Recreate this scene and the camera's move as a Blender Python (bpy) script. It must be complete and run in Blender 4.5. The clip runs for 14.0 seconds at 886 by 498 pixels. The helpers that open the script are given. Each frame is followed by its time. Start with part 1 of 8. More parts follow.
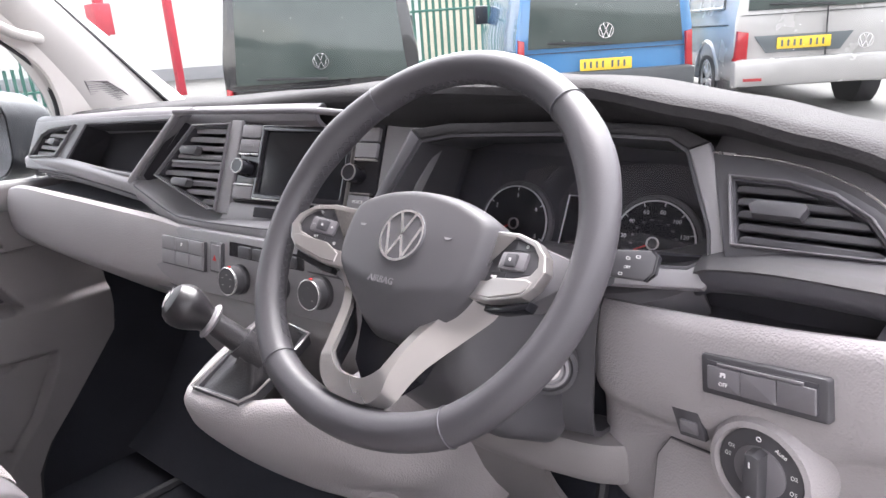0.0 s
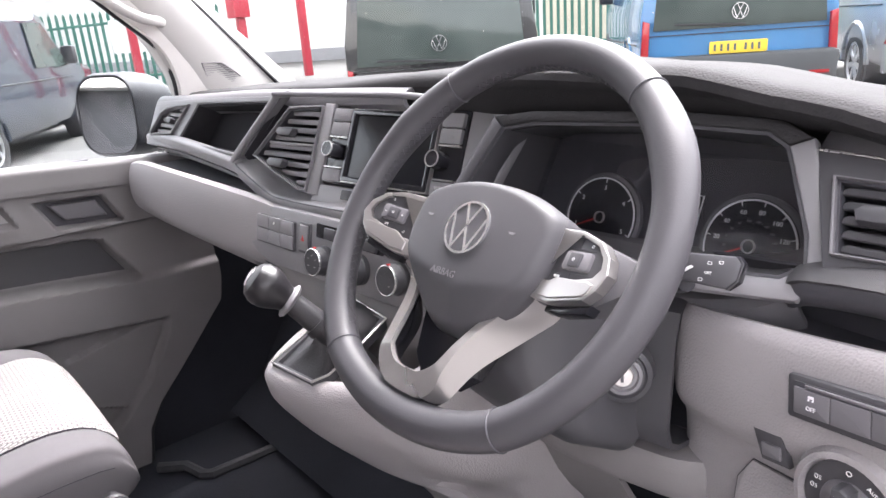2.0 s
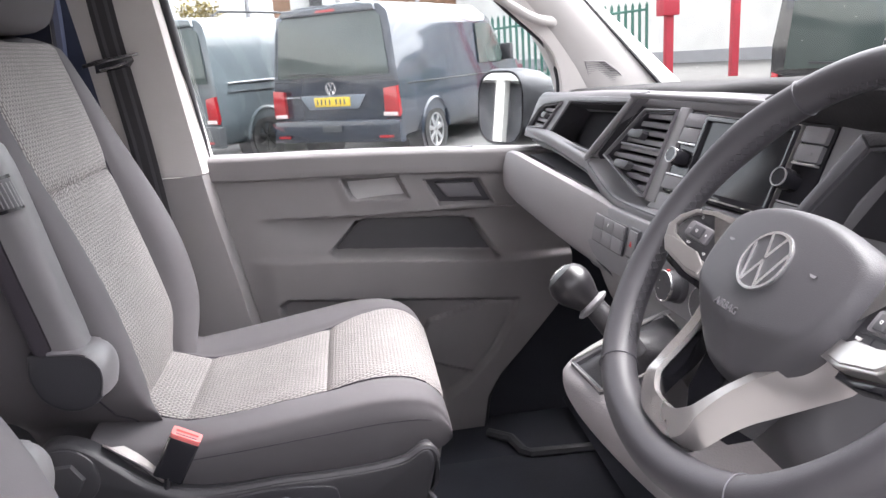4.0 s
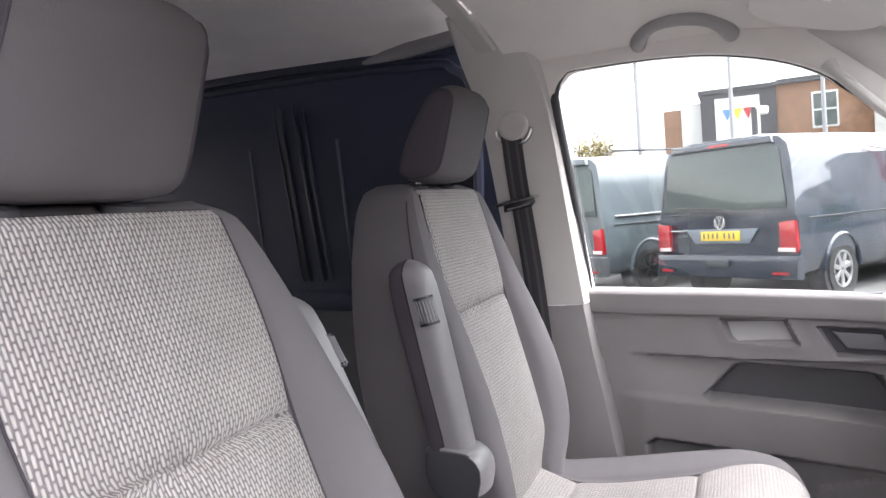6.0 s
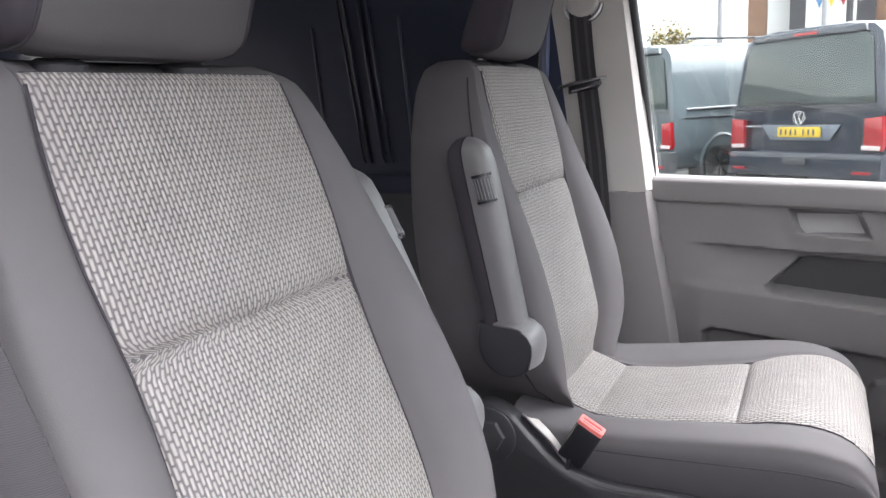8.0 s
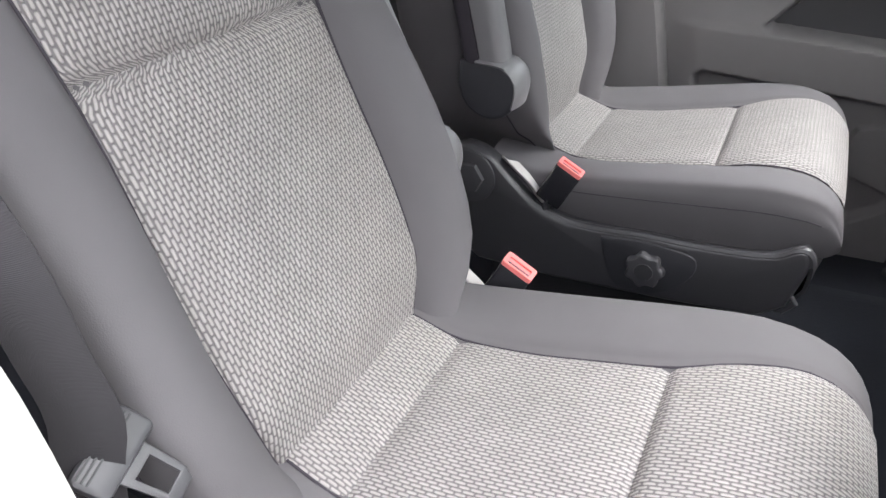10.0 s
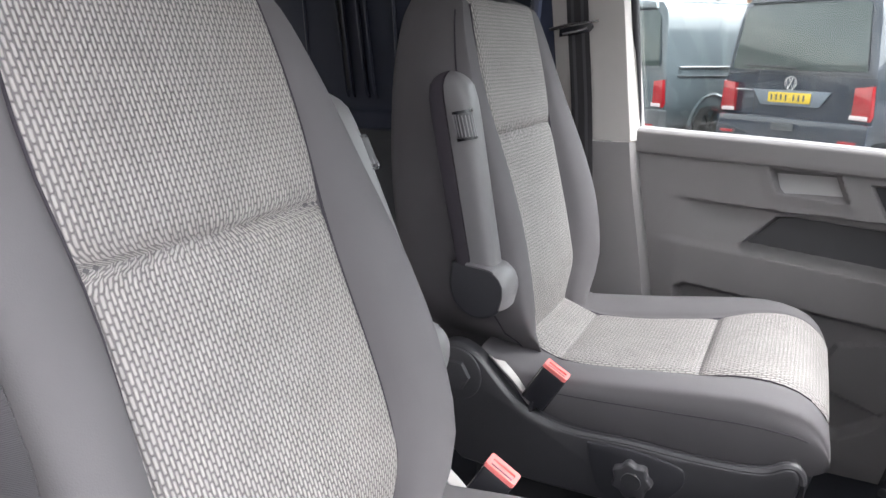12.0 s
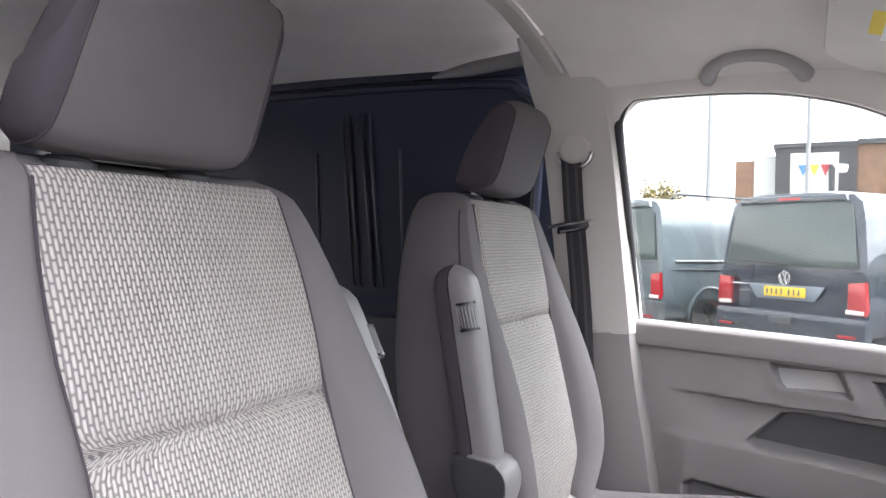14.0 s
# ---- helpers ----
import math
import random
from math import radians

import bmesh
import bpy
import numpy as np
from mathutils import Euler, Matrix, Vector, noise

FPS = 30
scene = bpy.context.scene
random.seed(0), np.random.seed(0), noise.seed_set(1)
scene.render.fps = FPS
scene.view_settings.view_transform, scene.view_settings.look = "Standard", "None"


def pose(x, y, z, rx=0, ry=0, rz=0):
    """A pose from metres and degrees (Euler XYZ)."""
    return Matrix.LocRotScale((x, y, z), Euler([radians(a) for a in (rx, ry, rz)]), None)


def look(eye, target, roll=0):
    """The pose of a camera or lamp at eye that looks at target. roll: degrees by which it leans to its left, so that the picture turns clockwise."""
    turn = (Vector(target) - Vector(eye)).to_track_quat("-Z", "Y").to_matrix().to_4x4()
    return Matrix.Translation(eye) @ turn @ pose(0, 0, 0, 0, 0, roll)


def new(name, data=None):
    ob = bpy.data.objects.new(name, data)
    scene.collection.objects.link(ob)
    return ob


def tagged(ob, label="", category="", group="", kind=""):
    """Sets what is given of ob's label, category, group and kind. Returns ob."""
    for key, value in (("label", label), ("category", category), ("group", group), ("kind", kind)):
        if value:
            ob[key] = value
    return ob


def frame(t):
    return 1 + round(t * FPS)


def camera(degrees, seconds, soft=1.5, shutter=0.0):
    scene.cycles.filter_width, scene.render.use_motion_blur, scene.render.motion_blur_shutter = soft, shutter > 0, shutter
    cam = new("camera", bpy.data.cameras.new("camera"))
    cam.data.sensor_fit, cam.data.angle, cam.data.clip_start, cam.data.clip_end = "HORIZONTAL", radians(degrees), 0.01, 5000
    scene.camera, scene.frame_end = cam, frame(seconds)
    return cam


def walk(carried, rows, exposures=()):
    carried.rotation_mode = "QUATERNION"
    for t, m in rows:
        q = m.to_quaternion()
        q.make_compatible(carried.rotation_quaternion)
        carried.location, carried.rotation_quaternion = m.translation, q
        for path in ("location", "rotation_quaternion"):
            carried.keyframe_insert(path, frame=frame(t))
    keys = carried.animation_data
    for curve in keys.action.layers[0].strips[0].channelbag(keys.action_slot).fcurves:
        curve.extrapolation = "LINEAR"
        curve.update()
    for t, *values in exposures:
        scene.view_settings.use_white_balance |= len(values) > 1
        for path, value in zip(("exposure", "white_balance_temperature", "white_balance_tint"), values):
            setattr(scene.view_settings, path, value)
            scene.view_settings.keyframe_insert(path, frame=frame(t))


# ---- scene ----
cam = camera(64.6, 14.0)
PATH = [
    (0, (0.796, 0.17, 1.444), (-0.455, 1.611, 0.844), -3.9),
    (0.5, (0.797, 0.17, 1.445), (-0.474, 1.589, 0.839), -4.0),
    (1, (0.799, 0.167, 1.447), (-0.515, 1.544, 0.833), -4.2),
    (1.5, (0.806, 0.172, 1.446), (-0.576, 1.478, 0.825), -4.3),
    (2, (0.81, 0.215, 1.443), (-0.661, 1.417, 0.819), -4.2),
    (2.5, (0.817, 0.243, 1.441), (-0.764, 1.296, 0.815), -3.9),
    (3, (0.817, 0.268, 1.439), (-0.89, 1.104, 0.818), -3.8),
    (3.5, (0.82, 0.295, 1.437), (-1.002, 0.857, 0.832), -3.9),
    (4, (0.836, 0.304, 1.439), (-1.074, 0.525, 0.889), -4.3),
    (4.2, (0.841, 0.306, 1.44), (-1.087, 0.393, 0.918), -4.4),
    (6.3, (0.886, 0.315, 1.454), (-0.929, -0.523, 1.404), -4.2),
    (6.5, (0.887, 0.313, 1.452), (-0.918, -0.548, 1.433), -4.0),
    (7, (0.895, 0.316, 1.451), (-0.891, -0.585, 1.456), -3.6),
    (7.5, (0.897, 0.317, 1.441), (-0.867, -0.617, 1.311), -3.5),
    (8, (0.885, 0.318, 1.43), (-0.837, -0.619, 1.032), -3.6),
    (8.5, (0.874, 0.318, 1.419), (-0.775, -0.583, 0.733), -3.6),
    (9, (0.861, 0.316, 1.406), (-0.675, -0.527, 0.441), -3.6),
    (9.2, (0.856, 0.314, 1.403), (-0.632, -0.5, 0.344), -3.5),
    (11.3, (0.861, 0.312, 1.405), (-0.718, -0.497, 0.482), -0.8),
    (11.5, (0.868, 0.325, 1.408), (-0.76, -0.525, 0.617), -0.9),
    (12, (0.87, 0.323, 1.412), (-0.841, -0.556, 0.865), 0.1),
    (12.5, (0.873, 0.32, 1.414), (-0.881, -0.578, 1.077), 0.7),
    (13, (0.885, 0.325, 1.418), (-0.888, -0.585, 1.248), 1.0),
    (13.5, (0.892, 0.329, 1.418), (-0.884, -0.589, 1.347), 0.9),
    (14, (0.893, 0.332, 1.42), (-0.881, -0.591, 1.396), 1.0),
]
walk(cam, [(t, look(e, g, r)) for t, e, g, r in PATH],
     exposures=[(0.0, 3.65, 6450, 18), (2.0, 3.68, 6450, 18), (3.0, 3.55, 6450, 18), (4.2, 3.42, 6450, 17), (6.3, 3.52, 6450, 16), (7.5, 3.4, 6400, 14), (8.5, 3.12, 6350, 12), (9.2, 2.95, 6350, 11), (11.3, 3.2, 6350, 11), (12.5, 3.28, 6350, 12), (14.0, 3.56, 6400, 14)])

# ---- daylight: a bright overcast sky ----
GROUND = 0.10
world = bpy.data.worlds.new("overcast")
scene.world = world
world.use_nodes = True
wn, wl = world.node_tree.nodes, world.node_tree.links
sky = wn.new("ShaderNodeTexSky")
sky.sky_type, sky.sun_disc = "NISHITA", False
sky.sun_elevation, sky.sun_rotation = radians(58), radians(-18)
sky.air_density, sky.dust_density, sky.ozone_density = 1.0, 5.0, 1.0
pale = wn.new("ShaderNodeHueSaturation")
pale.inputs["Saturation"].default_value = 0.10
wl.new(sky.outputs[0], pale.inputs["Color"])
wl.new(pale.outputs[0], wn["Background"].inputs[0])
wn["Background"].inputs[1].default_value = 0.15
sun = new("sun", bpy.data.lights.new("sun", "SUN"))
sun.data.energy, sun.data.angle, sun.data.color = 0.35, radians(40), (1.0, 0.95, 0.90)
sun.matrix_world = look((6 * math.sin(radians(-18)), 6 * math.cos(radians(-18)), 6 * math.tan(radians(58))), (0, 0, 0))

# ---- materials ----
def mat(name, color, rough=0.5, metal=0.0, grain=0.0, bump=0.0, vary=0.12, spots=6.0, coat=0.0, spec=0.5, emit=None, weave=False):
    """A painted, moulded or woven surface: colour varied at two scales, with fine relief. grain: lumps per metre; bump: their depth."""
    m = bpy.data.materials.new(name)
    m.use_nodes = True
    n, l = m.node_tree.nodes, m.node_tree.links
    p = n["Principled BSDF"]
    p.inputs["Metallic"].default_value = metal
    p.inputs["Coat Weight"].default_value = coat
    p.inputs["Specular IOR Level"].default_value = spec
    tc = n.new("ShaderNodeTexCoord")
    big = n.new("ShaderNodeTexNoise")
    big.inputs["Scale"].default_value, big.inputs["Detail"].default_value = spots, 6
    l.new(tc.outputs["Object"], big.inputs["Vector"])
    ramp = n.new("ShaderNodeMapRange")
    ramp.inputs[1].default_value, ramp.inputs[2].default_value = 0.3, 0.7
    ramp.inputs[3].default_value, ramp.inputs[4].default_value = 1 - vary, 1 + vary
    l.new(big.outputs["Fac"], ramp.inputs[0])
    hue = n.new("ShaderNodeHueSaturation")
    hue.inputs["Color"].default_value = (*color, 1)
    l.new(ramp.outputs[0], hue.inputs["Value"])
    l.new(hue.outputs[0], p.inputs["Base Color"])
    rr = n.new("ShaderNodeMapRange")
    rr.inputs[3].default_value, rr.inputs[4].default_value = max(rough - 0.08, 0.02), min(rough + 0.1, 1)
    l.new(big.outputs["Fac"], rr.inputs[0])
    l.new(rr.outputs[0], p.inputs["Roughness"])
    if grain and bump:
        if weave:
            g = n.new("ShaderNodeTexWave")
            g.wave_type, g.bands_direction = "BANDS", "DIAGONAL"
            g.inputs["Scale"].default_value, g.inputs["Distortion"].default_value = grain, 0.6
            out = g.outputs["Fac"]
        else:
            g = n.new("ShaderNodeTexVoronoi")
            g.feature = "SMOOTH_F1"
            g.inputs["Scale"].default_value = grain
            out = g.outputs["Distance"]
        l.new(tc.outputs["Object"], g.inputs["Vector"])
        b = n.new("ShaderNodeBump")
        b.inputs["Strength"].default_value, b.inputs["Distance"].default_value = 0.6, bump
        l.new(out, b.inputs["Height"])
        l.new(b.outputs[0], p.inputs["Normal"])
    if emit:
        p.inputs["Emission Color"].default_value = (*emit[:3], 1)
        p.inputs["Emission Strength"].default_value = emit[3]
    return m


def stitched(name, light, dark, across=0.0057, along=0.0165):
    """Seat cloth: staggered long pale stitches with rounded ends, laid by the cloth's own UVs in metres."""
    m = bpy.data.materials.new(name)
    m.use_nodes = True
    n, l = m.node_tree.nodes, m.node_tree.links
    p = n["Principled BSDF"]
    p.inputs["Roughness"].default_value = 0.85
    p.inputs["Specular IOR Level"].default_value = 0.25

    def calc(op, a, b=0.0, clamp=False):
        k = n.new("ShaderNodeMath")
        k.operation, k.use_clamp = op, clamp
        for i, v in enumerate((a, b)):
            if isinstance(v, (int, float)):
                k.inputs[i].default_value = v
            else:
                l.new(v, k.inputs[i])
        return k.outputs[0]
    uv = n.new("ShaderNodeUVMap")
    wob = n.new("ShaderNodeTexNoise")
    wob.inputs["Scale"].default_value, wob.inputs["Detail"].default_value = 90, 2
    l.new(uv.outputs[0], wob.inputs["Vector"])
    shift = calc("MULTIPLY", calc("SUBTRACT", wob.outputs["Fac"], 0.5), 0.14)
    xyz = n.new("ShaderNodeSeparateXYZ")
    l.new(uv.outputs[0], xyz.inputs[0])
    u = calc("ADD", calc("DIVIDE", xyz.outputs[0], across), shift)
    col = calc("FLOOR", u)
    v = calc("ADD", calc("ADD", calc("DIVIDE", xyz.outputs[1], along), calc("MULTIPLY", calc("FLOORED_MODULO", col, 2.0), 0.5)), shift)
    du = calc("ABSOLUTE", calc("SUBTRACT", calc("MULTIPLY", calc("FRACT", u), 2.0), 1.0))
    dv = calc("ABSOLUTE", calc("SUBTRACT", calc("MULTIPLY", calc("FRACT", v), 2.0), 1.0))
    height = calc("SUBTRACT", 1.0, calc("ADD", calc("POWER", calc("MULTIPLY", du, 1.22), 2.2), calc("POWER", calc("MULTIPLY", dv, 1.07), 6.0)), True)
    cell = n.new("ShaderNodeTexWhiteNoise")
    both = n.new("ShaderNodeCombineXYZ")
    l.new(col, both.inputs[0])
    l.new(calc("FLOOR", v), both.inputs[1])
    l.new(both.outputs[0], cell.inputs["Vector"])
    mix = n.new("ShaderNodeMixRGB")
    mix.inputs[1].default_value, mix.inputs[2].default_value = (*dark, 1), (*light, 1)
    l.new(calc("POWER", calc("MULTIPLY", height, 1.25, True), 0.8), mix.inputs[0])
    big = n.new("ShaderNodeTexNoise")
    big.inputs["Scale"].default_value, big.inputs["Detail"].default_value = 14, 5
    l.new(uv.outputs[0], big.inputs["Vector"])
    hue = n.new("ShaderNodeHueSaturation")
    l.new(mix.outputs[0], hue.inputs["Color"])
    l.new(calc("ADD", calc("MULTIPLY", big.outputs["Fac"], 0.3), calc("ADD", calc("MULTIPLY", cell.outputs["Value"], 0.10), 0.80)), hue.inputs["Value"])
    l.new(hue.outputs[0], p.inputs["Base Color"])
    b = n.new("ShaderNodeBump")
    b.inputs["Strength"].default_value, b.inputs["Distance"].default_value = 1.0, 0.0018
    l.new(calc("POWER", height, 0.6), b.inputs["Height"])
    l.new(b.outputs[0], p.inputs["Normal"])
    return m


def glass(name, tint, gloss=0.07, dust=0.0):
    """A thin pane: mostly clear, a little mirror, with specks of dust."""
    m = bpy.data.materials.new(name)
    m.use_nodes = True
    n, l = m.node_tree.nodes, m.node_tree.links
    out = n["Material Output"]
    n.remove(n["Principled BSDF"])
    tr, gl, mix = n.new("ShaderNodeBsdfTransparent"), n.new("ShaderNodeBsdfGlossy"), n.new("ShaderNodeMixShader")
    tr.inputs[0].default_value = (*tint, 1)
    gl.inputs["Roughness"].default_value = 0.02
    mix.inputs[0].default_value = gloss
    l.new(tr.outputs[0], mix.inputs[1])
    l.new(gl.outputs[0], mix.inputs[2])
    last = mix
    if dust:
        tc, vo, th = n.new("ShaderNodeTexCoord"), n.new("ShaderNodeTexVoronoi"), n.new("ShaderNodeMath")
        vo.inputs["Scale"].default_value = 75
        th.operation = "LESS_THAN"
        th.inputs[1].default_value = dust
        l.new(tc.outputs["Object"], vo.inputs["Vector"])
        l.new(vo.outputs["Distance"], th.inputs[0])
        df, m2 = n.new("ShaderNodeBsdfDiffuse"), n.new("ShaderNodeMixShader")
        df.inputs[0].default_value = (0.75, 0.75, 0.75, 1)
        l.new(th.outputs[0], m2.inputs[0])
        l.new(mix.outputs[0], m2.inputs[1])
        l.new(df.outputs[0], m2.inputs[2])
        last = m2
    l.new(last.outputs[0], out.inputs[0])
    return m


M = dict(
    dash=mat("dash plastic", (0.145, 0.140, 0.150), 0.46, grain=1400, bump=0.0002, vary=0.10),
    pad=mat("dash top pad", (0.036, 0.035, 0.037), 0.75, grain=480, bump=0.0009, vary=0.12, spec=0.15),
    fascia=mat("fascia plastic", (0.215, 0.209, 0.220), 0.45, grain=1400, bump=0.00015, vary=0.06),
    band=mat("ribbed trim", (0.062, 0.060, 0.064), 0.52, grain=420, bump=0.0004, weave=True, vary=0.06, spec=0.35),
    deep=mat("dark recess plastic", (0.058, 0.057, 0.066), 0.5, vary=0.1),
    gloss=mat("gloss black", (0.020, 0.020, 0.024), 0.12, vary=0.05),
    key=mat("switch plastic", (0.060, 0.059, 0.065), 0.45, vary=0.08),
    grey=mat("light grey moulding", (0.312, 0.296, 0.301), 0.55, grain=520, bump=0.0009, vary=0.05),
    cup=mat("pale lit cup plastic", (0.44, 0.43, 0.43), 0.32, vary=0.04),
    greydoor=mat("door grey moulding", (0.205, 0.193, 0.196), 0.6, grain=700, bump=0.0003, vary=0.05),
    pale=mat("pale pillar trim", (0.48, 0.46, 0.445), 0.7, grain=700, bump=0.0004, vary=0.04),
    roof=mat("roof lining felt", (0.66, 0.63, 0.605), 0.95, grain=1500, bump=0.0005, vary=0.05, spec=0.15),
    roofdark=mat("cargo roof lining", (0.72, 0.70, 0.705), 0.9, grain=1200, bump=0.0003, vary=0.06, spec=0.2),
    leather=mat("black leather", (0.052, 0.050, 0.056), 0.46, grain=900, bump=0.00012, vary=0.08),
    soft=mat("airbag cover", (0.062, 0.060, 0.066), 0.5, grain=1500, bump=0.0002, vary=0.05),
    silver=mat("satin silver", (0.56, 0.54, 0.53), 0.27, metal=0.85, vary=0.03),
    chrome=mat("chrome", (0.92, 0.92, 0.93), 0.14, metal=0.9, vary=0.02),
    steel=mat("steel post", (0.38, 0.38, 0.39), 0.22, metal=1.0, vary=0.04),
    side=mat("plain seat cloth", (0.130, 0.123, 0.130), 0.95, grain=900, bump=0.0002, vary=0.07, spec=0.15),
    headface=mat("headrest face cloth", (0.108, 0.102, 0.108), 0.95, grain=900, bump=0.0003, vary=0.07, spec=0.15),
    sidedark=mat("dark headrest cloth", (0.056, 0.050, 0.060), 0.95, grain=900, bump=0.0002, vary=0.07, spec=0.15),
    cloth=stitched("woven seat cloth", (0.400, 0.376, 0.366), (0.182, 0.170, 0.172), 0.0043, 0.0125),
    seatplastic=mat("seat frame plastic", (0.036, 0.036, 0.042), 0.5, grain=700, bump=0.0004, vary=0.1),
    shield=mat("seat shield plastic", (0.050, 0.049, 0.054), 0.42, grain=700, bump=0.0003, vary=0.1),
    arm=mat("armrest plastic", (0.170, 0.165, 0.172), 0.40, grain=900, bump=0.0002, vary=0.06),
    mat=mat("rubber floor mat", (0.026, 0.028, 0.037), 0.8, grain=260, bump=0.0006, vary=0.2, spec=0.3),
    knob=mat("polished black knob", (0.016, 0.015, 0.017), 0.34, grain=700, bump=0.0002, vary=0.1),
    metalwall=mat("dark painted steel", (0.022, 0.027, 0.046), 0.30, vary=0.015, spots=0.8, spec=0.3),
    ply=mat("grey hardboard", (0.050, 0.051, 0.056), 0.7, vary=0.12),
    belt=mat("belt webbing", (0.034, 0.032, 0.036), 0.8, grain=700, bump=0.0003, weave=True, vary=0.1),
    red=mat("red press button", (0.78, 0.20, 0.19), 0.4, vary=0.04),
    white=mat("white print", (0.80, 0.80, 0.80), 0.6, vary=0.02),
    redprint=mat("red print", (0.60, 0.03, 0.03), 0.5, vary=0.02),
    yellow=mat("yellow label", (0.80, 0.62, 0.05), 0.6, vary=0.05),
    screen=mat("black display glass", (0.010, 0.011, 0.014), 0.08, vary=0.05),
    render=mat("grey render", (0.30, 0.295, 0.29), 0.9, vary=0.15, spots=1.5),
    rubber=mat("black rubber seal", (0.028, 0.028, 0.032), 0.6, vary=0.1),
    boot=mat("soft black boot leather", (0.026, 0.025, 0.028), 0.42, grain=500, bump=0.0005, vary=0.12),
    flock=mat("matte near-black tray lining", (0.036, 0.035, 0.040), 0.95, grain=900, bump=0.0004, vary=0.15, spec=0.1),
    windscreen=glass("windscreen glass", (0.60, 0.63, 0.62), 0.05, dust=0.035),
    sideglass=glass("side glass", (0.75, 0.78, 0.78), 0.05),
    mirror=glass("mirror glass", (0.02, 0.02, 0.02), 0.85),
)

# ---- shaping tools ----
from mathutils.geometry import tessellate_polygon


def part(name, bm, material, parent, label="", smooth=30, uv=None):
    """Links a bmesh, shaped in world coordinates, as ONE mesh object under a thing or a part."""
    root = parent
    while root is not None and root.parent:
        root = root.parent
    if root is not None:
        bmesh.ops.transform(bm, matrix=root.matrix_basis.inverted(), verts=bm.verts)
    me = bpy.data.meshes.new(name)
    bmesh.ops.recalc_face_normals(bm, faces=bm.faces)
    bm.to_mesh(me)
    bm.free()
    if smooth:
        me.shade_smooth()
        me.set_sharp_from_angle(angle=radians(smooth))
    mats = material if isinstance(material, (list, tuple)) else [material]
    for m in mats:
        me.materials.append(M[m] if isinstance(m, str) else m)
    ob = new(name, me)
    ob.parent = parent
    return tagged(ob, label)


def thing(name, base, label, category, group="", kind="", turn=0):
    ob = new(name)
    ob.empty_display_size = 0.05
    ob.matrix_basis = pose(*base, 0, 0, turn)
    return tagged(ob, label, category, group, kind)


def bevel(bm, w, seg=2, angle=30, edges=None):
    es = edges or [e for e in bm.edges if e.is_manifold and e.calc_face_angle(0) > radians(angle)]
    if w and es:
        bmesh.ops.bevel(bm, geom=es, offset=w, segments=seg, profile=0.5, affect="EDGES", clamp_overlap=True)
    return bm


def block(a, b, bev=0.0, seg=2, m=None, bm=None):
    """A box from corner a to corner b with rounded edges, moved by m."""
    one = bmesh.new()
    bmesh.ops.create_cube(one, size=1)
    for v in one.verts:
        v.co = Vector([(p + q) / 2 + c * (q - p) for p, q, c in zip(a, b, v.co)])
    bevel(one, bev, seg)
    return merge(one, m, bm)


def merge(one, m=None, bm=None):
    if m is not None:
        bmesh.ops.transform(one, matrix=m, verts=one.verts)
    if bm is None:
        return one
    me = bpy.data.meshes.new("tmp")
    one.to_mesh(me)
    one.free()
    bm.from_mesh(me)
    bpy.data.meshes.remove(me)
    return bm


def plate(m, pts, depth, bev=0.0, start=0.0, seg=2, bm=None, holes=()):
    """A flat outline in m's x-y plane, thick along m's z from start to start + depth, with holes right through it."""
    one = bmesh.new()
    levels = (start, start + depth)
    caps, levels_v = ([], []), ([], [])
    for loop in (pts, *holes):
        rows = []
        for side, z in enumerate(levels):
            vs = [one.verts.new((x, y, z)) for x, y in loop]
            es = [one.edges.new((vs[i - 1], vs[i])) for i in range(len(vs))]
            caps[side].extend(es)
            levels_v[side].extend(vs)
            rows.append(vs)
        for i in range(len(loop)):
            one.faces.new((rows[0][i - 1], rows[0][i], rows[1][i], rows[1][i - 1]))
    if holes:
        flat = [list(loop) for loop in (pts, *holes)]
        tris = tessellate_polygon([[Vector((x, y, 0)) for x, y in loop] for loop in flat])
        for level in levels_v:
            for t in tris:
                if len(set(t)) == 3 and not one.faces.get([level[i] for i in t]):
                    one.faces.new([level[i] for i in t])
    else:
        for es in caps:
            bmesh.ops.contextual_create(one, geom=es)
    bmesh.ops.recalc_face_normals(one, faces=one.faces)
    if bev:
        bevel(one, bev, seg, edges=[e for e in (caps[1] if depth > 0 else caps[1]) if e.is_valid])
    return merge(one, m, bm)


def rounded(x0, y0, x1, y1, r, seg=4):
    out = []
    for cx, cy, a in ((x1 - r, y1 - r, 0), (x0 + r, y1 - r, 90), (x0 + r, y0 + r, 180), (x1 - r, y0 + r, 270)):
        for i in range(seg + 1):
            t = radians(a + 90 * i / seg)
            out.append((cx + r * math.cos(t), cy + r * math.sin(t)))
    return out


def ring_pts(cx, cy, rx, ry=None, n=32, a0=0, a1=360):
    ry = ry or rx
    return [(cx + rx * math.cos(radians(a0 + (a1 - a0) * i / n)), cy + ry * math.sin(radians(a0 + (a1 - a0) * i / n))) for i in range(n)]


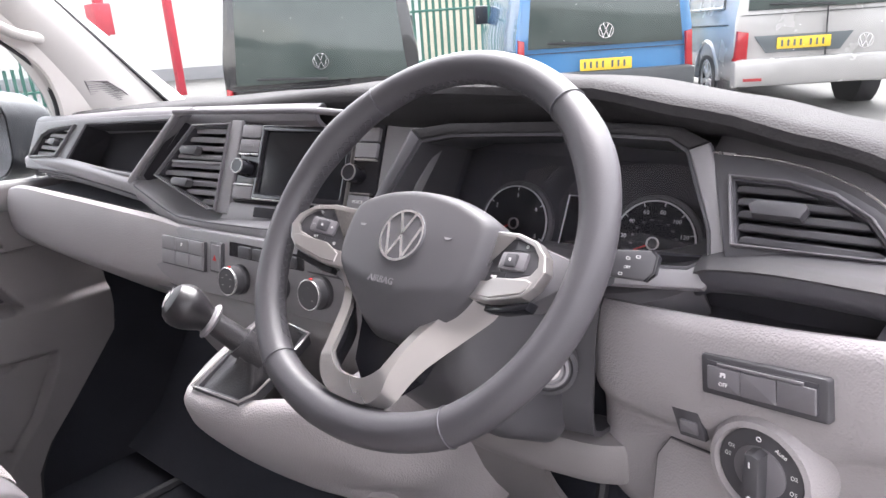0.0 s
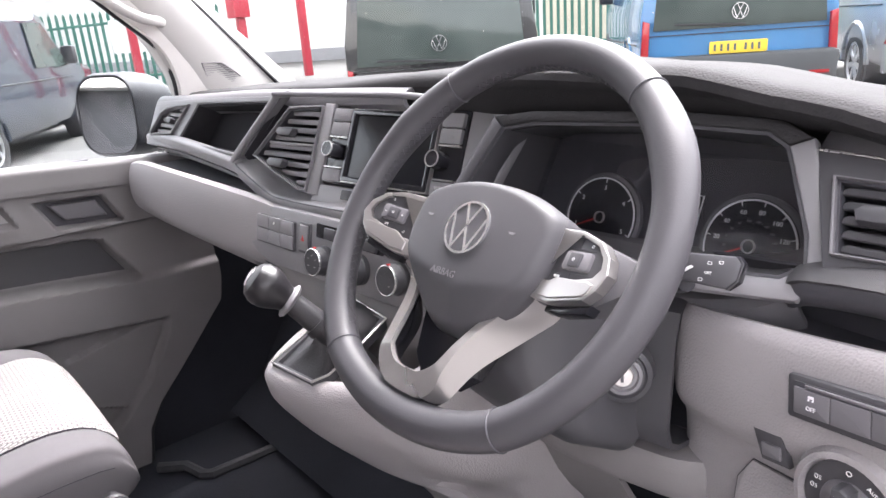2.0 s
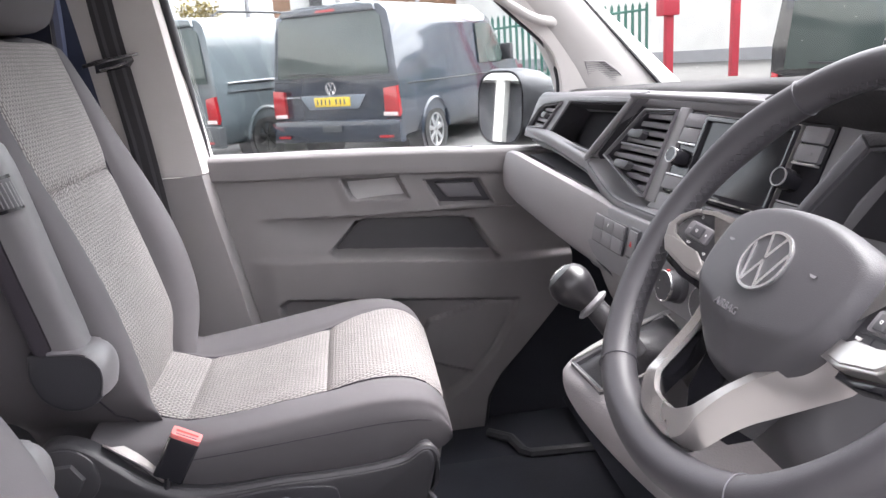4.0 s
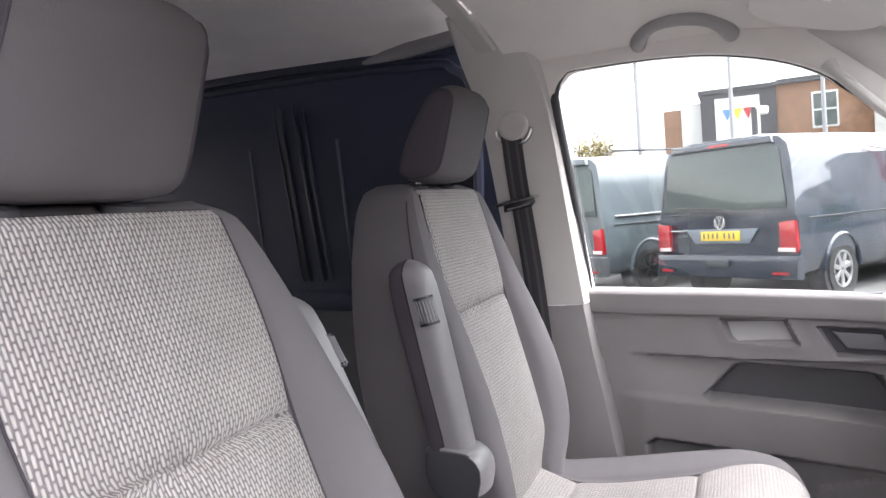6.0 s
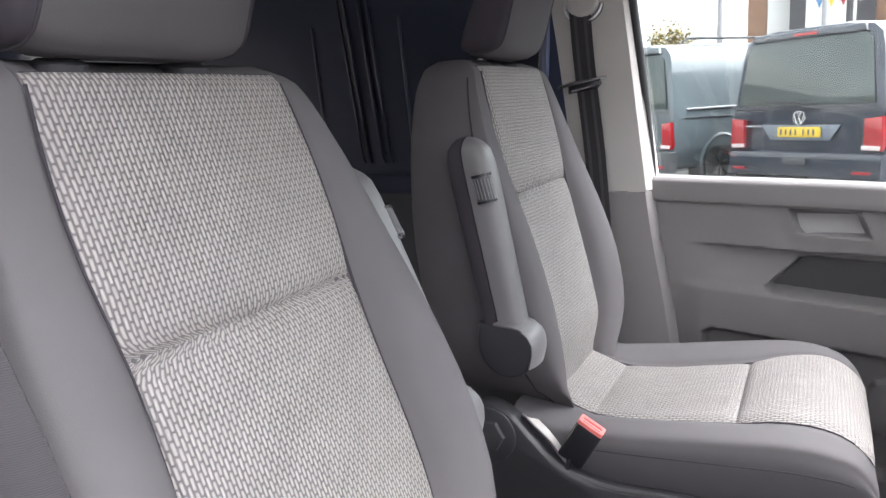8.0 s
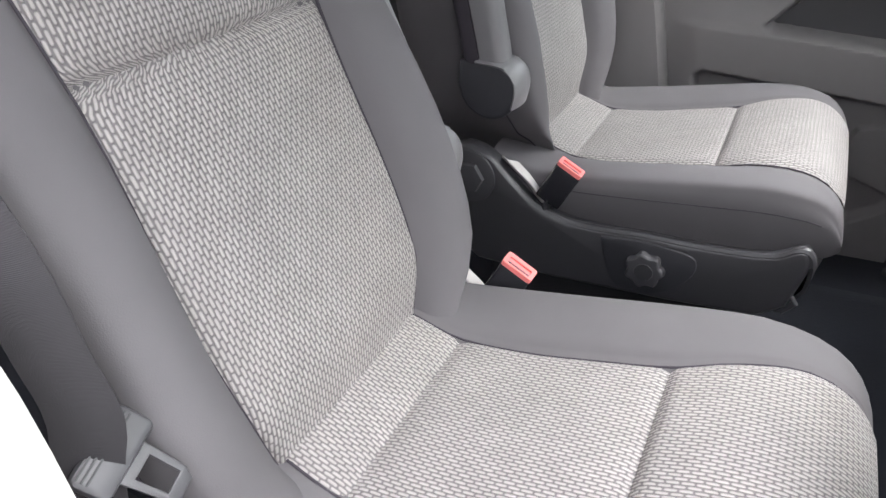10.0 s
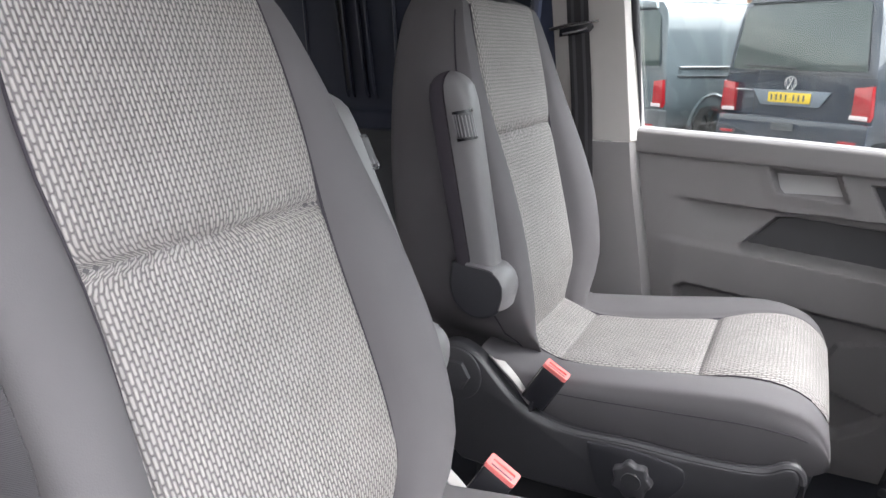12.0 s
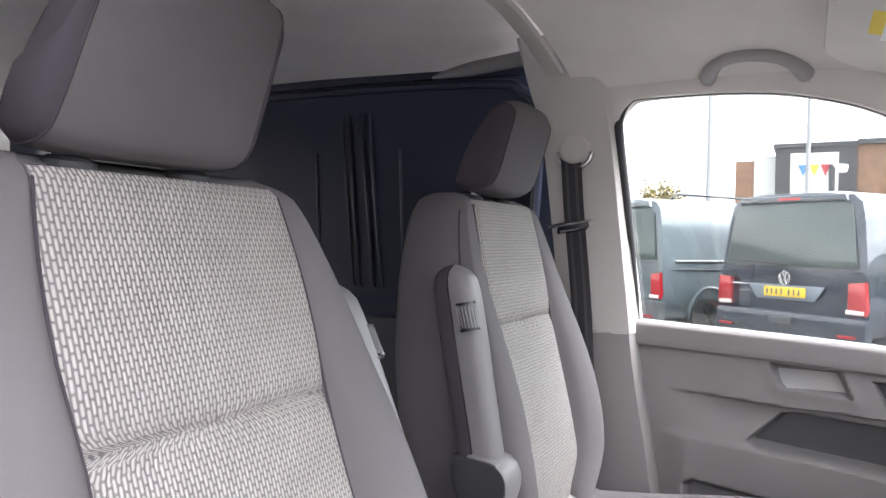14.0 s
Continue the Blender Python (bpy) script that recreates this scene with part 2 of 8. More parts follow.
def loft(rows, around=False, caps=False, thick=0.0, uv=False, bm=None):
    """A skin over rows of points. around: each row closes on itself. thick: metres of solid behind the skin."""
    one = bmesh.new()
    grid = [[one.verts.new(p) for p in row] for row in rows]
    lay = one.loops.layers.uv.new("UVMap") if uv else None
    n = len(rows[0])
    for i in range(len(rows) - 1):
        for j in range(n if around else n - 1):
            k = (j + 1) % n
            f = one.faces.new((grid[i][j], grid[i][k], grid[i + 1][k], grid[i + 1][j]))
            if uv:
                mid = n // 2
                def uvof(a, b):
                    row = rows[a]
                    u = sum((Vector(row[q + 1]) - Vector(row[q])).length for q in range(mid, b)) if b > mid else -sum((Vector(row[q + 1]) - Vector(row[q])).length for q in range(b, mid))
                    v = sum((Vector(rows[q + 1][mid]) - Vector(rows[q][mid])).length for q in range(a))
                    return (u, v)
                for lp, (a, b) in zip(f.loops, ((i, j), (i, k), (i + 1, k), (i + 1, j))):
                    lp[lay].uv = uvof(a, b)
    if caps and around:
        one.faces.new(grid[0][::-1])
        one.faces.new(grid[-1])
    if thick:
        bmesh.ops.recalc_face_normals(one, faces=one.faces)
        bmesh.ops.solidify(one, geom=one.faces[:], thickness=thick)
    return merge(one, None, bm) if bm is not None else one


def spline(pts, n):
    """n + 1 points on a smooth curve through pts (Catmull-Rom)."""
    P = [Vector(p) for p in pts]
    P = [2 * P[0] - P[1]] + P + [2 * P[-1] - P[-2]]
    out, segs = [], len(P) - 3
    for i in range(n + 1):
        s = min(i / n * segs, segs - 1e-9)
        k, t = int(s), s - int(s)
        a, b, c, d = P[k:k + 4]
        out.append(0.5 * ((2 * b) + (c - a) * t + (2 * a - 5 * b + 4 * c - d) * t * t + (3 * b - a - 3 * c + d) * t ** 3))
    return out


def fine(rows, nu, nv):
    """A finer smooth grid through a coarse one."""
    rows = [spline(r, nv) for r in rows]
    cols = [spline([r[j] for r in rows], nu) for j in range(nv + 1)]
    return [[cols[j][i] for j in range(nv + 1)] for i in range(nu + 1)]


def tube(path, radius, sides=12, closed=False, bm=None, squash=1.0, up=None):
    """A pipe along path; radius: one number or one for each point."""
    P = [Vector(p) for p in path]
    n = len(P)
    one, rings = bmesh.new(), []
    ref = Vector(up) if up else None
    last = None
    for i in range(n):
        d = (P[(i + 1) % n] - P[i - 1]) if closed else (P[min(i + 1, n - 1)] - P[max(i - 1, 0)])
        d.normalize()
        a = ref or last or (Vector((0, 0, 1)) if abs(d.z) < 0.9 else Vector((1, 0, 0)))
        a = (a - d * a.dot(d)).normalized()
        last = a
        b = d.cross(a)
        r = radius[i] if isinstance(radius, (list, tuple)) else radius
        rings.append([one.verts.new(P[i] + r * (math.cos(t) * a + squash * math.sin(t) * b)) for t in (2 * math.pi * k / sides for k in range(sides))])
    for i in range(n if closed else n - 1):
        for k in range(sides):
            one.faces.new((rings[i][k], rings[i][(k + 1) % sides], rings[(i + 1) % n][(k + 1) % sides], rings[(i + 1) % n][k]))
    if not closed:
        one.faces.new(rings[0][::-1])
        one.faces.new(rings[-1])
    return merge(one, None, bm) if bm is not None else one


def lathe(m, prof, n=32, bm=None):
    """A turned shape about m's z; prof: (radius, height) from the bottom up."""
    return merge(loft([[(r * math.cos(2 * math.pi * k / n), r * math.sin(2 * math.pi * k / n), z) for k in range(n)] for r, z in prof], True, True), m, bm)


def words(m, text, size, bm=None, align="CENTER", depth=0.0004):
    """Lettering in the built-in font, lying in m's x-y plane."""
    cu = bpy.data.curves.new("text", "FONT")
    cu.body, cu.size, cu.align_x, cu.align_y, cu.extrude = text, size, align, "CENTER", depth
    cu.resolution_u = 2
    ob = bpy.data.objects.new("text", cu)
    me = bpy.data.meshes.new_from_object(ob)
    bpy.data.objects.remove(ob)
    one = bmesh.new()
    one.from_mesh(me)
    bpy.data.meshes.remove(me)
    return merge(one, m, bm)


def facing(origin, slope, yaw=0.0):
    """A plane that faces the driver: x to the right, y up the slope, z towards the seats. slope: metres back per metre up; yaw: metres back per metre to the right."""
    x = Vector((1, yaw, 0)).normalized()
    y = Vector((0, slope, 1))
    y = (y - x * y.dot(x)).normalized()
    z = x.cross(y)
    return Matrix(((x.x, y.x, z.x, origin[0]), (x.y, y.y, z.y, origin[1]), (x.z, y.z, z.z, origin[2]), (0, 0, 0, 1)))


def axis(p, d, up=(0, 0, 1)):
    """A frame at p whose z points along d."""
    z = Vector(d).normalized()
    x = Vector(up).cross(z)
    x = x.normalized() if x.length > 1e-4 else Vector((1, 0, 0))
    y = z.cross(x)
    return Matrix(((x.x, y.x, z.x, p[0]), (x.y, y.y, z.y, p[1]), (x.z, y.z, z.z, p[2]), (0, 0, 0, 1)))


def emblem(m, r, bm=None, tube_r=None):
    """A round badge: a ring with a chevron above a zigzag."""
    w = tube_r or r * 0.075
    bm = plate(m, ring_pts(0, 0, r, n=28), w, 0, holes=[ring_pts(0, 0, r * 0.91, n=28)], bm=bm or bmesh.new())
    k = r * 0.11
    for s in (1, -1):
        for x0, y0, x1, y1 in ((0.34, 0.84, 0.0, 0.10), (0.80, 0.42, 0.36, -0.82), (0.36, -0.82, 0.0, 0.0)):
            a, b = Vector((s * x0 * r, y0 * r)), Vector((s * x1 * r, y1 * r))
            d = (b - a).normalized()
            q = Vector((-d.y, d.x)) * k / 2
            plate(m, [tuple(a + q), tuple(a - q), tuple(b - q), tuple(b + q)], w * 0.9, 0, bm=bm)
    return bm

# ---- the cab shell ----
SIDE = Matrix(((0, 0, 1, 0), (1, 0, 0, 0), (0, 1, 0, 0), (0, 0, 0, 1)))  # outlines in (y, z), thickness along x
UP = Matrix.Identity(4)  # outlines in (x, y), thickness along z


def structure(name, bm, material, label, smooth=30):
    ob = part(name, bm, material, None, label, smooth)
    return tagged(ob, category=name.split("_")[0], kind="structure")


bm = block((-0.80, -2.6, 0.42), (0.80, 0.80, 0.495))
loft([[(x, 0.80, 0.495), (x, 0.90, 0.56), (x, 1.06, 0.80), (x, 1.16, 1.10)] for x in (-0.80, 0.80)], thick=0.03, bm=bm)
structure("floor", bm, "mat", "black rubber floor rising to the toe board of a van cab")

# moulded edge of the mat
mat_edge = thing("floor_mat", (-0.30, 0.40, 0.495), "black rubber cab floor mat with a raised rim", "floor mat")
part("sheet", plate(UP, rounded(-0.60, 0.02, 0.10, 0.86, 0.05), 0.008, 0.003, 0.495), "mat", mat_edge)
part("rim", tube([(-0.575, 0.84, 0.507), (-0.585, 0.64, 0.510), (-0.60, 0.625, 0.51), (-0.66, 0.61, 0.51), (-0.70, 0.56, 0.51)], 0.012, 8), "ply", mat_edge)

# roof lining: domed across the cab, drooping to the windscreen and down to the door frames
def lining(x, y, rear=False):
    a = abs(x) / 0.70
    z = 1.862 - 0.045 * a ** 2 - 0.085 * max(0.0, a - 0.45) ** 1.6 * 1.6
    if rear:
        return 1.905 - 0.02 * a ** 4 + 0.03 * min(1.0, max(0.0, (-0.18 - y) / 0.9))
    return z - 0.30 * max(0.0, y - 0.30) ** 1.6
xs = [-0.70 + 1.40 * i / 28 for i in range(29)]
bm = loft([[(x, y, lining(x, y)) for x in xs] for y in (-0.145, 0.0, 0.12, 0.24, 0.34, 0.44, 0.54, 0.62, 0.68)], thick=-0.03)
structure("ceiling_cab", bm, "roof", "pale beige felt roof lining of a van cab")
bm = loft([[(x, y, lining(x, y, True) + 0.006) for x in [1.18 * q for q in xs]] for y in (-0.10, -0.4, -0.7, -1.0, -1.5, -2.6)], thick=-0.03)
structure("ceiling_cargo", bm, "roofdark", "plain grey lining board over the load space")
bow = thing("roof_bow_trim", (0, -0.165, 1.86), "pale grey trim strip arching across the roof lining", "trim", kind="structure")
part("strip", loft([[(x * 0.86, y, lining(x * 0.86, y) - dz) for x in xs] for y, dz in ((-0.196, -0.002), (-0.190, 0.004), (-0.158, 0.004), (-0.152, -0.001))], thick=-0.008), "pale", bow)
part("screw_row", merge(lathe(axis((-0.66, -0.70, 1.918), (0, 0, -1)), [(0.008, 0), (0.006, 0.004), (0.001, 0.005)], 12), None, lathe(axis((-0.68, -0.95, 1.925), (0, 0, -1)), [(0.008, 0), (0.006, 0.004), (0.001, 0.005)], 12)), "steel", bow)

# windscreen, bowed, with its black edge
def screen(u, v):
    x = -0.78 + 1.56 * u
    lean = 1 - v
    return (x * (1 - 0.10 * v), 1.20 - 0.55 * v - 0.14 * (2 * u - 1) ** 2 * (0.55 + 0.45 * lean), 1.285 + 0.50 * v)
ws = structure("window_front", loft([[screen(i / 20, j / 8) for i in range(21)] for j in range(9)]), "windscreen", "clear dusty windscreen with a black edge")
ws.visible_shadow = False
bm = bmesh.new()
for u0, u1 in ((0.0, 0.012), (0.988, 1.0)):
    loft([[screen(u0, j / 8) for j in range(9)], [screen(u1, j / 8) for j in range(9)]], thick=0.004, bm=bm)
structure("window_front_edge", bm, "rubber", "black rubber edge of the windscreen")
bm = loft([[(x, y, z) for x in (-0.70, 0.70)] for y, z in ((0.66, 1.755), (0.62, 1.80), (0.60, 1.86))], thick=0.03)
structure("header_rail", bm, "roof", "pale felt rail above the windscreen")

# left side of the body, seen past the passenger's seat
def tilt(z):
    """How far the side leans inboard with height."""
    return -0.755 + 0.075 * max(0.0, z - 1.22) / 0.5


def side_skin(outline, depth, material, name, label, bev=0.0, inset=0.0, holes=()):
    bm = plate(SIDE, outline, depth, bev, 0.0, holes=holes)
    for v in bm.verts:
        v.co.x += tilt(v.co.z) + inset
    return structure(name, bm, material, label)


# cant rail and frame round the door glass
opening = [(-0.012, 1.232), (-0.034, 1.46), (-0.053, 1.66), (-0.050, 1.700), (-0.030, 1.730), (0.010, 1.744), (0.20, 1.742), (0.34, 1.722), (0.46, 1.680), (0.56, 1.605), (0.68, 1.495), (0.755, 1.425), (0.782, 1.36), (0.786, 1.30), (0.74, 1.185), (0.30, 1.20)]
opening = [(p.x, p.y) for p in spline([(*q, 0) for q in opening[:14]], 56)] + opening[14:]
outer = [(-0.075, 1.205), (-0.11, 1.74), (-0.10, 1.80), (0.0, 1.83), (0.20, 1.825), (0.40, 1.80), (0.56, 1.74), (0.68, 1.63), (0.80, 1.53), (0.84, 1.48), (0.86, 1.40), (0.87, 1.30), (0.80, 1.172), (0.30, 1.182)]
side_skin(outer, 0.05, "roof", "frame_door", "pale felt frame round the passenger's door glass", 0.018, -0.055, [opening])
bm = tube([(tilt(z) - 0.030 + 0.016 * float(np.clip((0.03 - y) / 0.05, 0, 1)), y, z) for y, z in opening], [0.0022 + 0.0098 * float(np.clip((0.0 - y) / 0.04, 0, 1)) * float(np.clip((1.735 - z) / 0.05, 0, 1)) + (0.004 if y > 0.5 else 0.0) for y, z in opening], 10, closed=True)
structure("window_seal", bm, "rubber", "black rubber seal round the passenger's door glass", 60)
bm = plate(SIDE, outer, 0.004)
for v in bm.verts:
    v.co.x += tilt(v.co.z) - 0.066
pane = structure("window_left", bm, "sideglass", "clear side window of the passenger's door", 0)
pane.visible_shadow = False

# pillar between the screen and the door, wide at the foot
rows = []
for v in range(9):
    k = v / 8
    front = Vector((-0.80 + 0.10 * k, 1.085 - 0.50 * k, 1.315 + 0.44 * k))
    back = Vector((-0.775 + 0.075 * k, 0.800 - 0.02 * k - 0.33 * k ** 1.6, 1.315 + 0.44 * k))
    mid = (front + back) / 2 + Vector((0.035, -0.01, 0.01))
    rows.append(spline([front + Vector((-0.03, 0.01, 0)), front, front * 0.75 + back * 0.25 + Vector((0.022, 0, 0)), mid, back * 0.8 + front * 0.2 + Vector((0.025, 0, 0)), back, back + Vector((-0.04, 0.0, 0))], 12))
pillar = thing("windscreen_pillar", (-0.78, 0.94, 1.315), "pale grey windscreen pillar trim with a ribbed vent corner and a grab handle", "pillar trim", kind="structure")
part("cover", loft(rows, thick=-0.01), "pale", pillar)
def pillar_x(y, z):
    return float(np.interp(y, [0.79, 0.84, 0.905, 0.98], [-0.763, -0.745, -0.741, -0.758])) + 0.005 + 0.30 * (z - 1.35)


tri = [(0.836, 1.388), (0.880, 1.384), (0.912, 1.362), (0.955, 1.325), (0.856, 1.324)]
part("vent_rim", tube([(pillar_x(y, z), y, z) for y, z in tri], 0.0022, 6, closed=True), "grey", pillar)
part("vent_ground", loft([[(pillar_x(y0 + (y1 - y0) * k / 8, z) - 0.0015, y0 + (y1 - y0) * k / 8, z) for k in range(9)] for z, y0, y1 in ((1.325, 0.857, 0.953), (1.345, 0.851, 0.931), (1.362, 0.846, 0.911), (1.384, 0.838, 0.880))], thick=-0.002), "greydoor", pillar, "darker ground of the speaker grille")
bm = bmesh.new()
for i in range(12):
    z = 1.328 + i * 0.0046
    y0 = 0.857 - (z - 1.324) * 0.30
    y1 = float(np.interp(z, [1.325, 1.362, 1.384], [0.951, 0.911, 0.880]))
    tube([(pillar_x(y0 + (y1 - y0) * k / 6, z), y0 + (y1 - y0) * k / 6, z) for k in range(7)], 0.0012, 5, bm=bm)
part("vent_ribs", bm, "grey", pillar, "ribbed speaker grille")
part("grab_handle", tube(spline([(-0.745, 0.775, 1.470), (-0.715, 0.755, 1.478), (-0.695, 0.70, 1.492), (-0.685, 0.60, 1.56), (-0.675, 0.52, 1.64), (-0.69, 0.49, 1.68)], 18), [0.017, 0.014] + [0.0105] * 15 + [0.013, 0.016], 12), "pale", pillar, "pale grey moulded grab handle")

# door post behind the passenger's door
post = thing("door_post", (-0.74, -0.10, 0.6), "pale grey upper and darker lower trim of the door post", "pillar trim", kind="structure")
rows = []
for z, y0, y1, x in ((1.215, -0.185, -0.018, -0.74), (1.40, -0.20, -0.036, -0.725), (1.58, -0.215, -0.052, -0.705), (1.70, -0.230, -0.066, -0.69), (1.78, -0.245, -0.085, -0.655), (1.84, -0.245, -0.11, -0.60), (1.868, -0.235, -0.135, -0.545)):
    rows.append([(x - 0.05, y0 - 0.005, z), (x, y0, z), (x + 0.012, y0 + 0.02, z), (x + 0.012, y1 - 0.03, z), (x + 0.002, y1 - 0.006, z), (x - 0.035, y1, z)])
part("upper_trim", loft(fine(rows, 18, 10), thick=-0.008), "pale", post)
rows = []
for z, y0, y1, x in ((0.52, -0.17, 0.075, -0.70), (0.75, -0.17, 0.05, -0.715), (0.95, -0.175, 0.022, -0.725), (1.10, -0.18, -0.004, -0.732), (1.212, -0.185, -0.020, -0.738)):
    rows.append([(x - 0.05, y0 - 0.005, z), (x, y0, z), (x + 0.012, y0 + 0.02, z), (x + 0.012, y1 - 0.03, z), (x + 0.002, y1 - 0.006, z), (x - 0.035, y1, z)])
part("lower_trim", loft(fine(rows, 12, 10), thick=-0.008), "greydoor", post, "darker grey lower post trim")

# load space side: the painted sliding door with pressed ribs, rail and hardboard
bm = block((-0.87, -2.6, 1.16), (-0.85, -0.20, 1.96))
structure("wall_left", bm, "metalwall", "dark blue painted steel side of the load space")
bm = block((-0.85, -2.6, 0.40), (-0.832, -0.20, 1.195), 0.003, 1)
structure("wall_left_board", bm, "ply", "grey hardboard lining the lower load space side")
slider = thing("sliding_door_frame", (-0.83, -0.8, 1.2), "dark blue pressed steel inner frame of a sliding door", "door frame", kind="structure")
part("top_rail", tube([(-0.83, -2.5, 1.905), (-0.83, -0.9, 1.893), (-0.83, -0.30, 1.872)], 0.020, 8, squash=0.6), "metalwall", slider)
part("lower_rail", tube([(-0.835, -2.5, 1.235), (-0.835, -0.24, 1.215)], 0.03, 8, squash=0.5), "metalwall", slider)
part("front_edge", tube(spline([(-0.835, -0.34, 1.22), (-0.835, -0.30, 1.5), (-0.83, -0.295, 1.75), (-0.83, -0.34, 1.815), (-0.83, -0.44, 1.842), (-0.83, -1.0, 1.862), (-0.83, -2.5, 1.875)], 30), 0.014, 8), "metalwall", slider)
for y, r in ((-0.872, 0.0035), (-0.851, 0.0045), (-0.803, 0.0055), (-0.776, 0.0045)):
    part("rib", tube([(-0.85, y + 0.004, 1.280), (-0.845, y, 1.292), (-0.842, y - 0.026, 1.55), (-0.845, y - 0.050, 1.780), (-0.85, y - 0.051, 1.792)], r, 8), "metalwall", slider)
part("rib_groove", plate(SIDE, [(-0.872, 1.30), (-0.851, 1.30), (-0.902, 1.785), (-0.922, 1.785)], 0.004, 0, -0.850), "rubber", slider)
for y in (-0.70, -1.0):
    part("pressed_edge", tube([(-0.85, y, 1.30), (-0.848, y - 0.01, 1.5), (-0.85, y - 0.02, 1.68)], 0.005, 6), "metalwall", slider)
part("rail_cover", tube(spline([(-0.66, -0.22, 1.858), (-0.70, -0.33, 1.860), (-0.735, -0.46, 1.860), (-0.765, -0.57, 1.857)], 12), [0.019] * 8 + [0.017, 0.015, 0.012, 0.009, 0.005], 12, squash=0.7), "arm", slider, "shiny dark moulded rail cover")
BACK = Matrix(((1, 0, 0, 0), (0, 0, 1, 0), (0, 1, 0, 0), (0, 0, 0, 1)))
# both openings are added, out of view, to brighten the load space roof
structure("wall_back", plate(BACK, [(-0.86, 0.5), (0.86, 0.5), (0.86, 1.98), (-0.86, 1.98)], 0.04, 0, -2.64, holes=[rounded(-0.74, 1.15, -0.06, 1.80, 0.08), rounded(0.06, 1.15, 0.74, 1.80, 0.08)]), "roofdark", "plain grey unseen rear end of the load space, two openings added for light")
structure("wall_right", block((0.84, -2.6, 0.5), (0.87, -0.30, 1.95)), "roofdark", "plain grey right side of the load space")
post_r = thing("door_post_driver", (0.76, -0.17, 0.5), "pale grey door post trim beside the driver's seat", "pillar trim", kind="structure")
rows = []
for z, y0, y1, x in ((0.45, -0.26, -0.005, 0.715), (0.80, -0.27, -0.014, 0.717), (1.05, -0.27, -0.018, 0.717), (1.17, -0.28, -0.024, 0.719), (1.215, -0.28, -0.045, 0.722), (1.30, -0.285, -0.11, 0.727), (1.5, -0.29, -0.18, 0.72), (1.75, -0.30, -0.19, 0.67), (1.86, -0.28, -0.18, 0.56)):
    rows.append([(x + 0.07, y0, z), (x, y0, z), (x - 0.012, (y0 + y1) / 2, z), (x, y1, z), (x + 0.07, y1 + 0.005, z)])
part("trim", loft(fine(rows, 20, 8), thick=0.008), "pale", post_r)
structure("sill_driver", block((0.72, -0.16, 0.36), (0.86, 0.95, 0.50), 0.012), "seatplastic", "dark step sill under the driver's door")
structure("wall_front", block((-0.86, 1.17, 0.3), (0.86, 1.20, 1.29)), "rubber", "dark front bulkhead behind the dashboard")
structure("wall_footwell", block((-0.845, 0.55, 0.45), (-0.820, 1.17, 1.15)), "mat", "dark carpeted footwell side")
structure("wall_cab_right", block((0.76, 0.80, 0.40), (0.79, 1.17, 1.25)), "greydoor", "plain grey trim at the driver's end of the dashboard")

# ---- passenger's door ----
door = thing("passenger_door", (-0.75, 0.30, 0.52), "closed grey plastic passenger's door panel with recessed handle and map pocket", "car door")
grip = [(0.268, 1.170), (0.395, 1.164), (0.418, 1.112), (0.285, 1.124)]
lever = [(0.455, 1.150), (0.585, 1.143), (0.618, 1.080), (0.488, 1.088)]
pocket = [(0.290, 1.062), (0.320, 1.066), (0.540, 1.050), (0.570, 1.042), (0.626, 0.950), (0.615, 0.944), (0.235, 0.986), (0.222, 0.997)]
bin_cut = [(0.095, 0.885), (0.115, 0.898), (0.45, 0.862), (0.665, 0.838), (0.655, 0.80), (0.60, 0.70), (0.52, 0.615), (0.47, 0.585), (0.12, 0.60), (0.10, 0.62)]
wedge = [(0.44, 0.80), (0.70, 0.86), (0.62, 0.72), (0.56, 0.64), (0.40, 0.70)]


def ramp(a, b, v):
    k = np.clip((v - a) / (b - a), 0, 1)
    return k * k * (3 - 2 * k)


def inside(poly, Y, Z):
    """Metres to the outline, negative within it."""
    best, odd = np.full(Y.shape, 9.0), np.zeros(Y.shape, bool)
    for (ay, az), (by, bz) in zip(poly, poly[1:] + poly[:1]):
        ey, ez = by - ay, bz - az
        k = np.clip(((Y - ay) * ey + (Z - az) * ez) / (ey * ey + ez * ez), 0, 1)
        best = np.minimum(best, np.hypot(Y - ay - k * ey, Z - az - k * ez))
        if bz != az:
            odd ^= ((az > Z) != (bz > Z)) & (Y < ay + (Z - az) * ey / ez)
    return np.where(odd, -best, best)


